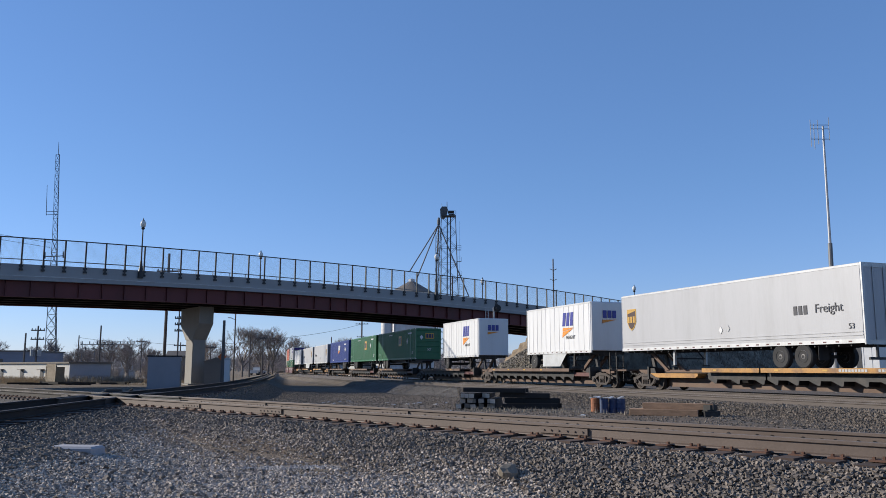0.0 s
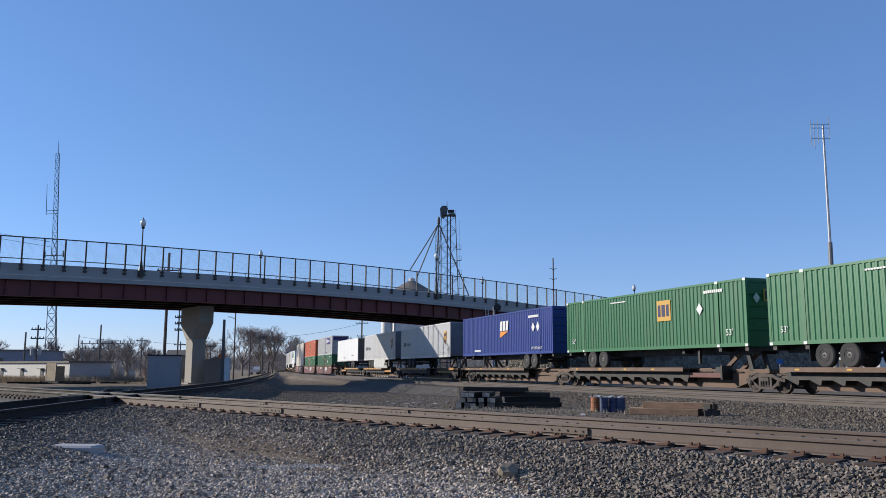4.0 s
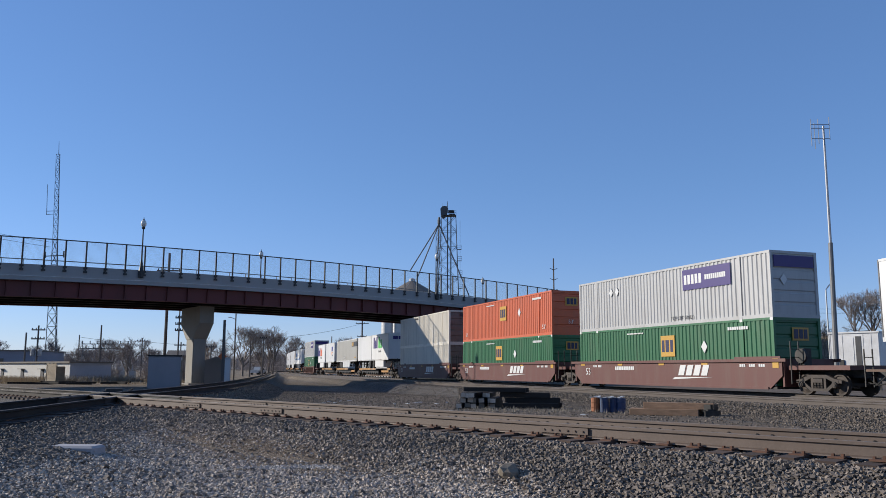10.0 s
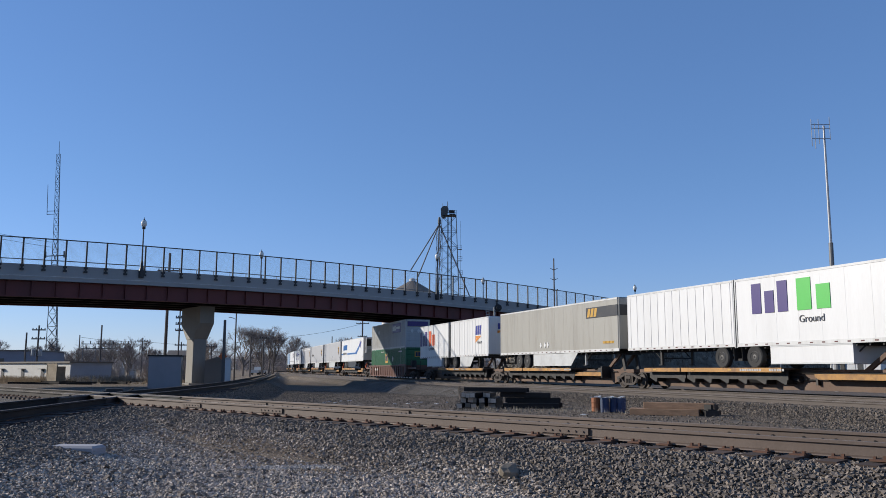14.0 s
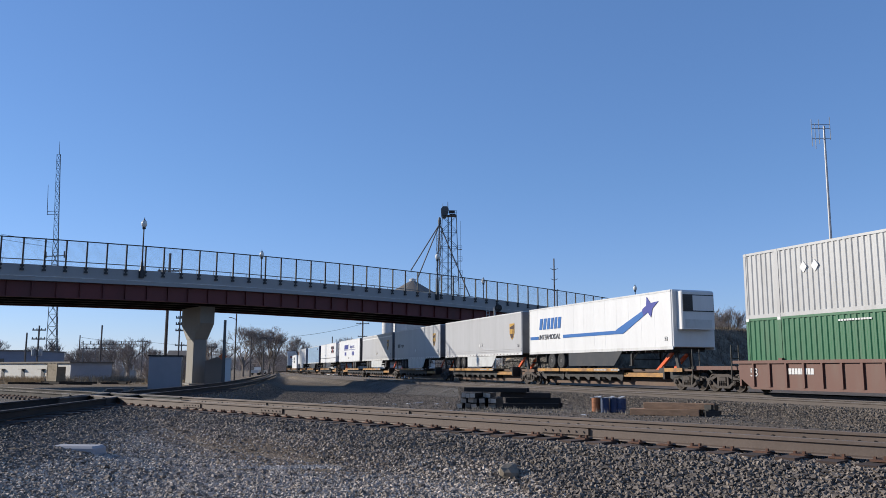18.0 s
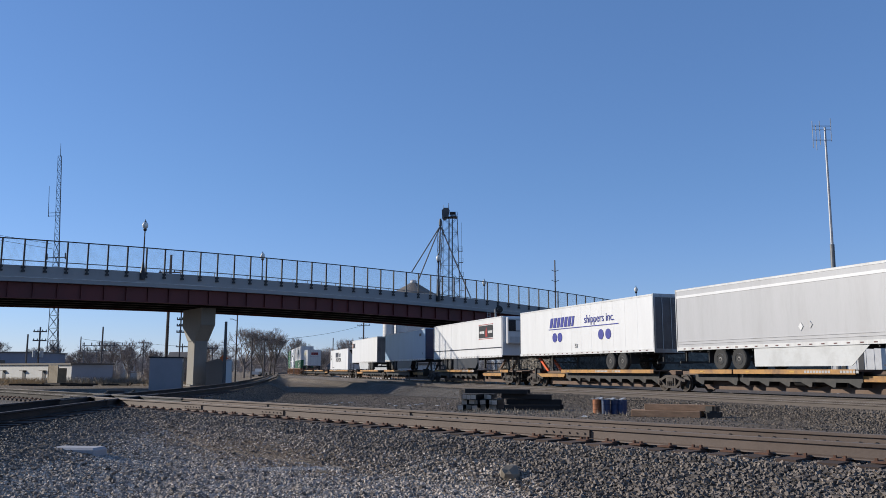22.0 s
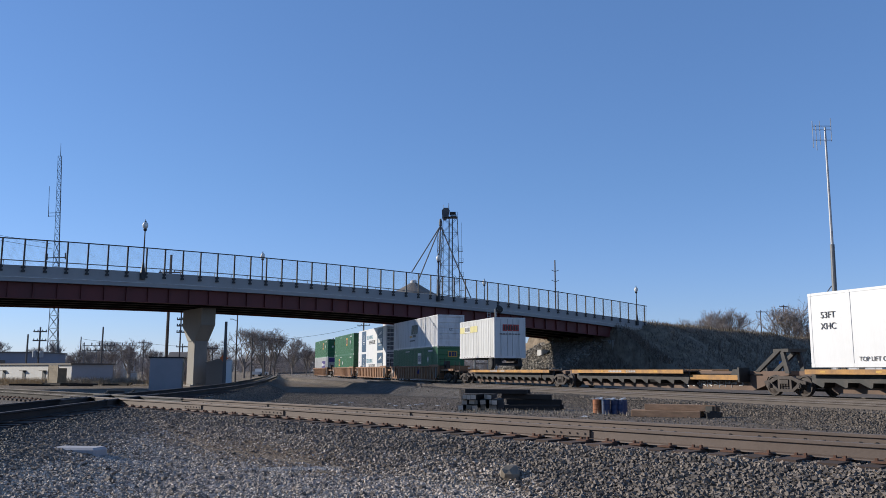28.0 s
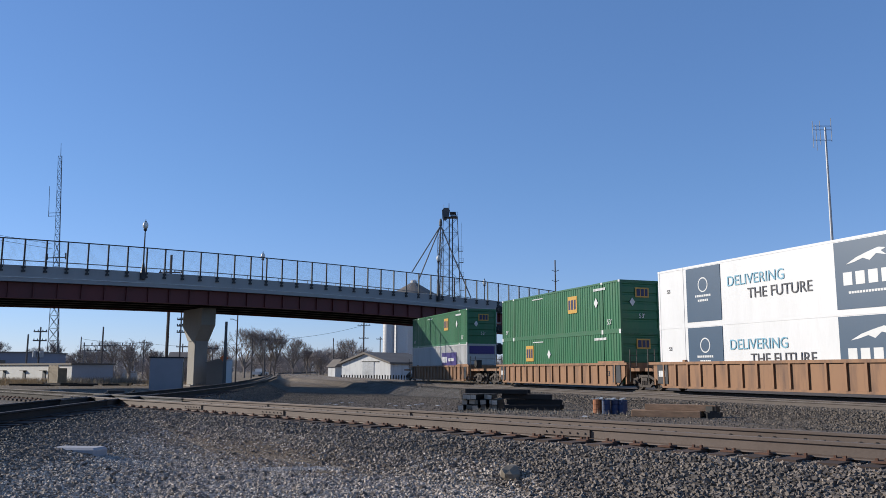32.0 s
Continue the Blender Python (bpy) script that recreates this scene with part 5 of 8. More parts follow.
def grey_van(F, label, mid=None, shield_x=6.4, name_x=None, wheels="rear", **k):
    k.setdefault("skirt", M_SKIRT)
    t = trailer(16.15, M_GREY, label, F - 8.075, wheels, front_mat=M_NOSE if wheels == "rear" else None, **k)
    for z in (2.33, 2.46):
        part("rub_rail", Geo().box(-8.0, 8.0, -HW - 0.012, -HW + 0.02, z, z + 0.035), M_GREY, t)
    if shield_x is not None:
        brand_shield(t, shield_x, 3.75)
    if name_x is not None:
        letters(t, name_x - 0.5, 3.45, [0.22] * 3, 0.36, M_TEXT, 0.05)
        words(t, "Freight", name_x + 0.95, 3.3, 0.5, M_TEXT)
    words(t, "53", 7.5, 2.6, 0.3, M_TEXT)
    diamond_mark(t, 0.1, 2.85, 0.17)
    diamond_mark(t, 0.6, 2.9, 0.15, M_GREYBOX)
    return t


# loads, from the head of the train to its tail; the number is the load's front in the train
grey_van(410.24, "light grey dry van trailer carried wheels-first on a skeleton car", shield_x=-7.1, name_x=5.5, wheels="front", skirt=None)


def blue_orange_logo(t, x, z, s=1.0, y=-HW - 0.014, below=True):
    letters(t, x, z + 0.35 * s, [0.36 * s, 0.36 * s, 0.36 * s], 0.72 * s, M_LOGOBLUE, 0.06 * s, 0.15, y)
    part("logo_wedge", Geo().prism([(x - 0.62 * s, z - 0.30 * s), (x + 0.6 * s, z - 0.12 * s), (x - 0.6 * s, z - 0.1 * s)], "y", y, y + 0.02), M_LOGOORANGE, t)
    part("logo_wedge", Geo().prism([(x - 0.66 * s, z - 0.62 * s), (x + 0.55 * s, z - 0.16 * s), (x - 0.62 * s, z - 0.33 * s)], "y", y, y + 0.02), M_LOGOORANGE, t)
    if below:
        words(t, "FREIGHT", x + 0.25 * s, z - 0.72 * s, 0.26 * s, M_TEXT, y=y)


def end_bars_logo(t, x, z, s, mats):
    g = Geo()
    for k in range(3):
        g.box(x - 0.01, x + 0.012, -0.55 * s + k * 0.36 * s, -0.55 * s + k * 0.36 * s + 0.28 * s, z, z + 0.5 * s)
    part("end_logo", g, mats[0], t)
    part("end_logo_wedge", Geo().prism([(-0.6 * s, z - 0.34 * s), (0.5 * s, z - 0.1 * s), (-0.6 * s, z - 0.12 * s)], "x", x - 0.01, x + 0.012), mats[1], t)


for F, lab in ((390.77, "white short trailer with ribbed sides, blue and orange logo"), (373.24, "white short trailer with a blue and orange logo, smudged front")):
    t = pup(M_WHITE, lab, F - 4.3, ribs=True, skirt=M_SKIRT if F > 380 else None)
    blue_orange_logo(t, 1.55, 3.75, 1.15)
    end_bars_logo(t, 4.38, 4.1, 0.9, (M_LOGOBLUE, M_LOGOORANGE))

for F in (356.02, 338.57):
    c = chassis_box(F, M_GREEN, "green corrugated container on a black road chassis", F - 8.075)
    green_badge(c, 2.14, 2.0)
    end_diamond(c, -0.7, 4.2)
c = chassis_box(320.52, M_BLUE, "dark blue corrugated container on a black road chassis", 320.52 - 8.075, -1)
letters(c, 0.36, 4.15, [0.46, 0.46, 0.46], 0.7, M_WTEXT, 0.06, 0.15)
part("logo_wedge", Geo().prism([(-0.4, 3.3), (1.05, 3.72), (-0.35, 3.76)], "y", -HW - 0.015, -HW), M_LOGOORANGE, c)
for x in (5.2, 5.92):
    diamond_mark(c, x, 3.85, 0.33)
bars(c, 4.46, 4.5, 10, 0.13, 0.16, M_WTEXT)
bars(c, -5.5, 2.35, 8, 0.13, 0.14, M_WTEXT)
words(c, "TOP LIFT ONLY", 5.65, 2.35, 0.24, M_WTEXT)
grey_van(301.06, "light grey dry van trailer without skirts, brown and gold shield", shield_x=6.75, name_x=-6.05, skirt=None)
grey_van(282.43, "light grey dry van trailer with a brown and gold shield", shield_x=6.5, name_x=-6.0)
t = trailer(16.15, M_WHITE, "plain white dry van trailer, clean sides and scuffed grey doors", 262.01 - 8.075, "front", front_mat=M_DOORGREY)
bars(t, 3.6, 2.75, 8, 0.12, 0.08, M_TEXT)
for x in (-2.6, -2.0, -1.5, -0.9):
    diamond_mark(t, x, 2.5, 0.14, M_WHITE2)

STACK_LOW, STACK_TOP = 0.354, 3.25


def stack(F, low, top, label_low, label_top, end_mat=None):
    b = container(STACK_LOW, 16.15, low, label_low, F - 8.075, group="double-stacked containers", end_mat=end_mat)
    a = container(STACK_TOP, 16.15, top, label_top, F - 8.075, group="double-stacked containers", end_mat=end_mat)
    return b, a


b, a = stack(240.50, M_GREEN, M_GREYBOX, "green corrugated container in a red well car", "grey corrugated container stacked on a green one")
green_badge(b, STACK_LOW, 0.65)
mark(a, 3.8, 5.4, 3.5, 1.0, M_PURPLE, name="badge", label="purple logo field")
letters(a, 2.85, 5.4, [0.23] * 5, 0.46, M_WTEXT, 0.05, y=-HW - 0.022)
bars(a, 3.75, 5.29, 10, 0.12, 0.24, M_WTEXT, y=-HW - 0.022)
for x in (-4.5, -3.9):
    diamond_mark(a, x, 5.35, 0.25)
part("end_badge", Geo().box(-0.01, 0.01, -1.1, 1.1, -0.25, 0.25), M_PURPLE, a, at=pose(8.08, 0, 5.7))
end_diamond(a, -0.6, 4.9, 0.25)
words(a, "TOP LIFT ONLY", 1.9, 3.48, 0.26, M_TEXT)
b, a = stack(220.78, M_GREEN, M_ORANGE, "green corrugated container below an orange one", "faded orange corrugated container stacked on a green one")
green_badge(b, STACK_LOW, -0.6)
green_badge(a, STACK_TOP, 0.2)
b, a = stack(201.07, M_CREAM, M_CREAM, "cream corrugated container in a red well car", "cream corrugated container with a grimy end, stacked", M_GRIMYEND)
bars(a, -2.6, 5.85, 7, 0.12, 0.12, M_TEXT)
part("end_badge", Geo().box(-0.01, 0.01, -0.4, 0.3, -0.14, 0.14), M_TEXT, a, at=pose(8.08, 0.1, 5.75))


def two_colour_name(t, x, z, first, second, s=1.0, y=-HW - 0.014):
    letters(t, x - 0.78 * s, z, [0.42 * s, 0.4 * s, 0.42 * s], 0.82 * s, first, 0.07 * s, 0, y, tall=(1, 0.72, 1))
    letters(t, x + 0.75 * s, z, [0.56 * s, 0.52 * s], 0.82 * s, second, 0.08 * s, 0, y, tall=(1, 0.75))


t = pup(M_WHITE, "white short trailer with a purple and green logo", 179.43 - 4.3)
belly_box(t, -2.3, 2.0)
two_colour_name(t, -0.9, 4.1, M_PURPLE, M_LIME, 1.6)
words(t, "Ground", 0.1, 2.95, 0.42, M_TEXT)
part("end_logo", Geo().box(-0.01, 0.012, -0.75, -0.2, 0, 0.36).box(-0.01, 0.012, -0.12, 0.1, 0, 0.36).box(-0.01, 0.012, 0.2, 0.5, 0, 0.36), M_PURPLE, t, at=pose(4.37, 0, 4.35))
t = pup(M_WHITE, "plain white short trailer with ribbed sides", 170.71 - 4.3, "front", ribs=True)
t = trailer(16.15, M_DUSTYGREY, "dusty grey dry van trailer with a dark stripe and yellow logo", 161.22 - 8.075, skirt=M_SKIRT)
mark(t, 6.3, 4.35, 3.5, 0.62, M_DARKSKIRT, name="stripe")
letters(t, 5.3, 4.35, [0.34] * 3, 0.5, M_GOLD, 0.04, 0.3, y=-HW - 0.022)
bars(t, 6.4, 2.5, 8, 0.12, 0.14, M_GOLD)
for x in (-1.5, -0.9, -0.5):
    diamond_mark(t, x, 2.6, 0.2, M_WTEXT if x > -1.6 else M_GREYBOX)
part("stripe", Geo().box(-0.01, 0.012, -1.2, 1.2, -0.3, 0.3), M_DARKSKIRT, t, at=pose(8.12, 0, 4.35))
t = pup(M_WHITE, "white short trailer with a blue and orange logo and a skirt", 142.64 - 4.3, ribs=True, skirt=M_SKIRT)
blue_orange_logo(t, 2.3, 3.75, 1.0)
end_bars_logo(t, 4.38, 4.1, 0.9, (M_LOGOBLUE, M_LOGOORANGE))
t = pup(M_WHITE, "white short trailer with a purple and orange logo", 133.43 - 4.3, "front", front_mat=M_DARKSKIRT)
belly_box(t, -2.0, 2.3)
two_colour_name(t, -1.75, 3.85, M_PURPLE, M_REDORANGE, 1.65)
words(t, "Ground", -0.6, 2.75, 0.55, M_TEXT)
b, a = stack(119.49, M_GREEN, M_GREYBOX, "green corrugated container in a brown well car", "grey corrugated container stacked on a green one")
green_badge(b, STACK_LOW, -0.2)
mark(a, 4.2, 5.4, 3.5, 1.0, M_PURPLE, name="badge", label="purple logo field")
letters(a, 3.25, 5.4, [0.23] * 5, 0.46, M_WTEXT, 0.05, y=-HW - 0.022)
bars(a, 4.15, 5.29, 10, 0.12, 0.24, M_WTEXT, y=-HW - 0.022)
for x in (-4.6, -4.0):
    diamond_mark(a, x, 5.2, 0.25)
part("end_badge", Geo().box(-0.01, 0.01, -1.1, 1.1, -0.25, 0.25), M_PURPLE, a, at=pose(8.08, 0, 5.7))
end_diamond(a, -0.6, 4.95, 0.22)
end_diamond(a, 0.1, 4.95, 0.22)

t = trailer(16.15, M_WHITE, "white refrigerated trailer with blue lettering and swooping stripe", 98.0 - 8.075, skirt=M_DARKSKIRT, reefer=True, marker=False)
letters(t, -5.0, 4.0, [0.46, 0.46, 0.42, 0.4, 0.4, 0.46], 0.72, M_SKYBLUE, 0.08, 0.2)
words(t, "INTERMODAL", -5.15, 2.98, 0.47, M_TEXT, shear=0.2)
part("stripe", Geo().prism([(-7.9, 3.0), (-6.7, 3.0), (-6.7, 3.2), (-7.9, 3.2)], "y", -HW - 0.015, -HW), M_SKYBLUE, t)
part("stripe", Geo().prism([(-3.3, 3.0), (3.0, 3.0), (3.3, 3.2), (-3.3, 3.2)], "y", -HW - 0.015, -HW), M_SKYBLUE, t)
part("stripe", Geo().prism([(2.6, 3.0), (3.6, 3.0), (6.3, 4.15), (5.7, 4.2), (2.9, 3.24)], "y", -HW - 0.016, -HW), M_SKYBLUE, t)
part("arrow_head", Geo().prism([(5.6, 3.85), (6.0, 4.05), (6.3, 3.75), (6.45, 4.2), (7.0, 4.55), (6.3, 4.5), (5.95, 4.85), (5.9, 4.4), (5.5, 4.2)], "y", -HW - 0.02, -HW), M_LOGOBLUE, t)
words(t, "53", 7.55, 2.5, 0.28, M_TEXT)
grey_van(80.64, "light grey dry van trailer with a brown and gold shield", shield_x=6.4)
grey_van(62.94, "light grey dry van trailer with a brown and gold shield", shield_x=6.3, name_x=-5.9)
t = grey_van(45.54, "light grey van trailer with a brown shield and pale stripe", shield_x=6.0)
part("stripe", Geo().box(-8.0, 8.0, -HW - 0.008, -HW + 0.01, 4.62, 4.74), M_WHITE, t, "pale upper stripe")
t = trailer(16.15, M_WHITE, "white dry van trailer with dark blue lettering and dots, doors leading", 27.47 - 8.075, "front", front_mat=M_DOORGREY)
letters(t, -1.9, 4.1, [0.42] * 6 + [0.3], 0.62, M_LOGOBLUE, 0.06, 0.3)
words(t, "shippers inc.", 2.6, 3.9, 0.68, M_LOGOBLUE)
part("rule", Geo().box(-3.7, 4.7, -HW - 0.014, -HW, 3.66, 3.71), M_LOGOBLUE, t)
for x in (-2.9, -2.2, 2.8, 3.6):
    part("dot", Geo().lathe([(0.3, -HW - 0.014), (0.3, -HW)], "y", 20, (x, 0, 3.15)), M_LOGOBLUE, t)
words(t, "53", -0.1, 2.45, 0.34, M_TEXT)
t = trailer(16.15, M_WHITE, "white ribbed refrigerated trailer with a black sign", 8.11 - 8.075, skirt=M_DARKSKIRT, reefer=True, ribs=False)
part("side_stripe", Geo().box(-8.0, 8.0, -HW - 0.008, -HW, 2.72, 2.80), M_TEXT, t)
mark(t, 4.9, 4.05, 2.9, 0.95, M_BLACK, name="badge", label="black sign with a red figure")
part("badge_figure", Geo().prism([(4.85, 3.65), (5.3, 3.65), (5.2, 4.1), (5.05, 4.45), (4.9, 4.1)], "y", -HW - 0.024, -HW), M_RED, t)
bars(t, 3.65, 3.9, 5, 0.17, 0.2, M_WTEXT, y=-HW - 0.022)
bars(t, 5.4, 3.9, 5, 0.15, 0.2, M_WTEXT, y=-HW - 0.022)
part("badge_line", Geo().box(3.4, 6.4, -HW - 0.014, -HW, 4.58, 4.62).box(3.4, 6.4, -HW - 0.014, -HW, 3.48, 3.52), M_RED, t)
t = trailer(16.15, M_PALEBLUE, "pale blue aluminium dry van trailer with faint panel seams", -10.81 - 8.075, skirt=M_DARKSKIRT, front_mat=M_NAVYNOSE)
letters(t, 6.4, 4.5, [0.2] * 3, 0.26, M_TEXT, 0.04, 0.2)
words(t, "53", 7.2, 2.6, 0.28, M_TEXT)
t = trailer(16.15, M_WHITE, "white dry van trailer with an orange and black logo, doors leading", -31.25 - 8.075, "front", skirt=M_SKIRT, front_mat=M_DOORLIGHT)
for y in (-0.08, 0.08):
    part("door_post", Geo().box(8.09, 8.13, y - 0.04, y + 0.04, 2.1, 4.95), M_BLACK, t)
letters(t, -6.6, 4.35, [0.42] * 3, 0.62, M_TEXT, 0.06)
part("logo_chevron", Geo().prism([(-7.85, 4.05), (-7.5, 4.05), (-7.3, 4.35), (-7.5, 4.65), (-7.85, 4.65), (-7.6, 4.35)], "y", -HW - 0.014, -HW), M_LOGOORANGE, t)
part("end_logo", Geo().box(0, 0.012, 0.15, 0.38, 0, 0.3).box(0, 0.012, 0.45, 0.68, 0, 0.3).box(0, 0.012, 0.75, 1.0, 0, 0.3), M_TEXT, t, at=pose(8.1, 0, 4.55))
c = container(1.19, 16.15, M_WHITE, "white smooth-sided intermodal container low on a skeleton car", -50.56 - 8.075, ribs=False, height=2.95)
part("end_unit", Geo().prism([(-1.1, 3.95), (-0.75, 3.3), (0.95, 3.3), (1.15, 3.95)], "x", 8.03, 8.10), M_BLACK, c, "dark cooling unit at the end")
letters(c, -1.6, 3.35, [0.5, 0.5, 0.3, 0.62, 0.48], 0.72, M_TEXT, 0.07, 0.05)
letters(c, 1.0, 3.3, [0.16, 0.36, 0.36], 0.5, M_TEXT, 0.07, 0.2)
words(c, "INTERMODAL", -0.2, 2.35, 0.78, M_TEXT)
words(c, "53FT", -7.1, 3.12, 0.36, M_TEXT)
words(c, "XHC", -7.1, 2.68, 0.36, M_TEXT)
words(c, "TOP LIFT ONLY", -4.9, 1.42, 0.24, M_TEXT)
t = pup(M_WHITE2, "worn white short trailer with faded yellow stripe and red sign", -98.08 - 3.8, "front", 7.6, ribs=True, ribpitch=0.36)
mark(t, -1.7, 4.35, 4.0, 0.5, M_YELLOWSTRIPE, name="stripe")
mark(t, -1.9, 4.38, 1.3, 0.5, M_WHITE, y=-HW - 0.018, name="sign_field")
letters(t, -1.9, 4.38, [0.15] * 6, 0.34, M_TEXT, 0.04, y=-HW - 0.022)
part("end_sign", Geo().box(0, 0.012, -0.6, 0.75, -0.25, 0.25), M_RED, t, at=pose(3.83, 0, 4.3))
g = Geo()
for k in range(6):
    g.box(0, 0.02, -0.52 + k * 0.205, -0.40 + k * 0.205, -0.17, 0.17)
part("end_sign_bars", g, M_BLACK, t, at=pose(3.835, 0, 4.3))
bars_end = Geo()
for k in range(14):
    bars_end.box(0, 0.02, -0.85 + k * 0.125, -0.78 + k * 0.125, -0.04, 0.04)
tagged(part("end_line", bars_end, M_TEXT, t, at=pose(3.83, 0, 3.82)), kind="stuff")
b, a = stack(-111.65, M_GREEN, M_WHITEBOX, "green corrugated container in a rusty orange well car", "white corrugated container stacked on a green one")
green_badge(b, STACK_LOW, 2.2, M_CREAM)
letters(a, 0.35, 5.1, [0.78, 0.7, 0.62], 0.9, M_DARKGREEN, 0.06, 0.25)
mark(a, -1.0, 4.42, 0.9, 0.18, M_GOLD, name="logo_bar")
bars(a, -0.3, 4.35, 6, 0.14, 0.24, M_TEXT)
bars(a, -1.4, 3.95, 11, 0.14, 0.13, M_TEXT)
for x, z in ((3.4, 5.25), (4.0, 5.2), (3.4, 3.9), (4.0, 3.85)):
    diamond_mark(a, x, z, 0.24)
for y, z in ((-0.75, 5.2), (-0.1, 5.2), (-0.75, 4.3), (-0.1, 4.3)):
    end_diamond(a, y, z, 0.22)
words(a, "53'", 6.9, 5.15, 0.36, M_TEXT)
end_words(a, "53'", 0.0, 4.65, 0.34, M_TEXT, 8.09)
# two white cooled boxes with picture panels
for z0 in (STACK_LOW, STACK_TOP):
    c = container(z0, 16.15, M_WHITE, "white refrigerated container with dark teal panels and a slogan", -131.38 - 8.075, ribs=False, group="double-stacked containers", end_mat=M_NOSE)
    mark(c, -4.5, z0 + 1.45, 2.5, 2.62, M_TEAL, name="panel", label="dark teal picture panel")
    mark(c, 4.95, z0 + 1.45, 3.0, 2.62, M_TEAL, name="panel", label="dark teal picture panel")
    words(c, "DELIVERING", -1.00, z0 + 1.65, 0.66, M_PALETEAL)
    words(c, "THE FUTURE", 0.40, z0 + 1.0, 0.66, M_TEXT)
    letters(c, 4.95, z0 + 1.3, [0.5] * 4, 0.5, M_WTEXT, 0.08, y=-HW - 0.022)
    part("panel_figure", Geo().prism([(4.0, z0 + 1.85), (4.5, z0 + 2.08), (5.0, z0 + 2.22), (5.5, z0 + 2.34), (5.85, z0 + 2.28), (5.6, z0 + 2.2), (5.85, z0 + 2.02), (5.4, z0 + 2.12), (5.1, z0 + 1.9), (4.8, z0 + 2.02), (4.35, z0 + 1.9)], "y", -HW - 0.022, -HW), M_WTEXT, c)
    bars(c, 4.05, z0 + 0.72, 14, 0.1, 0.09, M_WTEXT, y=-HW - 0.022)
    part("panel_ring", Geo().lathe([(0.36, -HW - 0.022), (0.36, -HW)], "y", 22, (-4.5, 0, z0 + 1.9)), M_WTEXT, c)
    part("panel_disc", Geo().lathe([(0.30, -HW - 0.026), (0.30, -HW)], "y", 22, (-4.5, 0, z0 + 1.9)), M_TEAL, c)
    bars(c, -5.1, z0 + 1.32, 9, 0.1, 0.1, M_WTEXT, y=-HW - 0.022)
    bars(c, -4.9, z0 + 1.1, 6, 0.1, 0.1, M_WTEXT, y=-HW - 0.022)
    words(c, "53", -7.2, z0 + 1.7, 0.26, M_TEXT)
    part("cooling_unit", Geo().box(7.9, 8.09, -0.3, 1.05, z0 + 1.5, z0 + 2.6), M_BLACK, c, "dark cooling unit")
    part("cooling_unit_lower", Geo().box(7.9, 8.085, -0.3, 1.05, z0 + 0.6, z0 + 1.45), M_GREYBOX, c)
    part("lift_ladder", ladder(8.05, -1.25, z0 + 0.2, z0 + 2.7), M_WTEXT, c)
b, a = stack(-151.13, M_GREEN, M_GREEN, "green corrugated container in a rusty orange well car", "green corrugated container stacked on another")
green_badge(b, STACK_LOW, -3.5)
green_badge(a, STACK_TOP, 2.6)
end_diamond(a, -0.5, 4.9)
b, a = stack(-174.63, M_GREYBOX, M_GREEN, "grey corrugated container with a purple logo, in the last well car", "green corrugated container stacked on a grey one")
mark(b, 3.4, 2.0, 4.0, 1.2, M_PURPLE, name="badge", label="purple logo field")
letters(b, 2.2, 2.0, [0.26] * 5, 0.5, M_WTEXT, 0.05, y=-HW - 0.022)
bars(b, 3.3, 1.85, 9, 0.13, 0.26, M_WTEXT, y=-HW - 0.022)
part("end_badge", Geo().box(-0.01, 0.01, -1.1, 1.1, -0.32, 0.32), M_PURPLE, b, at=pose(8.08, 0, 2.75))
green_badge(a, STACK_TOP, 2.6)
end_diamond(a, -0.5, 4.9)

# cars, from the head to the tail
SK = "skeleton rail car with worn platforms and a dusty centre sill"
SKY = "skeleton rail car with worn yellow edge rails"
RH = M_REDORANGE
spine_unit(412.6, 393.4, [395.85], SKY, rear_end=True, hitch_at=[(395.6, -1, M_SILL)], decks=[(-2.1, 1.7), (1.8, 9.4)])
spine_unit(392.9, 374.4, [391.5, 374.4], SK, style="brown", front_end=True, hitch_at=[(389.8, 1, M_SILL)], decks=[(-8.0, 4.5)])
spine_unit(374.4, 357.0, [357.0], SK, style="brown", hitch_at=[(372.3, 1, M_SILL)], decks=[(-7.5, 3.5)])
spine_unit(357.0, 339.2, [339.2], SK, style="brown", hitch_at=[(355.0, 1, M_SILL)])
spine_unit(339.2, 321.5, [321.5], SK, style="brown", hitch_at=[(337.5, 1, M_SILL)])
spine_unit(321.5, 303.6, [305.5], SK, style="brown", rear_end=True, hitch_at=[(307.0, -1, M_SILL)])
spine_unit(303.2, 282.5, [301.15, 282.5], SKY, front_end=True, hitch_at=[(300.1, 1, M_SILL)])
spine_unit(282.5, 264.4, [264.4], SKY, hitch_at=[(281.4, 1, M_SILL)])
spine_unit(264.4, 244.9, [247.6], SKY, rear_end=True, hitch_at=[(247.2, -1, M_SILL)], decks=[(-2.0, 8.3)])
wells = []
wells.append(well_unit(244.5, 222.55, 240.50, [242.5, 222.55], M_OXIDE, "oxide red articulated well car with white lettering", False, front_end=True))
wells.append(well_unit(222.55, 202.83, 220.78, [202.83], M_OXIDE, "oxide red articulated well car with white lettering", False))
wells.append(well_unit(202.83, 181.2, 201.07, [182.95], M_OXIDE, "oxide red articulated well car with white lettering", False, rear_end=True))
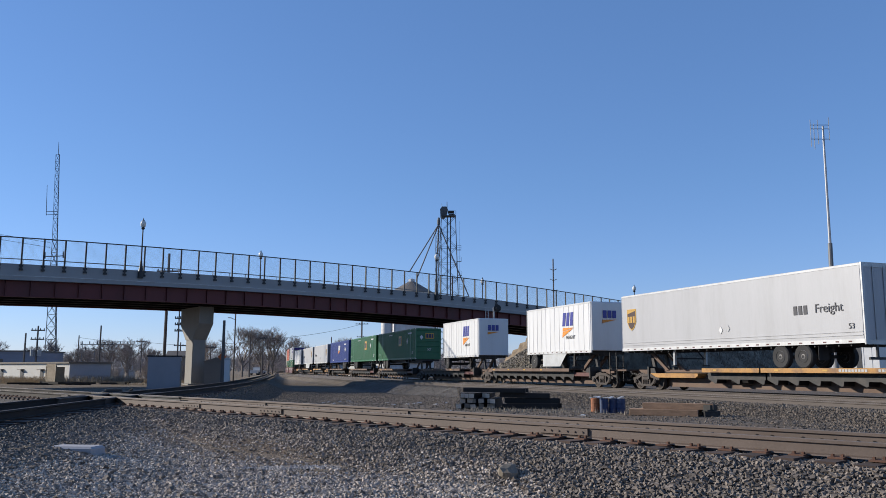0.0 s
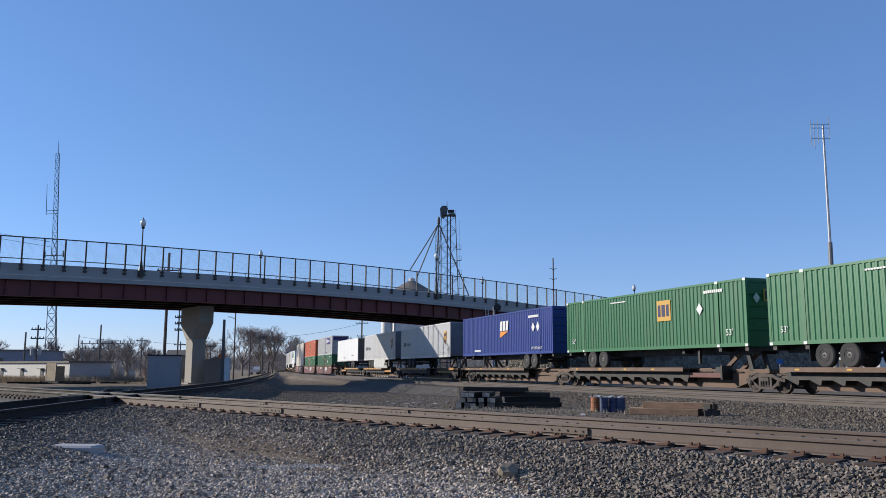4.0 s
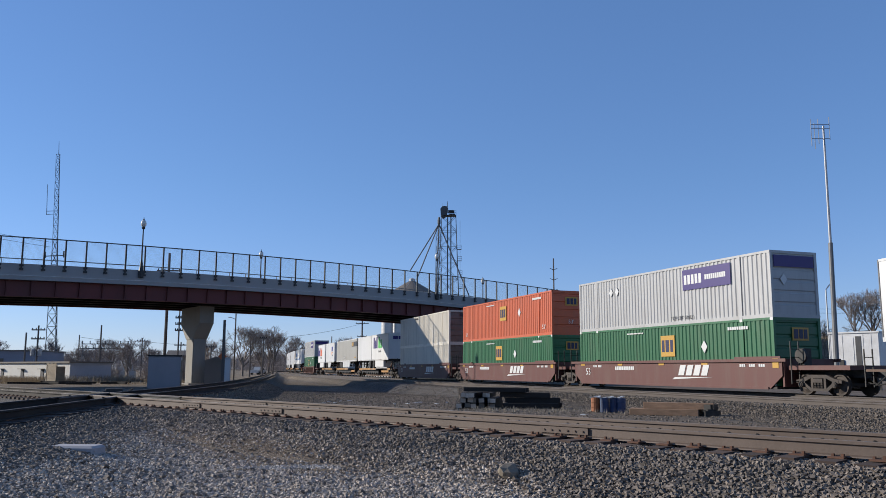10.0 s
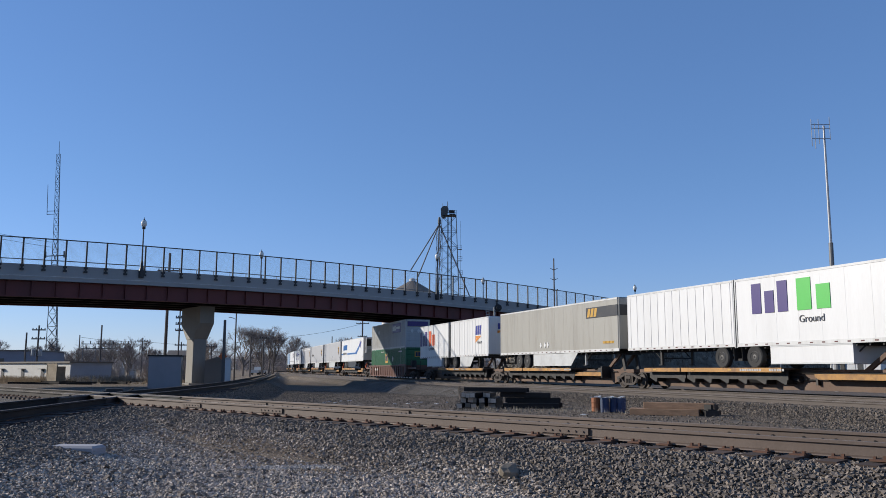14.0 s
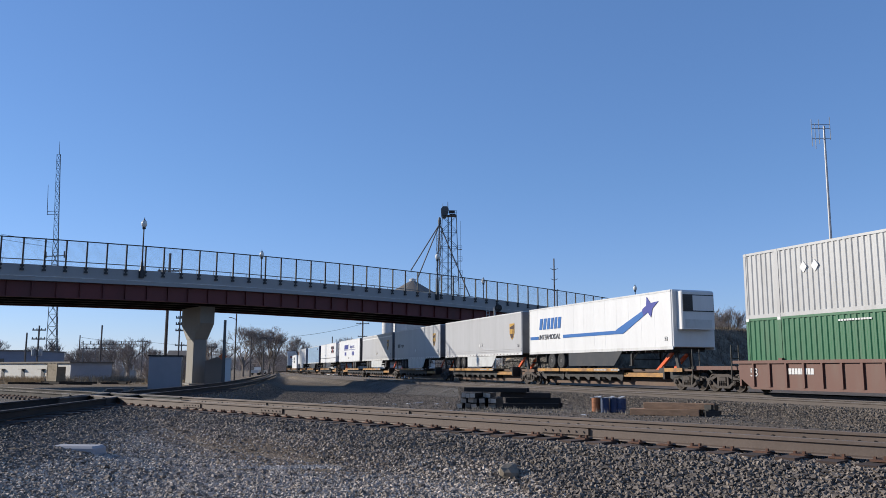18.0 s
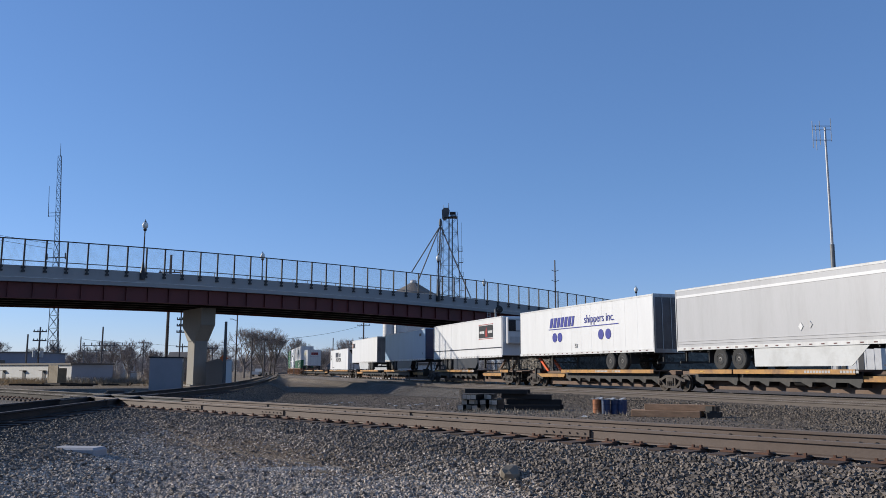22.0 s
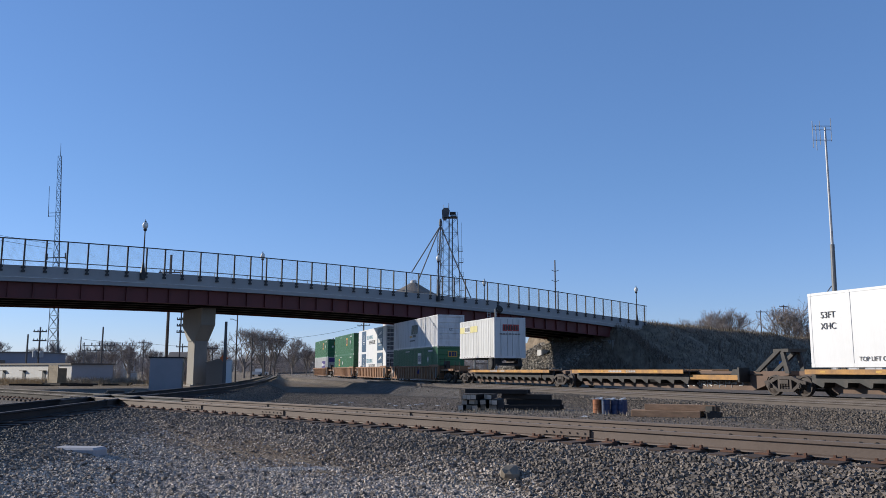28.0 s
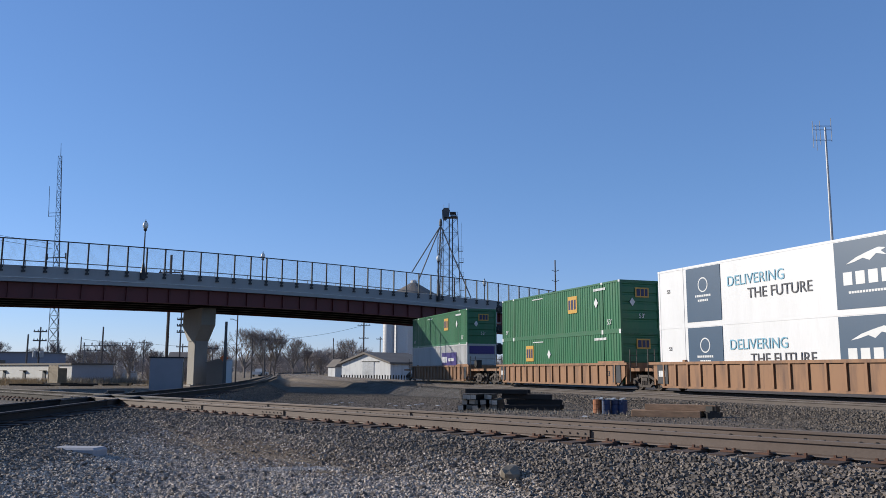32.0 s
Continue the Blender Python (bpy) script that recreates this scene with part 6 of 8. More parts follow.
for u, c in wells:
    letters(u, c + 2.8, 1.0, [0.52] * 4, 0.5, M_WTEXT, 0.06, 0.4, y=-1.44)
    bars(u, c - 4.1, 1.0, 11, 0.14, 0.19, M_WTEXT, y=-1.435)
    words(u, "53", c - 7.0, 0.72, 0.55, M_WTEXT, y=-1.435)
    for x in (-7.6, 0.2, 3.6, -3.6):
        mark(u, c + x, 1.32, 0.45, 0.16, M_GOLD, y=-1.435, name="yellow_mark")
    for x in (-6.4, -5.9, 6.6, 6.0, 7.2):
        bars(u, c + x, 1.15, 3, 0.1, 0.12, M_WTEXT, y=-1.435)
    part("logo_wedge", Geo().prism([(c + 1.1, 0.55), (c + 4.2, 0.68), (c + 1.3, 0.66)], "y", -1.436, -1.40), M_WTEXT, u)
    mark(u, c + 8.2, 1.3, 0.35, 0.4, M_GOLD, y=-1.435, name="yellow_mark")
spine_unit(181.6, 161.7, [180.1, 161.7], SKY, front_end=True, hitch_at=[(178.5, 1, M_SILL)])
spine_unit(161.7, 143.9, [143.9], SKY, hitch_at=[(160.2, 1, M_SILL)])
spine_unit(143.9, 123.5, [126.6], SKY, rear_end=True, hitch_at=[(141.7, 1, M_SILL)], decks=[(-3.0, 8.0)])
w17 = well_unit(123.4, 99.4, 119.49, [121.5, 101.3], M_BROWN, "brown ribbed well car with white lettering", True, True, True, lift_to=1.43)
words(w17[0], "53", w17[1] - 7.6, 0.75, 0.5, M_WTEXT, y=-1.44)
bars(w17[0], w17[1] - 5.6, 0.85, 8, 0.14, 0.24, M_WTEXT, y=-1.435)
spine_unit(99.6, 81.2, [98.7, 81.2], SKY, front_end=True, hitch_at=[(97.0, 1, RH)])
spine_unit(81.2, 63.7, [63.7], SKY, hitch_at=[(79.6, 1, RH)])
spine_unit(63.7, 46.15, [46.15], SKY, hitch_at=[(61.9, 1, RH)])
spine_unit(46.15, 28.4, [28.4], SKY, hitch_at=[(44.5, 1, RH)])
spine_unit(28.4, 10.5, [13.05], SKY, rear_end=True, hitch_at=[(12.6, -1, RH)], decks=[(-2.0, 8.0)])
spine_unit(10.2, -9.4, [8.8, -9.4], SKY, front_end=True, hitch_at=[(7.1, 1, M_SILL)])
spine_unit(-9.4, -29.1, [-29.1], SKY, hitch_at=[(-11.8, 1, M_SILL)])
spine_unit(-29.1, -48.1, [-45.65], SKY, rear_end=True, hitch_at=[(-46.1, -1, M_SILL)], decks=[(-2.4, 2.6), (2.7, 8.4)])
spine_unit(-48.3, -68.5, [-49.9, -68.5], SKY, front_end=True, decks=[(-8.6, 8.2)])
empty = spine_unit(-68.5, -88.0, [-88.0], SKY, hitch_at=[(-69.2, 1, M_DARK)], decks=[(-7.6, 3.4)])
g, qq = Geo(), random.Random(8)
for k in range(10):
    x, z0, z1 = 2.3 + k * 0.44, qq.uniform(0.24, 0.32), qq.uniform(0.56, 0.66)
    pts = [(x, z0), (x + 0.06, z1), (x + 0.32, z1 - qq.uniform(0, 0.08)), (x + 0.34, (z0 + z1) / 2), (x + 0.08, (z0 + z1) / 2 + qq.uniform(-0.06, 0.06)), (x + 0.36, z0 + qq.uniform(0, 0.05))]
    for a, b in list(zip(pts[:-1], pts[1:]))[qq.randrange(2):5 - qq.randrange(2)]:
        g.tube((a[0], -0.503, a[1]), (b[0], -0.503, b[1]), 0.028, None, 5)
part("spray_paint", g, M_SPRAY, empty, "white sprayed scrawl")
spine_unit(-88.0, -106.9, [-105.1], SKY, rear_end=True, decks=[(-5.5, 8.6)])
wells = []
RUSTY = "rusty orange ribbed well car"
wells.append(well_unit(-107.3, -129.6, -111.65, [-109.3, -129.6], M_RUSTCAR, RUSTY, True, front_end=True))
wells.append(well_unit(-129.6, -149.33, -131.38, [-149.33], M_RUSTCAR, RUSTY, True))
wells.append(well_unit(-149.33, -170.9, -151.13, [-169.2], M_RUSTCAR, RUSTY, True, rear_end=True))
wells.append(well_unit(-171.0, -194.5, -174.63, [-172.7, -192.8], M_RUSTCAR, RUSTY + " at the tail of the train", True, True, True))
for u, c in wells:
    mark(u, c - 7.75, 0.95, 0.85, 1.1, M_DARKSKIRT, y=-1.46, name="dark_panel")
    bars(u, c - 8.05, 0.75, 3, 0.16, 0.3, M_WTEXT, y=-1.468)
    words(u, "53", c + 6.8, 0.75, 0.42, M_TEXT, y=-1.436)
    mark(u, c + 7.75, 0.95, 0.8, 1.1, M_DARKSKIRT, y=-1.46, name="dark_panel")
g, qq = Geo(), random.Random(3)
for i in range(9):
    x = wells[0][1] + 1.85 + i * 0.08
    g.tube((x, -1.462, qq.uniform(0.7, 0.85)), (x + qq.uniform(0.0, 0.25), -1.462, qq.uniform(0.95, 1.2)), 0.018, None, 5)
part("spray_paint", g, M_PURPLE, wells[0][0], "purple sprayed scrawl")
# ---- stones ----
CUBE = np.array([(x, y, z) for x in (-1, 1) for y in (-1, 1) for z in (-1, 1)], float)
CUBE_F = np.array([(0, 1, 3), (0, 3, 2), (4, 6, 7), (4, 7, 5), (0, 4, 5), (0, 5, 1), (2, 3, 7), (2, 7, 6), (0, 2, 6), (0, 6, 4), (1, 5, 7), (1, 7, 3)])


def stones(name, X, Y, size, seed, mat, label, lift=0.2):
    """Broken stones lying on the ground, blocky and turned every way, all in one mesh."""
    r = np.random.RandomState(seed)
    n = len(X)
    v = CUBE[None] * r.uniform(0.5, 1.0, (n, 1, 3)) + r.uniform(-0.38, 0.38, (n, 8, 3))
    q = r.normal(0, 1, (n, 4))
    q /= np.linalg.norm(q, axis=1)[:, None]
    w, u = q[:, None, :1], q[:, None, 1:]
    c = np.cross(u, v)
    v = v + 2 * (w * c + np.cross(u, c))
    v *= 0.68 * size[:, None, None]
    v[..., 2] *= 0.85
    Z = ground_z(X, Y) + size * (lift + r.uniform(-0.3, 0.35, n))
    verts = (v + np.stack([X, Y, Z], -1)[:, None]).reshape(-1, 3)
    faces = (CUBE_F[None] + (np.arange(n) * 8)[:, None, None]).reshape(-1, 3)
    return single(name, big_mesh(name, verts, faces, mat), None, label, "gravel", kind="stuff")


def packed(cell, x0, x1, y0, y1, seed, keep):
    """Places of stones that lie close together, about one in every cell."""
    r = np.random.RandomState(seed)
    X, Y = [c.ravel() for c in np.meshgrid(np.arange(x0, x1, cell), np.arange(y0, y1, cell))]
    X, Y = X + r.uniform(-0.5, 0.5, len(X)) * cell, Y + r.uniform(-0.5, 0.5, len(X)) * cell
    k = np.abs(X) < 0.56 * Y + 0.6
    X, Y = X[k], Y[k]
    k = keep(X, Y, r.uniform(0, 1, len(X)))
    return X[k], Y[k]


def scatter(n, x0, x1, y0, y1, seed, keep):
    r = np.random.RandomState(seed)
    X, Y = r.uniform(x0, x1, n), r.uniform(y0, y1, n)
    k = keep(X, Y, r.uniform(0, 1, n))
    return X[k], Y[k]


def a_side(X, Y):
    """Metres beyond the crossing track's middle line, seen from the near side."""
    return -((X - TA_P.x) * TA_D.y - (Y - TA_P.y) * TA_D.x)


def on_rail(X, Y):
    d = np.abs(a_side(X, Y))
    return np.abs(d - 0.755) < 0.09


def b_rail(X, Y):
    return np.abs(dist_line(X, Y, TB[:6]) - 0.755) < 0.09


def trodden(X, Y):
    """Positive where the ground in front of the track is trodden dirt and fine gravel, negative on the ballast shoulders."""
    a = -2.15 - a_side(X, Y) + 0.55 * wob(X, Y, 1.3, 16) + 0.3 * wob(X, Y, 4.0, 20)
    b = dist_line(X, Y, TB[:5]) - 2.9 + 0.5 * wob(X, Y, 1.2, 17)
    right = np.clip((X - 0.2) / 2.5, 0, 1.6) * 1.6
    return np.minimum(a - right, b)


def keep_ballast(X, Y, q):
    d = a_side(X, Y)
    return (d < 1.6) & ~on_rail(X, Y) & ~b_rail(X, Y) & ~on_tie(X, Y) & (trodden(X, Y) < (q - 0.5) * 0.8) & (q < np.where(Y < 15, 1.1, (15 / Y) ** 0.9))


def keep_fine(X, Y, q):
    t = trodden(X, Y)
    return (a_side(X, Y) < -1.6) & ~b_rail(X, Y) & (t > -0.35) & (q < 1.0 - 0.75 * soil(X, Y) - 0.95 * pale_dust(X, Y))


def on_tie(X, Y):
    """True on the bare tops of the ties outside the rails."""
    d = np.abs(a_side(X, Y))
    s = (X - TA_P.x) * TA_D.x + (Y - TA_P.y) * TA_D.y
    return (d > 0.8) & (d < 1.25) & (np.abs((s + 34.225) % 0.45 - 0.225) < 0.12)


r = np.random.RandomState(5)
X, Y = packed(0.041, -17, 9, 8.2, 27, 21, keep_ballast)
sz = r.uniform(0.022, 0.040, len(X)) * np.where(Y < 15, 1.0, (Y / 15) ** 0.45)
# first term paints the shaded band along the side track; the others are oily ground
oily = (dist_line(X, Y, TB[:5]) < 1.9 + r.normal(0, 0.35, len(X))) | (np.hypot(X + 10.3, Y - 26.1) < 2.6 + r.normal(0, 0.5, len(X))) | ((a_side(X, Y) > -1.1) & (X < -9.5))
stones("gravel", X[~oily], Y[~oily], sz[~oily], 3, M_STONE, "loose grey ballast stones in front of the tracks", 0.35)
stones("oily_gravel", X[oily], Y[oily], sz[oily], 13, M_DARKSTONE, "ballast stones round the track crossing, dark with oil and painted shade", 0.35)
X, Y = packed(0.036, -12, 5, 8.2, 22, 26, keep_fine)
stones("fine_gravel", X, Y, r.uniform(0.014, 0.034, len(X)), 8, M_GRIT, "fine grey gravel trodden into the ground", 0.15)


X, Y = packed(0.105, -12, 5, 8.2, 22, 28, lambda X, Y, q: (trodden(X, Y) > -0.2) & ~b_rail(X, Y) & (q < 0.2 - 0.1 * soil(X, Y) - pale_dust(X, Y)))
stones("gravel", X, Y, r.uniform(0.024, 0.052, len(X)), 15, M_STONE, "loose larger stones on the trodden ground", 0.45)


def keep_dirt(X, Y, q):
    return (np.abs(X) < 0.60 * Y + 0.8) & (a_side(X, Y) < -1.5) & (q < 0.25 + 1.1 * soil(X, Y) - pale_dust(X, Y)) & (trodden(X, Y) > -0.3)


X, Y = packed(0.028, -11, 4, 8.2, 20, 24, keep_dirt)
stones("dirt_crumbs", X, Y, r.uniform(0.006, 0.016, len(X)), 9, M_DIRTSTONE, "brown crumbs of earth and small stones on trodden ground")
X, Y = packed(0.03, -7, 1, 12, 16, 27, lambda X, Y, q: q < 1.1 * pale_dust(X, Y) - 0.1)
stones("pale_grit", X, Y, r.uniform(0.012, 0.026, len(X)), 14, M_PALEGRIT, "pale crushed grit spilled on the ground", 0.3)
X, Y = scatter(900, -8, 1, 9, 20, 25, lambda X, Y, q: (np.abs(X) < 0.6 * Y) & (q < 0.9 * soil(X, Y)) & (a_side(X, Y) < -1.8))
g = Geo()
for x, y, a, ln in zip(X, Y, r.uniform(0, 6.28, len(X)), r.uniform(0.08, 0.32, len(X))):
    z = float(ground_z(np.array([x]), np.array([y]))[0]) + 0.02
    g.tube((x, y, z), (x + math.cos(a) * ln, y + math.sin(a) * ln, z + 0.015), 0.005, 0.003, 3, False)
single("dry_twigs", g, M_DRYGRASS, "dry stalks and twigs strewn on the ground", "twigs", kind="stuff")


def keep_main(X, Y, q):
    d = dist_line(X, Y, MAIN2[120:])
    return (np.abs(X) < 0.60 * Y) & (d < 4.3 + 0.8 * wob(X, Y, 0.8, 21)) & (np.abs(d - 0.755) > 0.09) & (a_side(X, Y) > 2.0) & (q < np.clip((5.2 - d) / 1.2, 0.25, 1))


X, Y = packed(0.06, 1, 25, 14, 56, 22, keep_main)
stones("ballast", X, Y, r.uniform(0.026, 0.052, len(X)), 4, M_MAINSTONE, "grey ballast slope along the main line")


def keep_mid(X, Y, q):
    return (a_side(X, Y) > 1.5) & (np.abs(X) < 0.58 * Y) & (q < 0.24 + 0.75 * np.clip((6.5 - dist_line(X, Y, TB)) / 2.5, 0, 1))


X, Y = packed(0.10, -22, 14, 16, 66, 23, keep_mid)
stones("gravel", X, Y, r.uniform(0.014, 0.046, len(X)), 6, M_MAINSTONE, "scattered grey gravel between the tracks")
# coarse stone slope below the bridge's end
uu, ww = r.uniform(50, 73, 14000), r.uniform(-14, 4.0, 14000)
ww = np.where(uu > 63, np.minimum(ww, -1.0 - r.uniform(0, 12, 14000)), ww)
P0 = np.array([BR_A.x, BR_A.y]) + uu[:, None] * np.array([BR_D.x, BR_D.y]) + ww[:, None] * np.array([BR_N.x, BR_N.y])
M_RIPRAP = material("pale_broken_stone", (0.27, 0.245, 0.21), 0.9, var=0.25, island=0.4, scale=3, grain=20)
stones("riprap", P0[:, 0], P0[:, 1], r.uniform(0.10, 0.26, 14000), 7, M_RIPRAP, "broken pale stone on the slope below the bridge end")

# ---- blades, brush and trees ----


def spikes(name, X, Y, height, seed, mat, label, lean=0.35, width=0.02, category="grass"):
    r = np.random.RandomState(seed)
    n = len(X)
    Z = ground_z(X, Y) - 0.02
    a = r.uniform(0, 6.28, n)
    tip = np.stack([X + np.cos(a) * lean * height * r.uniform(0, 1, n), Y + np.sin(a) * lean * height * r.uniform(0, 1, n), Z + height], -1)
    verts = []
    for k in range(3):
        t = a + k * 2.094
        verts.append(np.stack([X + np.cos(t) * width, Y + np.sin(t) * width, Z], -1))
    verts = np.stack(verts + [tip], 1).reshape(-1, 3)
    f = np.array([(0, 1, 3), (1, 2, 3), (2, 0, 3)])
    return single(name, big_mesh(name, verts, (f[None] + (np.arange(n) * 4)[:, None, None]).reshape(-1, 3), mat), None, label, category, kind="stuff")


def bridge_xy(u, w):
    return BR_A.x + u * BR_D.x + w * BR_N.x, BR_A.y + u * BR_D.y + w * BR_N.y


u, w = r.uniform(75, 200, 46000), r.uniform(-2, 15, 46000)
X, Y = bridge_xy(u, w)
k = wob(X, Y, 0.7, 18) + 0.6 * wob(X, Y, 2.2, 19) > r.uniform(-0.9, 0.5, len(X))
X, Y = X[k], Y[k]
spikes("dead_brush", X, Y, r.uniform(0.1, 0.75, len(X)) ** 1.3, 31, M_BRUSH, "grey-brown dead brush on the road embankment", 0.9, 0.045, "brush")
u, w = r.uniform(62, 76, 4000), r.uniform(-1.2, 8, 4000)
X, Y = bridge_xy(u, w)
spikes("dead_brush", X, Y, r.uniform(0.25, 0.8, len(X)), 39, M_BRUSH, "dark dead brush on the slope beside the bridge end", 0.9, 0.045, "brush")
u, w = r.uniform(80, 230, 5000), r.uniform(-3, 1.2, 5000)
X, Y = bridge_xy(u, w)
spikes("dry_grass", X, Y, r.uniform(0.2, 0.55, len(X)), 32, M_DRYGRASS, "pale dry grass along the top of the embankment", 0.6, 0.04)
u, w = r.uniform(46, 62, 2200), r.uniform(-10, 5, 2200)
X, Y = bridge_xy(u, w)
spikes("dry_grass", X, Y, r.uniform(0.3, 0.9, len(X)), 33, M_DRYGRASS, "tall dry grass beside the stone slope", 0.5, 0.03)
X, Y = scatter(26000, -75, -19, 82, 114, 34, lambda X, Y, q: (dist_line(X, Y, TB) > 5) & (q < np.clip(wob(X, Y, 0.25, 8) * 0.9 + 0.45, 0.05, 1)))
spikes("dry_grass", X, Y, r.uniform(0.10, 0.42, len(X)), 35, M_DRYGRASS, "dry tan grass beyond the side track", 1.6, 0.035)
u, w = r.uniform(-11, 12, 3000), r.uniform(-6.5, -2.6, 3000)
X, Y = -49.25 + 0.788 * u + 0.616 * w, 101.3 - 0.616 * u + 0.788 * w
spikes("dry_weeds", X, Y, r.uniform(0.25, 0.85, len(X)), 38, M_DRYGRASS, "tall dry weeds in front of the low white building", 0.7, 0.03)
u, w = r.uniform(12.6, 16.5, 2600), r.uniform(-6.0, 4.0, 2600)
X, Y = -49.25 + 0.788 * u + 0.616 * w, 101.3 - 0.616 * u + 0.788 * w
spikes("dry_weeds", X, Y, r.uniform(0.2, 1.0, len(X)), 40, M_BRUSHPALE, "tall dry weeds beside the end of the low building", 0.7, 0.025)
X, Y = scatter(1600, 0.5, 6.5, 28, 33, 36, lambda X, Y, q: np.abs(Y - (31.8 - 0.35 * (X - 2))) < 0.9)
spikes("dry_weeds", X, Y, r.uniform(0.05, 0.22, len(X)), 37, M_BRUSHPALE, "dry weeds in front of the timber stack", 0.9, 0.012)


def tree_meshes(seed, height, spread, levels=6):
    """A bare tree: forked limbs that end in sprays of hair-thin twigs."""
    rr = random.Random(seed)
    wood, tips = Geo(), []

    def grow(p, d, ln, rad, level):
        q = p + d * ln
        wood.tube(p, q, max(rad, 0.009), max(rad * 0.68, 0.007), 5 if level < 2 else 3, False)
        if level >= 3:
            tips.append((p, d, ln))
        if level >= levels:
            return
        for k in range(rr.choice((2, 3, 3)) if level else 6):
            turn = Vector((rr.gauss(0, 1), rr.gauss(0, 1), rr.gauss(0.15, 0.5))).normalized()
            nd = (d * 0.8 + turn * spread * rr.uniform(0.5, 1.1) + Vector((0, 0, 0.14))).normalized()
            grow(p + d * ln * rr.uniform(0.5, 1.0), nd, ln * rr.uniform(0.62, 0.84), rad * 0.56, level + 1)
    grow(Vector((0, 0, -0.3)), Vector((rr.uniform(-0.05, 0.05), rr.uniform(-0.05, 0.05), 1)), height * 0.24, height * 0.016, 0)
    r = np.random.RandomState(seed)
    per = 6
    P = np.repeat(np.array([tuple(p) for p, d, ln in tips]), per, 0)
    D = np.repeat(np.array([tuple(d) for p, d, ln in tips]), per, 0)
    L = np.repeat(np.array([ln for p, d, ln in tips]), per)
    n = len(L)
    start = P + D * (L * r.uniform(0.1, 1.0, n))[:, None]
    way = D * 0.7 + r.normal(0, 0.5, (n, 3)) + np.array([0, 0, 0.15])
    way /= np.linalg.norm(way, axis=1)[:, None]
    end = start + way * (L * r.uniform(0.35, 0.9, n))[:, None]
    side = np.cross(way, r.normal(0, 1, (n, 3)))
    side *= (0.0065 / np.linalg.norm(side, axis=1))[:, None]
    verts = np.stack([start - side, start + side, end], 1).reshape(-1, 3)
    k = 7.8 / verts[:, 2].max()
    verts *= (k * 0.95, k * 0.95, k)
    wood.v = [(x * k * 0.95, y * k * 0.95, z * k) for x, y, z in wood.v]
    return wood.mesh("limbs", M_BARK), big_mesh("twigs", verts, np.arange(3 * n).reshape(-1, 3), M_TWIG)


TREES = [tree_meshes(60 + k, 10.0, s) for k, s in enumerate((0.55, 0.66, 0.48, 0.74))]


def tree(x, y, h, kind, turn, z=None, label="bare winter tree with fine grey-brown twigs"):
    t = thing("bare_tree", label, "tree", "bare trees", at=Matrix.Translation((x, y, gz(x, y) if z is None else z)) @ Matrix.Rotation(turn, 4, "Z") @ Matrix.Scale(h / 7.8, 4))
    part("trunk", TREES[kind][0], None, t)
    part("crown", TREES[kind][1], None, t, "fine bare twigs")
    return t


rt = random.Random(9)
for x, y, h in ((-41, 170, 11), (-36.5, 178, 10.5), (-39, 186, 11), (-38, 174, 9.5), (-57, 200, 9.5), (-52, 196, 8), (-61, 205, 9), (-115, 215, 9.5), (-109, 222, 8), (-103, 218, 7.5), (-96, 225, 8.5), (-46, 121, 6.5), (-44, 116, 4.8), (-49.5, 124, 5.2), (-66, 150, 7), (-62, 155, 7.5), (-80, 170, 8)):
    tree(x, y, h, rt.randrange(4), rt.uniform(0, 6.28))
for k in range(12):
    tree(rt.choice((-47, -41, -37, -29)) + rt.gauss(0, 1.6), 262 + rt.uniform(-12, 40), rt.uniform(8.5, 12.5), rt.randrange(4), rt.uniform(0, 6.28))
for k in range(14):
    tree(rt.uniform(-86, -54), 400 + rt.uniform(-30, 60), rt.uniform(7, 13), rt.randrange(4), rt.uniform(0, 6.28))
for k in range(10):
    tree(-128 + 52 * k / 9 + rt.uniform(-2, 2), 260 + rt.uniform(-10, 20), rt.uniform(7, 9.5), rt.randrange(4), rt.uniform(0, 6.28))
for x, y, h, k in ((61, 207, 15, 2), (66, 205, 17.5, 0), (69.5, 208, 18.5, 1), (73, 206, 18, 3), (79.5, 195, 18, 3), (84, 198, 20, 1), (74, 148, 9.5, 0), (78, 150, 11, 3), (82, 152, 10.5, 1), (92, 200, 14, 2)):
    tree(x, y, h, k, x * 1.7)


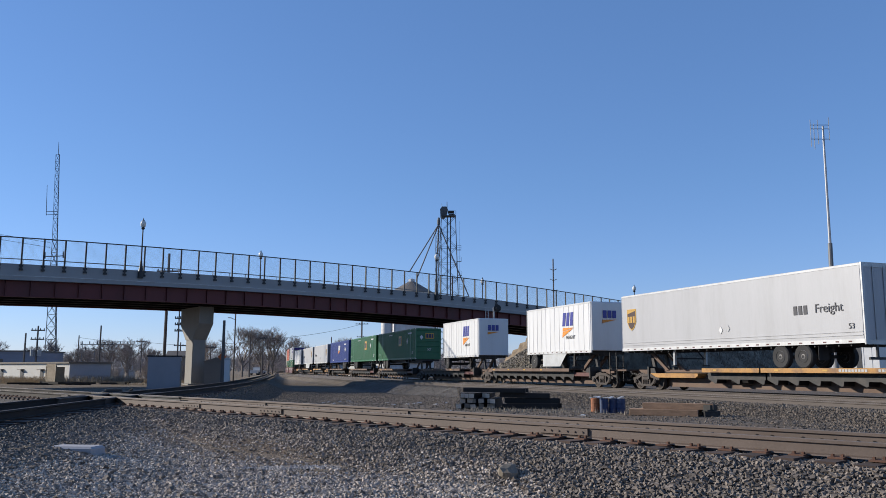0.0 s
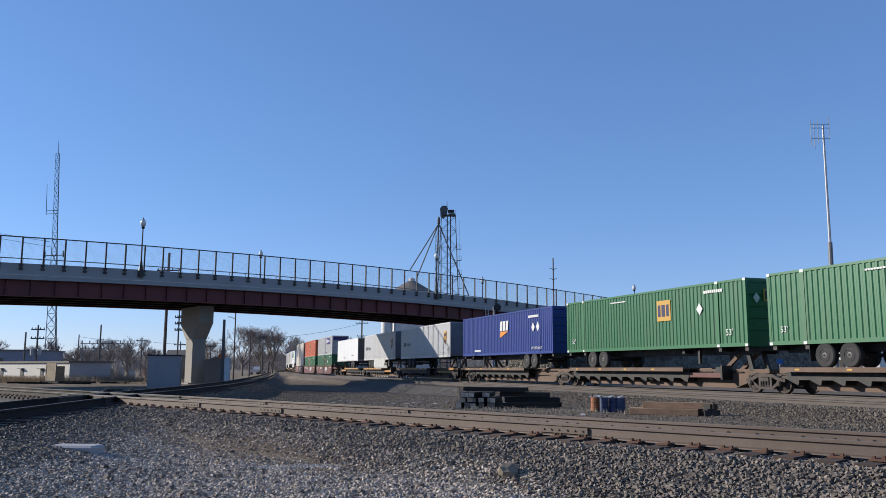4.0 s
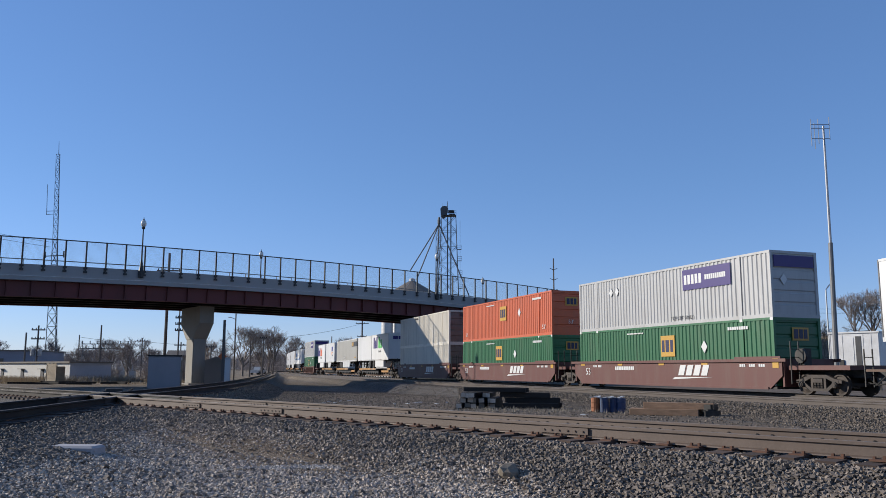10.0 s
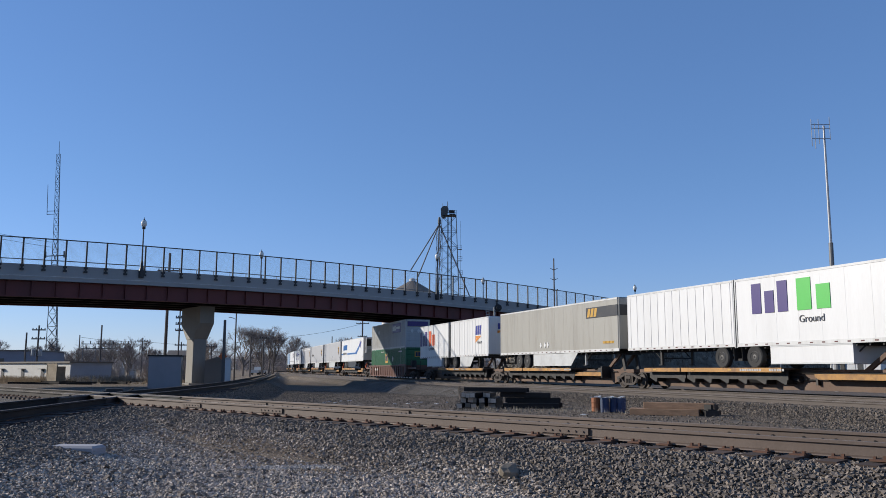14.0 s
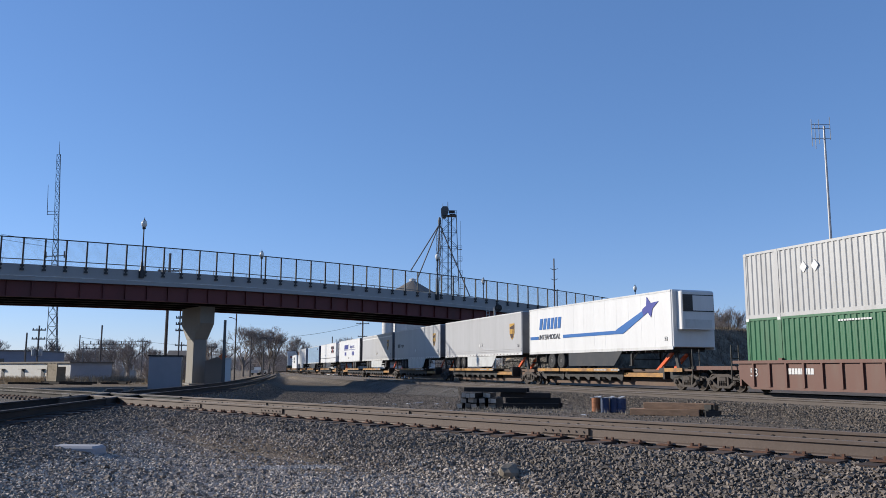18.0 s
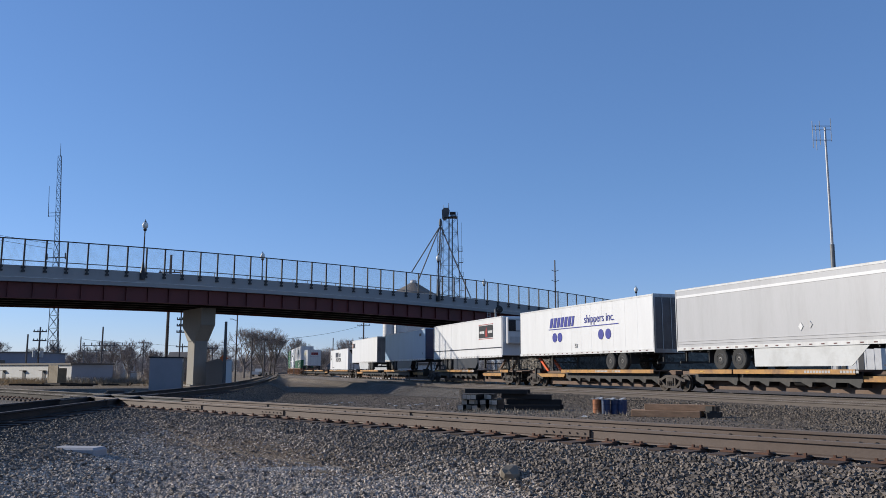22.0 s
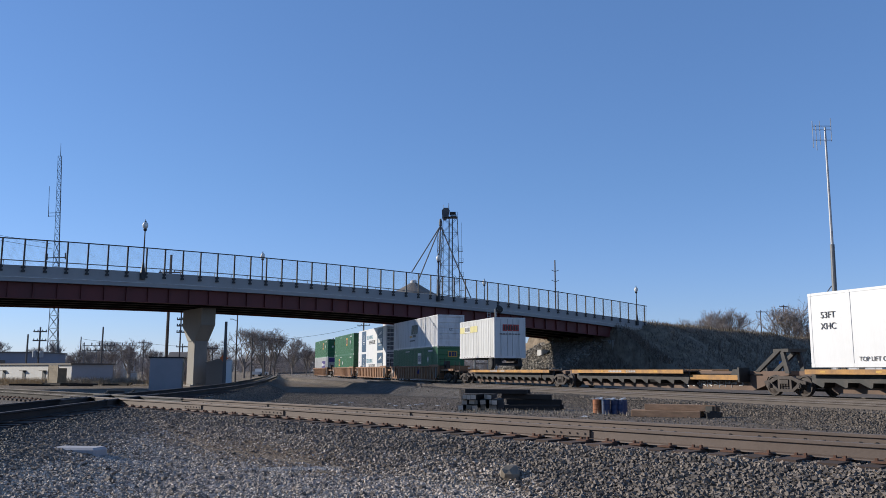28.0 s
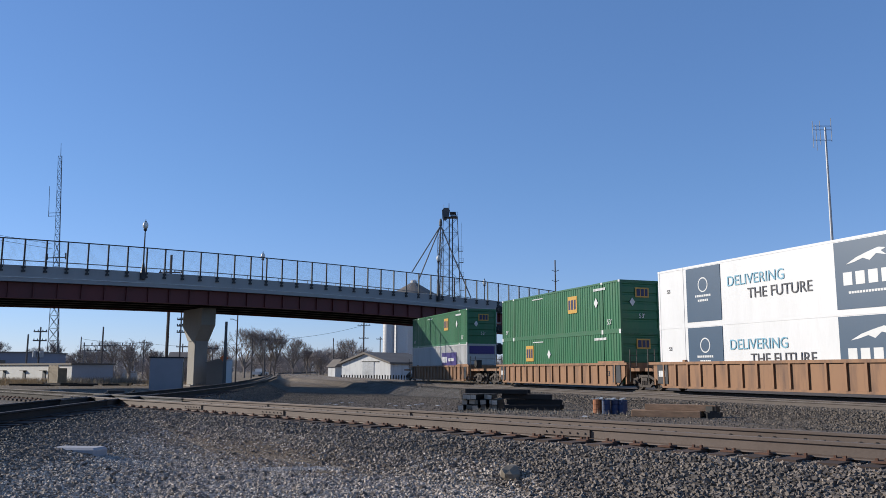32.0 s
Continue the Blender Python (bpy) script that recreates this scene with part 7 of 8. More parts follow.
def far_woods(name, x0, x1, y, h, n, seed, label, deep=25):
    """A distant wood: bare stems, each with a rounded crown of thin twigs, in one mesh."""
    r = np.random.RandomState(seed)
    per = 260
    X, Y, H = np.repeat(np.stack([r.uniform(x0, x1, n), y + r.uniform(-deep, deep, n), h * r.uniform(0.5, 1.0, n)]), per, 1)
    a, f = r.uniform(0, 6.28, n * per), r.uniform(0.1, 1, n * per)
    reach = H * 0.34 * np.sqrt(np.clip(1 - ((f - 0.55) / 0.5) ** 2, 0.05, 1)) * np.sqrt(r.uniform(0.05, 1, n * per))
    foot = np.stack([X + 0.5 * reach * np.cos(a), Y + 0.5 * reach * np.sin(a), H * f * 0.86 - 0.5], -1)
    tip = np.stack([X + reach * np.cos(a), Y + reach * np.sin(a), H * f], -1) + r.normal(0, 0.25, (n * per, 3))
    side = np.cross(tip - foot, r.normal(0, 1, (n * per, 3)))
    side *= (r.uniform(0.03, 0.07, n * per) / np.linalg.norm(side, axis=1))[:, None]
    tw = np.stack([foot - side, foot + side, tip], 1).reshape(-1, 3)
    X, Y, H = X[::per], Y[::per], H[::per]
    st = np.stack([np.stack([X - 0.16, Y, X * 0 - 1], -1), np.stack([X + 0.16, Y, X * 0 - 1], -1), np.stack([X + r.uniform(-0.5, 0.5, n), Y, H * 0.9], -1)], 1).reshape(-1, 3)
    verts = np.concatenate([tw, st])
    return single(name, big_mesh(name, verts, np.arange(len(verts)).reshape(-1, 3), M_TWIG), None, label, "woods", kind="stuff")


far_woods("distant_woods", -330, 60, 620, 15, 900, 3, "distant bare woods along the horizon")
far_woods("distant_woods", -47, -30, 318, 12, 34, 5, "bare grey-brown woods beside the main line", 22)
far_woods("distant_woods", -100, -62, 420, 9, 60, 6, "low bare woods beyond the crossing", 30)
far_woods("distant_woods", 60, 420, 520, 13, 420, 4, "distant bare woods along the horizon")

# ---- things beside the tracks ----


def timber_stack():
    """Old railway ties, stacked crosswise, with their cut ends showing."""
    st = thing("tie_stack", "stack of dark old railway ties with pale cut ends", "tie stack", at=pose(2.6, 34.0, gz(2.6, 34.0), 0, 0, -8))
    q = random.Random(4)
    for row in range(3):
        for k in range(6 - row // 2):
            x = -1.72 + k * 0.262 + q.uniform(-0.05, 0.05)
            z = 0.02 + row * 0.205 + q.uniform(-0.012, 0.012)
            tie = part("tie", Geo().box(-0.115, 0.115, -1.25, 1.25, 0, 0.185), M_CREOSOTE, st, at=pose(x, 0.3 + q.uniform(-0.22, 0.22), z, 0, q.uniform(-5, 5), q.uniform(-5, 5)))
            part("cut_end", Geo().box(-0.105, 0.105, -1.256, -1.25, 0.01, 0.175), M_CUTWOOD, tie)
    for k in range(3):
        part("long_tie", Geo().bev(-1.1, 1.1, -0.12, 0.12, 0, 0.2, 0.015), M_CREOSOTE, st, "dark tie laid along the stack", at=pose(0.98 + 0.07 * k, -0.75 + k * 0.42, 0.02 + 0.21 * (k % 2), 0, 0, q.uniform(-3, 8)))
    part("long_tie", Geo().bev(-1.0, 1.0, -0.13, 0.13, 0, 0.2, 0.015), M_CREOSOTE, st, at=pose(0.75, -0.4, 0.44, 0, 1.0, 4))
    for k in range(2):
        part("top_tie", Geo().bev(-1.25, 1.25, -0.12, 0.12, 0, 0.17, 0.015), M_CREOSOTE, st, "long dark tie on top", at=pose(-0.45 + 0.1 * k, -0.6 + 0.4 * k, 0.655, 0, 0.5, -2 + 5 * k))
    return st


timber_stack()
drums = thing("drum_bundle", "bundle of blue and rusty drums wrapped in torn plastic", "drums", at=pose(5.95, 30.3, gz(5.95, 30.3), 0, 0, -20) @ Matrix.Scale(0.8, 4))
for x, y, mat, lab in ((-0.52, 0, M_DRUMRUST, "rusty orange drum"), (-0.1, -0.1, M_DRUMBLUE, ""), (0.28, 0.05, M_DRUMBLUE, ""), (0.62, -0.02, M_DRUMBLUE, "")):
    part("drum", Geo().lathe([(0.19, 0), (0.2, 0.02), (0.2, 0.2), (0.215, 0.22), (0.2, 0.24), (0.2, 0.42), (0.215, 0.44), (0.2, 0.46), (0.2, 0.62), (0.18, 0.64)], n=14), mat, drums, lab, at=pose(x, y, 0, 0, random.uniform(-3, 3), 0))
g = Geo()
for k in range(9):
    g.box(-0.75 + k * 0.17, -0.62 + k * 0.17, -0.3, 0.3, 0.635 + 0.02 * (k % 3), 0.66 + 0.025 * (k % 3), pose(0, 0, 0, 4 * (k % 3) - 4, 3 * (k % 2), 7 * (k % 4) - 10))
part("plastic_sheet", g, M_PLASTIC, drums, "torn pale plastic")
part("strap", Geo().box(-0.26, -0.2, -0.34, -0.3, 0, 0.66), M_PLASTIC, drums)
for k, (x, y, z, ln, rz, mat) in enumerate(((7.55, 28.6, 0.0, 2.3, -24, M_OLDWOOD), (7.75, 28.95, 0.0, 2.5, -22, M_OLDWOOD), (8.05, 28.6, 0.21, 2.35, -25, M_OLDWOOD))):
    single("railway_tie", Geo().bev(-ln / 2, ln / 2, -0.12, 0.12, 0, 0.21, 0.012), mat, "brown weathered railway tie lying beside the track", "railway tie", "loose ties", at=pose(x, y, gz(x, y) + z + 0.01, 0, 0, rz))
for k, (x, y, z) in enumerate(((8.95, 28.0, 0.0), (9.1, 28.3, 0.0), (9.0, 28.2, 0.2))):
    single("rail_plate", Geo().box(-0.22, 0.22, -0.16, 0.16, 0, 0.19).box(-0.12, 0.12, -0.1, 0.1, 0.19, 0.24), M_DARK, "dark rusted track casting beside the ties", "track casting", "track castings", at=pose(x, y, gz(x, y) + z, 0, 0, 20 * k))
slab = thing("concrete_slab", "flat pale concrete cover lying in the gravel", "concrete cover", at=pose(-5.95, 13.7, gz(-5.95, 13.7), 0, 0, -6))
part("cover", Geo().bev(-0.40, 0.40, -0.2, 0.2, -0.1, 0.085, 0.035), material("pale_concrete_cover", (0.42, 0.41, 0.42), 0.8, var=0.1), slab)
rock_g = bmesh.new()
bmesh.ops.create_icosphere(rock_g, subdivisions=2, radius=0.15)
for v in rock_g.verts:
    v.co *= 1 + 0.35 * noise.noise(v.co * 9)
    v.co.z *= 0.75
rock_me = bpy.data.meshes.new("rock")
rock_g.to_mesh(rock_me)
rock_g.free()
rock_me.materials.append(material("tan_rock", (0.25, 0.21, 0.16), 0.9, var=0.2))
single("rock", rock_me, None, "tan angular rock among the gravel", "rock", at=pose(0.90, 11.4, gz(0.90, 11.4) + 0.06))
single("stick", Geo().tube((-0.35, 0, 0.03), (0.1, 0.03, 0.05), 0.025, 0.02, 6).tube((0.1, 0.03, 0.05), (0.45, -0.02, 0.03), 0.02, 0.012, 6), M_OLDWOOD, "thin weathered stick on the gravel", "stick", at=pose(-3.85, 19.3, gz(-3.85, 19.3)))
q = random.Random(12)
for k in range(26):
    x, y = q.uniform(-6, 6), q.uniform(28, 44)
    single("litter_scrap", Geo().box(-0.12, 0.12, -0.06, 0.06, 0, 0.02).box(-0.02, 0.1, -0.1, 0.0, 0.0, 0.035), M_PLASTIC, "small pale scrap of litter on the dirt", "litter", "litter scraps", at=pose(x, y, gz(x, y), 0, 0, q.uniform(0, 180)))

# relay cabin beside the side track
cab = thing("relay_cabin", "grey metal relay cabin beside the side track", "relay cabin", at=pose(-22.15, 66.3, gz(-22.15, 66.3), 0, 0, 14))
part("body", Geo().bev(-1.22, 1.22, -1.0, 1.0, -0.1, 2.5, 0.02), M_WALLGREY, cab)
part("roof", Geo().box(-1.3, 1.3, -1.08, 1.08, 2.5, 2.6), M_DARK, cab)
part("door", Geo().box(1.215, 1.24, -0.5, 0.45, 0.1, 2.2), M_TAN, cab)
part("base", Geo().box(-1.3, 1.3, -1.1, 1.1, -0.3, -0.02), M_CONCRETE, cab)
part("panel_trim", Geo().box(-1.2, -1.14, -1.02, -1.0, 0, 2.45).box(1.14, 1.2, -1.02, -1.0, 0, 2.45).box(-1.14, 1.14, -1.02, -1.0, 2.38, 2.45), M_WALLGREY, cab)


def pole(x, y, top, label, arms=(), rad=0.15, mat=None, name="utility_pole", lean=0.0, insulators=True):
    """arms: (height, half length)."""
    p = thing(name, label, "pole", "poles", at=pose(x, y, gz(x, y), 0, 0, 0))
    h = top - gz(x, y)
    part("shaft", Geo().tube((0, 0, -0.3), (lean, 0, h), rad, rad * 0.7, 8), mat or M_POLE, p)
    for z, half in arms:
        a = part("crossarm", Geo().box(-half, half, -0.08, 0.08, z - top + h - 0.08, z - top + h + 0.08), M_POLE, p)
        if insulators:
            for s in (-0.9, -0.35, 0.35, 0.9):
                part("insulator", Geo().lathe([(0.05, 0), (0.08, 0.08), (0.04, 0.2)], n=6), M_GLASS, a, at=pose(s * half, 0, z - top + h + 0.08))
    return p


WOOD = "weathered wooden utility pole"
pole(-55.5, 110, 5.7, WOOD)
pB = pole(-54.4, 111, 6.7, "wooden pole with crossarms and transformers", ((6.1, 0.9), (4.9, 0.9)))
for dx in (-0.45, 0.45):
    part("transformer", Geo().lathe([(0.26, 0), (0.28, 0.05), (0.28, 0.8), (0.2, 0.86)], n=10, at=(dx, -0.2, 3.2)), M_STEEL, pB)
pole(-70.4, 160, 7.4, WOOD)
pole(-41.4, 100, 6.2, WOOD, rad=0.13)
pole(-60, 165, 7.0, WOOD, ((6.4, 1.1),))
pole(-47.5, 150, 5.8, WOOD, ((5.2, 1.2),))
pole(-42.0, 150, 5.4, WOOD, ((4.9, 1.0),))
pole(-30.9, 92, 13.9, "tall dark wooden pole beyond the bridge", ((11.9, 1.3),), rad=0.2)
pole(-33.6, 105, 8.6, "pole with stacked insulators", ((7.4, 0.5), (6.6, 0.5), (5.8, 0.5)), rad=0.12)
pole(-18.55, 70, 5.1, "dark wooden pole beside a white cabinet", rad=0.16)
p18 = pole(-23.9, 95, 7.6, "slim pole with a small lamp arm", rad=0.1)
part("lamp_arm", Geo().tube((0, 0, 7.0), (-0.6, 0, 7.25), 0.035, n=6).box(-0.85, -0.5, -0.08, 0.08, 7.2, 7.28), M_STEEL, p18)
pole(-34.9, 150, 6.8, WOOD, rad=0.16)
pole(-32.6, 150, 6.8, "wooden pole with a lamp arm", ((6.5, 0.6),), rad=0.16)
pole(-20.1, 205, 14.3, "wooden power pole with crossarms", ((12.2, 1.6), (9.0, 1.2)), rad=0.24)
pole(-15.6, 200, 9.2, WOOD, ((8.6, 0.9),), rad=0.16)
pole(-27.6, 205, 9.0, WOOD, rad=0.16)
pR = pole(21.6, 160, 22.6, "tall wooden pole with raised short arms behind the bridge", (), rad=0.17)
for z in (20.3, 18.3, 16.2):
    for sx in (-1, 1):
        part("raised_arm", Geo().tube((0, -0.15, z - gz(21.6, 160)), (sx * 0.72, -0.15, z + 0.32 - gz(21.6, 160)), 0.07, 0.05, 6), M_POLE, pR)
for x, y, zt in ((76.7, 200, 15.8), (83.2, 202, 17.3), (89.5, 200, 16.2)):
    pole(x, y, zt, WOOD, ((zt - 0.4, 1.0),), rad=0.16)
poleR = pole(35.0, 75, 8.3, "slim grey steel lamp pole", rad=0.09, mat=M_STEEL, name="lamp_pole")
part("curved_arm", Geo().tube((0, 0, 8.3 - gz(35, 75)), (0.35, 0, 8.75 - gz(35, 75)), 0.05, n=6).tube((0.35, 0, 8.75 - gz(35, 75)), (0.8, 0, 8.9 - gz(35, 75)), 0.05, n=6), M_STEEL, poleR)


def wire(a, b, sag, rad, name, label):
    g = Geo()
    a, b = Vector(a), Vector(b)
    n = 14
    pts = [a.lerp(b, i / n) - Vector((0, 0, sag * 4 * (i / n) * (1 - i / n))) for i in range(n + 1)]
    side = (b - a).cross(Vector((0, 0, 1))).normalized()
    for p in pts:
        g.v += [tuple(p + side * rad), tuple(p + Vector((0, 0, rad))), tuple(p - side * rad), tuple(p - Vector((0, 0, rad)))]
    for i in range(n):
        g.f += [(4 * i + k, 4 * i + (k + 1) % 4, 4 * i + 4 + (k + 1) % 4, 4 * i + 4 + k) for k in range(4)]
    return single(name, g, M_WIRE, label, "cable", "overhead cables")


CB = "thin dark overhead cable"
wire((-32.6, 150, 6.4), (-20.1, 205, 12.2), 0.6, 0.03, "overhead_cable", CB)
wire((-34.9, 150, 6.0), (-60, 165, 6.4), 0.7, 0.025, "overhead_cable", CB)
wire((-60, 165, 6.4), (-70.4, 160, 7.0), 0.3, 0.025, "overhead_cable", CB)
for dz in (0, 0.9):
    wire((-72.4, 150, 24 - dz), (-130, 140, 36 - dz), 1.0, 0.03, "guy_cable", CB)
for k in range(2):
    wire((76.7, 200, 15.4 - k), (83.2, 202, 16.9 - k), 0.3, 0.03, "overhead_cable", CB)
    wire((83.2, 202, 16.9 - k), (89.5, 200, 15.8 - k), 0.3, 0.03, "overhead_cable", CB)
    wire((89.5, 200, 15.8 - k), (130, 190, 16.8 - k), 0.6, 0.03, "overhead_cable", CB)

# small roadside things beyond the side track
wc = thing("white_cabinet", "white equipment cabinet beside a pole", "cabinet", at=pose(-19.0, 73.0, gz(-19.0, 73.0), 0, 0, 12))
part("body", Geo().bev(-0.33, 0.33, -0.3, 0.3, -0.1, 2.2, 0.03), M_BUILDWHITE, wc)
part("door", Geo().box(-0.27, 0.27, -0.32, -0.3, 0.15, 2.05), M_WHITE, wc)
sg = thing("road_sign", "faded orange diamond sign on a post", "sign", at=pose(-19.2, 72.2, gz(-19.2, 72.2)))
part("post", Geo().box(-0.04, 0.04, -0.02, 0.02, -0.2, 2.7), M_STEEL, sg)
part("plate", Geo().prism([(-0.38, 2.35), (0, 1.97), (0.38, 2.35), (0, 2.73)], "y", -0.045, -0.025), M_SIGNORANGE, sg)
sh = thing("dark_shed", "small grey-brown shed beside the side track", "shed", at=pose(-22.0, 81, gz(-22, 81), 0, 0, 10))
part("body", Geo().box(-1.1, 1.1, -1, 1, -0.2, 2.2), M_ROOF, sh)
part("roof", Geo().prism([(-1.25, 2.2), (1.25, 2.2), (0, 2.6)], "y", -1.1, 1.1), M_ROOF, sh)


def vehicle(x, y, turn, mat, label, long=5.4):
    v = thing("pickup_truck", label, "truck", "parked trucks", at=pose(x, y, gz(x, y), 0, 0, turn))
    part("body", Geo().prism([(-long / 2, 0.45), (long / 2, 0.45), (long / 2, 0.95), (long / 2 - 1.4, 1.05), (long / 2 - 2.1, 1.75), (-0.4, 1.75), (-0.6, 1.1), (-long / 2, 1.1)], "y", -0.95, 0.95), mat, v)
    part("windows", Geo().prism([(long / 2 - 1.6, 1.1), (long / 2 - 2.15, 1.68), (-0.3, 1.68), (-0.4, 1.1)], "y", -0.97, 0.97), M_GLASS, v)
    for xx in (-long / 2 + 1.1, long / 2 - 1.1):
        for yy in (-0.85, 0.85):
            wheel_set(v, xx, yy, 0.4, 0.38)


vehicle(-41.3, 186, 80, M_WHITE2, "pale pickup truck parked beyond the tracks")

# ---- buildings on the far side ----


def building(name, label, x, y, turn, lx, ly, h, wall, roof, ridge=0.0, doors=(), category="building", windows=()):
    b = thing(name, label, category, "far buildings", at=pose(x, y, gz(x, y) - 0.1, 0, 0, turn))
    part("wall", Geo().box(-lx / 2, lx / 2, -ly / 2, ly / 2, 0, h), wall, b)
    if ridge:
        part("roof", Geo().prism([(-ly / 2 - 0.3, h), (ly / 2 + 0.3, h), (ly / 2 + 0.3, h + 0.12), (0, h + ridge), (-ly / 2 - 0.3, h + 0.12)], "x", -lx / 2 - 0.3, lx / 2 + 0.3), roof, b)
    else:
        part("roof", Geo().box(-lx / 2 - 0.2, lx / 2 + 0.2, -ly / 2 - 0.2, ly / 2 + 0.2, h, h + 0.18), roof, b)
    for dx, w, dh, mat in doors:
        d = part("door", Geo().box(dx - w / 2, dx + w / 2, -ly / 2 - 0.05, -ly / 2 + 0.02, 0.05, dh), mat, b)
    for dx, dz, w, dh in windows:
        o = part("window", Geo().box(dx - w / 2, dx + w / 2, -ly / 2 - 0.04, -ly / 2 + 0.02, dz, dz + dh), M_GLASS, b)
        part("frame", Geo().box(dx - w / 2 - 0.06, dx + w / 2 + 0.06, -ly / 2 - 0.06, -ly / 2, dz - 0.08, dz), M_WTEXT, o)
    return b


lwb = building("low_white_building", "long low off-white building with a shade-grey end wall and flat roof", -49.25, 101.3, -38, 24, 4.9, 2.25, M_BUILDWHITE, M_ROOF, doors=((5.86, 0.7, 1.5, M_DARK), (1.05, 0.7, 1.5, M_DARK), (-4.1, 0.7, 1.5, M_DARK)))
# added thin panel that paints the end wall's shade
part("end_siding", Geo().box(12.0, 12.04, -2.45, 2.45, 0, 2.25), M_ENDSHADE, lwb, "white end wall in the blue-grey of its shade")
for dx in (5.86, 1.05, -4.1):
    part("door_hood", Geo().box(dx - 0.5, dx + 0.5, -2.85, -2.45, 1.55, 1.62), M_ROOF, lwb)
building("tan_house", "small tan house seen behind the relay cabin", -35.6, 112, 10, 2.4, 3, 3.3, M_TAN, M_ROOF, 0.8, windows=((0.3, 1.6, 0.5, 0.7),), category="house")
building("blue_grey_building", "blue-grey metal building behind the white one", -78.2, 140, 3, 23, 12, 4.4, M_SHEDBLUE, M_ROOF, windows=((6, 2.6, 1.4, 0.6), (0, 2.6, 1.4, 0.6)))
enc = thing("wooden_enclosure", "weathered tan board enclosure", "enclosure", at=pose(-39.7, 86, gz(-39.7, 86), 0, 0, -40))
for k in range(9):
    part("board", Geo().box(-0.1, 0.1, -0.02, 0.02, -0.1, 2.05), M_TAN, enc, at=pose(-0.95 + k * 0.235, -0.8, random.uniform(-0.04, 0.04)))
part("post", Geo().box(-1.1, -0.98, -0.85, -0.73, -0.1, 1.9), M_TAN, enc)
part("post", Geo().box(1.0, 1.12, -0.85, -0.73, -0.1, 1.9), M_TAN, enc)
part("side", Geo().box(1.02, 1.08, -0.73, 0.1, 0, 1.75), M_TAN, enc)
for k in range(16):
    x, y = -41 + q.uniform(0, 9), 82 + q.uniform(-2.5, 2.5)
    single("scrap_tie", Geo().box(-1.2, 1.2, -0.11, 0.11, 0, 0.18), M_CREOSOTE, "dark scrap railway tie lying in dry grass", "railway tie", "scrap ties", at=pose(x, y, gz(x, y) + 0.05 * (k % 3), 0, 0, q.uniform(-30, 30)))


def lattice(parent, legs, z0, z1, bays, rad, mat, top_scale=0.4, name="brace"):
    """legs: corner places at the foot; they draw in to top_scale at the top."""
    def at(k, f):
        s = 1 + (top_scale - 1) * f
        return Vector((legs[k][0] * s, legs[k][1] * s, z0 + (z1 - z0) * f))
    n = len(legs)
    for k in range(n):
        part("leg", Geo().tube(at(k, 0), at(k, 1), rad, rad * 0.7, 6), mat, parent)
        g = Geo()
        for b in range(bays):
            f0, f1 = b / bays, (b + 1) / bays
            g.tube(at(k, f0), at((k + 1) % n, f1), rad * 0.55, None, 4, False).tube(at((k + 1) % n, f0), at(k, f1), rad * 0.55, None, 4, False)
            g.tube(at(k, f1), at((k + 1) % n, f1), rad * 0.5, None, 4, False)
        tagged(part(name, g, mat, parent), kind="stuff")


M_MAST = material("dark_mast_steel", (0.10, 0.11, 0.12), 0.55, 0.4, var=0.2, bump=0)
mast = thing("radio_mast", "tall tapering steel lattice radio mast", "radio mast", at=pose(-70.5, 150, gz(-70.5, 150), 0, -2.3, 0))
lattice(mast, [(-1.15, -0.7), (1.15, -0.7), (0, 1.2)], 0, 25, 11, 0.075, M_MAST, 0.42)
lattice(mast, [(-0.48, -0.3), (0.48, -0.3), (0, 0.5)], 25, 41.3, 12, 0.045, M_MAST, 0.75)
part("antenna", Geo().tube((0, 0, 41.2), (0, 0, 43.8), 0.06, 0.03, 6).tube((-1.9, 0, 29.8), (-1.9, 0, 35.6), 0.06, 0.04, 6).tube((-1.9, 0, 29.9), (0.3, 0, 29.9), 0.05, None, 5).tube((-1.9, 0, 30.5), (0.3, 0, 30.5), 0.05, None, 5), M_MAST, mast)
part("platform", Geo().box(-2.1, 1.6, -0.1, 0.1, 22.0, 22.15).box(-2.0, -1.8, -0.1, 0.1, 21.7, 22.9).box(1.4, 1.6, -0.1, 0.1, 21.7, 22.9), M_MAST, mast)
sub = thing("substation", "steel lattice frames and insulators of a small substation", "substation", at=pose(-52.7, 130, gz(-52.7, 130)))
for x in (-3.9, -1.9, 0.6, 3.6):
    part("column", Geo().tube((x, 0, 0), (x, 0, 5.4), 0.07, 0.05, 6), M_DULLSTEEL, sub)
for z in (4.6, 5.3):
    part("beam", Geo().box(-4.2, 4.0, -0.05, 0.05, z, z + 0.10), M_MAST, sub)
for k in range(14):
    part("insulator", Geo().lathe([(0.06, 0), (0.11, 0.1), (0.06, 0.2), (0.11, 0.3), (0.05, 0.45)], n=6), M_MAST, sub, at=pose(-4.0 + k * 0.6, 0.1, 5.4 - (k % 2) * 0.9))
for k in range(5):
    part("switchgear", Geo().box(-0.4, 0.4, -0.4, 0.4, 0, 1.4 + 0.3 * (k % 2)).tube((0, 0, 1.4), (0, 0, 2.6), 0.06, n=6), M_STEEL, sub, at=pose(-3.4 + k * 1.7, 2.0, 0))

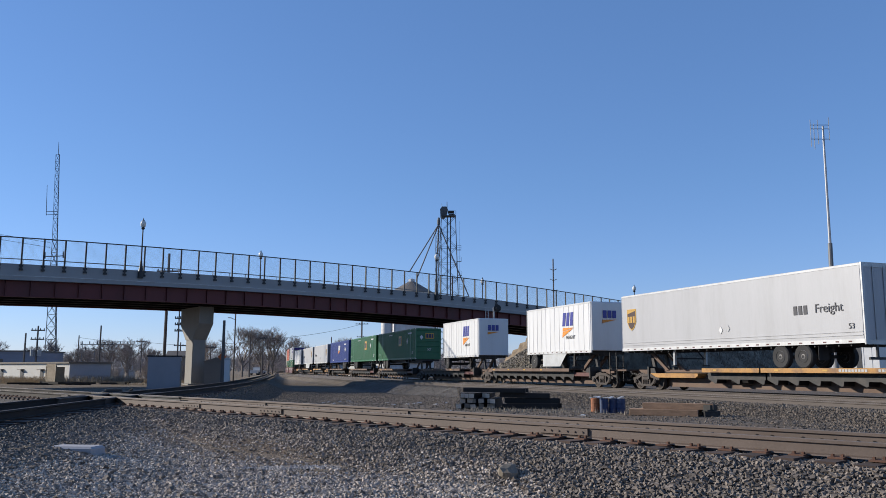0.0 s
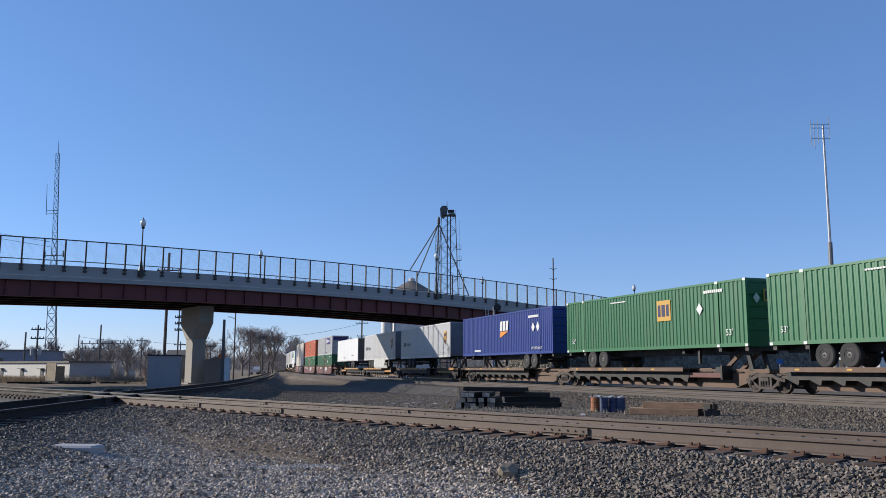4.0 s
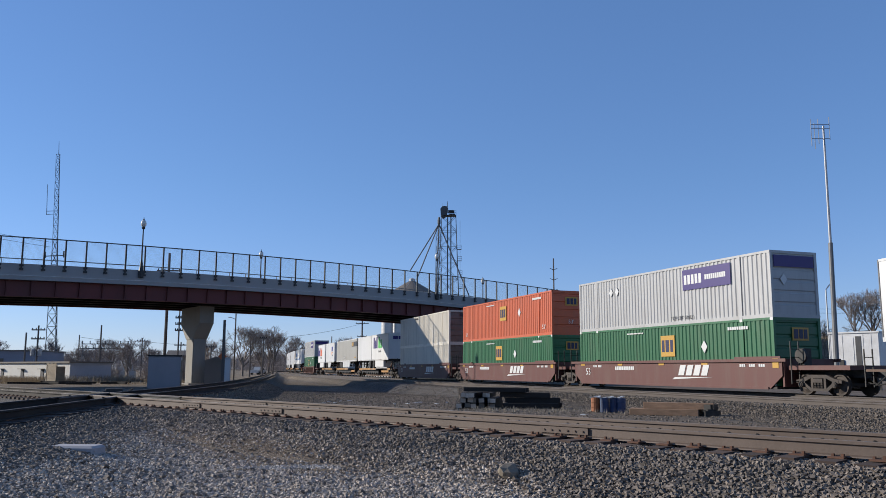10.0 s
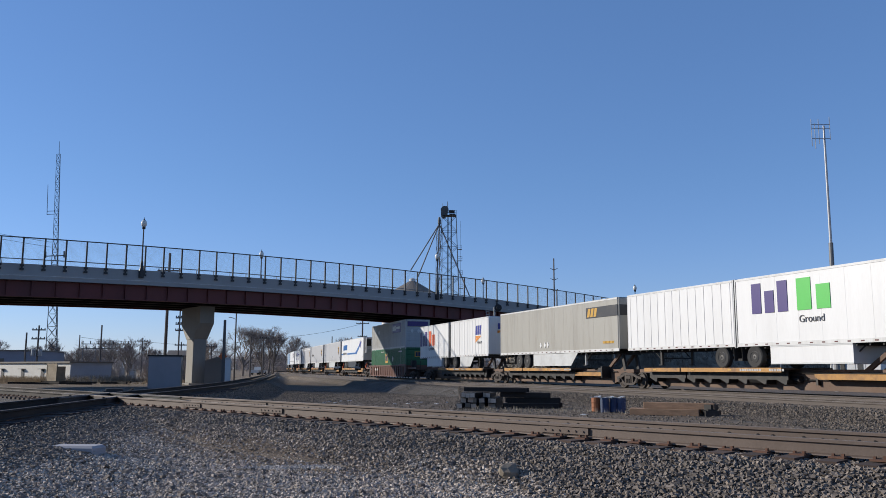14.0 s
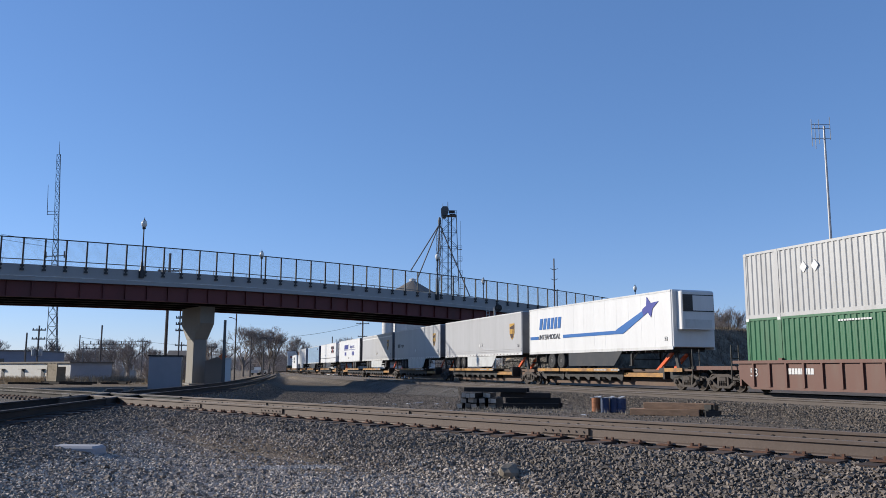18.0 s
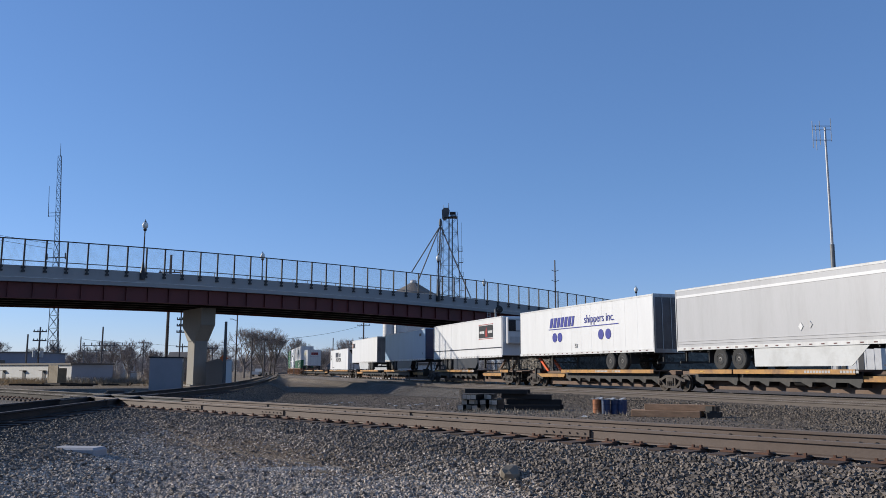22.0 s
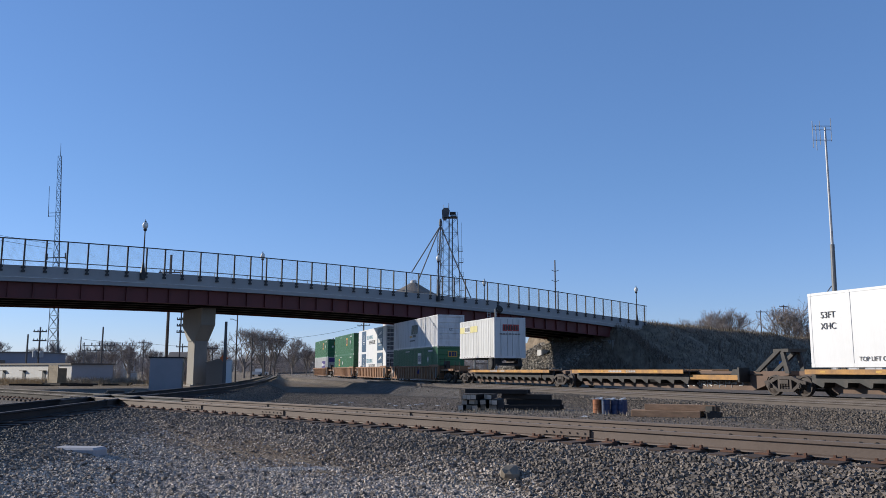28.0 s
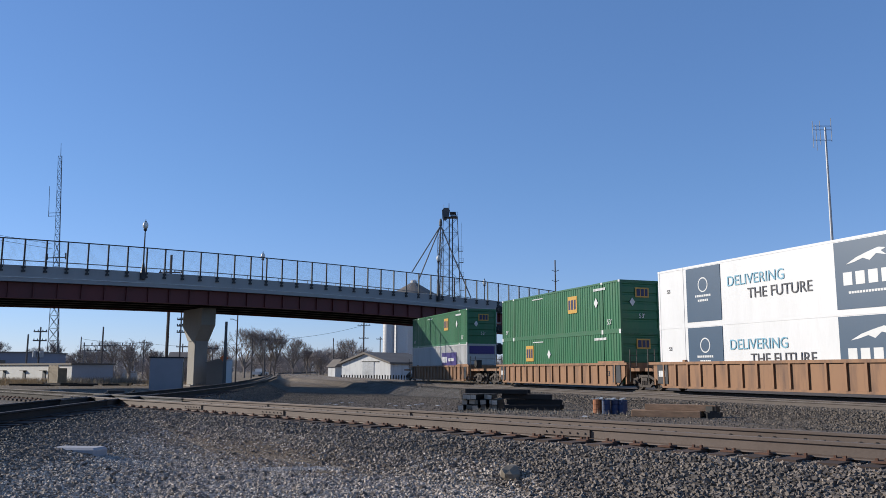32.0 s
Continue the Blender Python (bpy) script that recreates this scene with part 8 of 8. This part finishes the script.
# grain yard
shed = thing("white_shed", "white metal shed with low brown roof and grey door", "shed", "far buildings", at=pose(-10.7, 151.5, gz(-10.7, 151.5) - 0.1, 0, 0, -43))
part("wall", Geo().prism([(-6.5, 0), (6.5, 0), (6.5, 2.9), (0, 4.6), (-6.5, 2.9)], "y", -5, 5), M_WHITE2, shed)
for f in (-1, 1):
    part("roof", Geo().prism([(0, 4.62), (f * 6.9, 2.82), (f * 6.9, 3.14), (0, 4.98)], "y", -5.5, 5.5), M_ROOF, shed)
d = part("door", Geo().box(-0.7, 2.3, -5.08, -4.98, 0.05, 3.2), M_STEEL, shed, "wide grey sliding door")
part("track", Geo().box(-0.9, 3.6, -5.12, -5.0, 3.22, 3.36), M_DARK, d)
building("small_house", "small white house with a dark gable roof", -26.2, 203, -44, 2.8, 3.6, 2.5, M_WHITE2, M_ROOF, 1.9, category="house")


def grain_bin(x, y, rad, h, cone, label):
    b = thing("grain_bin", label, "grain bin", "grain bins", at=pose(x, y, gz(x, y)))
    prof, n = [], int(h / 0.35)
    for k in range(n + 1):
        prof.append((rad + (0.008 if k % 2 else 0.0), h * k / n))
    part("shell", Geo().lathe([(rad, -0.3)] + prof, n=30), M_BIN, b)
    part("cone_roof", Geo().lathe([(rad + 0.12, h - 0.05), (rad + 0.12, h + 0.03), (rad * 0.14, h + cone), (0.02, h + cone + 0.02)], n=30), M_ROOF, b)
    part("cap", Geo().lathe([(rad * 0.14, h + cone - 0.05), (rad * 0.14, h + cone + 0.5), (0.05, h + cone + 0.75)], n=10), M_BIN, b)
    for k in range(10):
        a = k * math.pi / 5
        part("roof_rib", Geo().tube((math.cos(a) * rad, math.sin(a) * rad, h + 0.04), (math.cos(a) * rad * 0.14, math.sin(a) * rad * 0.14, h + cone), 0.05, None, 4), M_STEEL, b)
    return b


grain_bin(-6.9, 181, 5.0, 18.2, 2.6, "large corrugated steel grain bin with a cone roof")
for x in (-11.2, -8.6):
    grain_bin(x, 165, 1.15, 13.0, 1.2, "slim pale steel hopper bin")
elev = thing("grain_elevator_tower", "tall steel lattice grain elevator leg with a head house and spouts", "grain elevator", at=pose(1.6, 186, gz(1.6, 186)))
lattice(elev, [(-3.9, -2.2), (2.5, -2.2), (2.5, 2.2), (-3.9, 2.2)], 0, 36.4, 10, 0.09, M_MAST, 0.5)
lattice(elev, [(-3.6, -0.8), (-2.1, -0.8), (-2.85, 0.8)], 0, 33.5, 14, 0.06, M_DULLSTEEL, 0.9)
part("elevator_leg", Geo().box(-0.75, -0.5, -0.2, 0.2, 0, 36.6), M_MAST, elev)
part("elevator_leg", Geo().box(0.0, 0.25, -0.2, 0.2, 0, 36.6), M_MAST, elev)
part("platform", Geo().box(-2.0, 1.3, -1.2, 1.2, 36.35, 36.45), M_MAST, elev)
hd = part("head_house", Geo().prism([(-2.2, 36.2), (-1.6, 35.7), (-0.8, 36.4), (-0.5, 38.0), (-0.9, 38.6), (-1.8, 38.6), (-2.3, 38.0)], "y", -0.6, 0.6), M_MAST, elev)
part("motor", Geo().tube((-0.5, -0.5, 37.3), (0.9, -0.5, 37.3), 0.38, n=10).box(-0.3, 1.1, -0.8, 0.2, 36.45, 36.8), M_DARK, hd)
rails_g = Geo()
for x in (-2.0, -0.4, 1.3):
    rails_g.box(x - 0.03, x + 0.03, -1.23, -1.17, 36.4, 37.5)
rails_g.box(-2.0, 1.3, -1.23, -1.17, 37.45, 37.5).box(-2.0, 1.3, -1.23, -1.17, 36.95, 37.0)
part("railing", rails_g, M_MAST, elev)
part("lightning_rod", Geo().tube((-0.7, 0, 38.3), (-0.7, 0, 39.8), 0.1, 0.06, 6).tube((-1.9, 0, 38.3), (-1.9, 0, 39.4), 0.03, None, 5), M_MAST, elev)
part("distributor", Geo().lathe([(0.2, 34.2), (0.36, 34.5), (0.36, 35.3), (0.2, 36.0)], n=10, at=(-2.6, -0.6, 0)), M_MAST, elev)
for x, y, z in ((-8.9, -5, 23.2), (-7.6, -3, 21.3), (4.2, -2.4, 17.8), (-3.3, 1, 18.0)):
    part("spout", Geo().tube((-2.6, -0.6, 34.4), (x, y, z), 0.14, None, 8), M_DULLSTEEL, elev)
for z in (19.5, 22.6, 25.8, 28.4):
    k = 1 - z / 73
    part("landing", Geo().box(2.3 * k, 2.3 * k + 1.1, -1.6, -0.8, z, z + 0.06).box(2.3 * k, 2.3 * k + 1.1, -1.6, -1.56, z + 0.95, z + 1.0).box(2.3 * k + 1.05, 2.3 * k + 1.1, -1.6, -1.56, z, z + 1.0).box(2.3 * k, 2.3 * k + 1.1, -1.6, -1.56, z + 0.5, z + 0.54), M_MAST, elev)
part("cage_ladder", ladder(2.2, -1.4, 0.5, 35), M_MAST, elev)
bollards = thing("bollard_row", "row of short dark posts beside the yard", "bollard row", at=pose(-16, 128, gz(-16, 128)))
for k in range(26):
    part("post", Geo().box(-0.09, 0.09, -0.09, 0.09, -0.3, 0.55), M_CREOSOTE, bollards, at=pose(0.1 + k * 0.42, k * 0.03, 0.05 * math.sin(k * 2.1)))

# signal beside the main line
sig = thing("railway_signal", "black two-headed railway signal mast with ladder", "railway signal", at=pose(5.1, 84, gz(5.1, 84)))
part("mast", Geo().tube((0.1, 0, -0.2), (0.1, 0, 7.9), 0.09, n=8), M_STEEL, sig)
for x in (-0.75, -0.45):
    part("ladder_rail", Geo().box(x - 0.025, x + 0.025, -0.03, 0.03, 0, 7.8), M_STEEL, sig)
g = Geo()
for k in range(24):
    g.box(-0.75, -0.45, -0.02, 0.02, 0.3 + k * 0.31, 0.33 + k * 0.31)
tagged(part("rungs", g, M_STEEL, sig), kind="stuff")
part("platform", Geo().box(-0.9, 0.6, -0.5, 0.4, 4.35, 4.42).box(-0.9, 0.6, -0.5, 0.4, 6.4, 6.47), M_STEEL, sig)
for z, ry in ((7.5, 0.38), (5.5, 0.42), (3.5, 0.55)):
    hdd = part("signal_head", Geo().lathe([(ry * 0.75, -0.3), (ry, -0.28), (ry, -0.12), (0.2, 0.1)], "y", 18, (0.45, -0.1, z + 0.3)), M_SIGNAL, sig, "round black signal target")
    part("hood", Geo().lathe([(0.16, -0.6), (0.17, -0.3)], "y", 12, (0.45, -0.1, z + 0.3)), M_SIGNAL, hdd)
part("control_box", Geo().bev(-0.5, 0.2, -0.3, 0.3, 2.9, 3.6, 0.03), M_STEEL, sig)

# silver equipment cabin, antenna pole and small sign behind the main line
sc = thing("equipment_cabin", "silver metal equipment cabin with dark panels", "equipment cabin", at=pose(34.3, 68.0, gz(34.3, 68.0), 0, 0, -53))
part("body", Geo().bev(-2.0, 2.0, -1.1, 1.1, 1.35, 4.55, 0.02), M_CABIN, sc)
for x in (-1.85, 1.85):
    for y in (-0.95, 0.95):
        part("leg", Geo().box(x - 0.07, x + 0.07, y - 0.07, y + 0.07, -0.2, 1.35), M_DARK, sc)
part("roof", Geo().box(-2.1, 2.1, -1.2, 1.2, 4.55, 4.68), M_CABIN, sc)
part("dark_panel", Geo().box(0.15, 0.6, -1.13, -1.1, 1.5, 4.3), M_DARKSKIRT, sc)
part("meter_box", Geo().box(-1.2, -0.85, -1.25, -1.1, 1.6, 2.4), M_DARK, sc)
part("door", Geo().box(-0.85, -0.02, -1.13, -1.1, 1.6, 4.2), M_CABIN, sc)
for x in (-1.96, -0.95, 0.75, 1.4, 1.96):
    part("wall_seam", Geo().box(x - 0.03, x + 0.03, -1.125, -1.1, 1.4, 4.5), M_CABIN, sc)
ap = thing("antenna_pole", "tall grey steel pole with a yagi antenna array", "antenna pole", at=pose(28.65, 60.5, gz(28.4, 60.5)))
h0 = gz(28.4, 60.5)
part("pole", Geo().tube((0, 0, -0.2), (0.16, 0, 10.4 - h0), 0.20, 0.16, 10), M_DULLSTEEL, ap)
part("upper_pole", Geo().tube((0.16, 0, 10.3 - h0), (0.2, 0, 19.4 - h0), 0.11, 0.075, 8), M_POLESTEEL, ap)
for dx, z0, z1 in ((-0.95, 17.8, 19.9), (-0.7, 17.6, 19.6), (-0.4, 18.0, 19.9), (0.45, 18.3, 20.1)):
    part("dipole", Geo().tube((0.2 + dx, 0, z0 - h0), (0.2 + dx, 0, z1 - h0), 0.03, n=5), M_STEEL, ap)
for z in (18.4, 19.2, 19.5):
    part("cross_boom", Geo().tube((-0.75, 0, z - h0), (0.65, 0, z - h0), 0.025, n=5), M_STEEL, ap)
bs = thing("blue_sign", "small blue sign on a short post", "sign", at=pose(26.2, 64.5, gz(26.2, 64.5)))
part("post", Geo().box(-0.03, 0.03, -0.03, 0.03, -0.2, 2.1), M_STEEL, bs)
part("plate", Geo().box(-0.24, 0.24, -0.05, -0.03, 2.0, 2.35), M_SKYBLUE, bs)
wp = thing("white_block", "white concrete block on the stone slope under the bridge", "concrete block", at=Matrix.Translation((*bridge_xy(69.0, -9.0), gz(*bridge_xy(69.0, -9.0)))) @ BR_TURN)
part("block", Geo().bev(-0.9, 0.9, -0.5, 0.5, -0.2, 0.6, 0.08), M_WHITE2, wp)
part("rubble", Geo().bev(0.9, 1.6, -0.4, 0.3, -0.3, 0.3, 0.06), M_CONCRETE, wp)


# oily point machine beyond the crossing, and brown shrubs in the dry grass
pm = thing("point_machine", "low dark oily track machine beside the crossing", "track machine", at=pose(-13.2, 33.4, gz(-13.2, 33.4), 0, 0, 20))
part("case", Geo().bev(-0.42, 0.42, -0.22, 0.22, 0.0, 0.34, 0.04), M_DARK, pm)
part("lid", Geo().bev(-0.3, 0.36, -0.18, 0.18, 0.34, 0.42, 0.03), M_BOGIE, pm)
part("lever", Geo().tube((0.4, 0, 0.2), (0.75, -0.05, 0.42), 0.04, n=6), M_DARK, pm)
part("foot_plate", Geo().box(-0.7, 0.7, -0.3, 0.3, -0.15, 0.0), M_CREOSOTE, pm)


def shrub_mesh(seed):
    rr = random.Random(seed)
    g = Geo()
    for k in range(46):
        a, ln = rr.uniform(0, 6.28), rr.uniform(0.9, 2.6)
        d = Vector((math.cos(a) * rr.uniform(0.1, 0.7), math.sin(a) * rr.uniform(0.1, 0.7), 1)).normalized()
        p = Vector((rr.uniform(-0.5, 0.5), rr.uniform(-0.5, 0.5), -0.1))
        g.tube(p, p + d * ln, 0.016, 0.008, 3, False)
        for i in range(7):
            q0 = p + d * ln * rr.uniform(0.35, 1.0)
            e = (d + Vector((rr.gauss(0, 0.6), rr.gauss(0, 0.6), rr.gauss(0, 0.3)))).normalized()
            g.tube(q0, q0 + e * ln * rr.uniform(0.2, 0.45), 0.010, 0.006, 3, False)
    return g.mesh("crown", M_TWIG)


SHRUBS = [shrub_mesh(5), shrub_mesh(6)]
for k in range(7):
    x, y = -44 + q.uniform(0, 11), 98 + q.uniform(-4, 12)
    sb = thing("bare_shrub", "bare brown shrub in dry grass", "shrub", "bare shrubs", at=pose(x, y, gz(x, y), 0, 0, q.uniform(0, 360)) @ Matrix.Scale(q.uniform(0.7, 1.5), 4))
    part("crown", SHRUBS[k % 2], None, sb)


def motions():
    for ob, mid, half in MOVING:
        walk(ob, [(t, train_pose(mid, half, t)) for t in np.arange(0, 32.01, 1.0)])


motions()
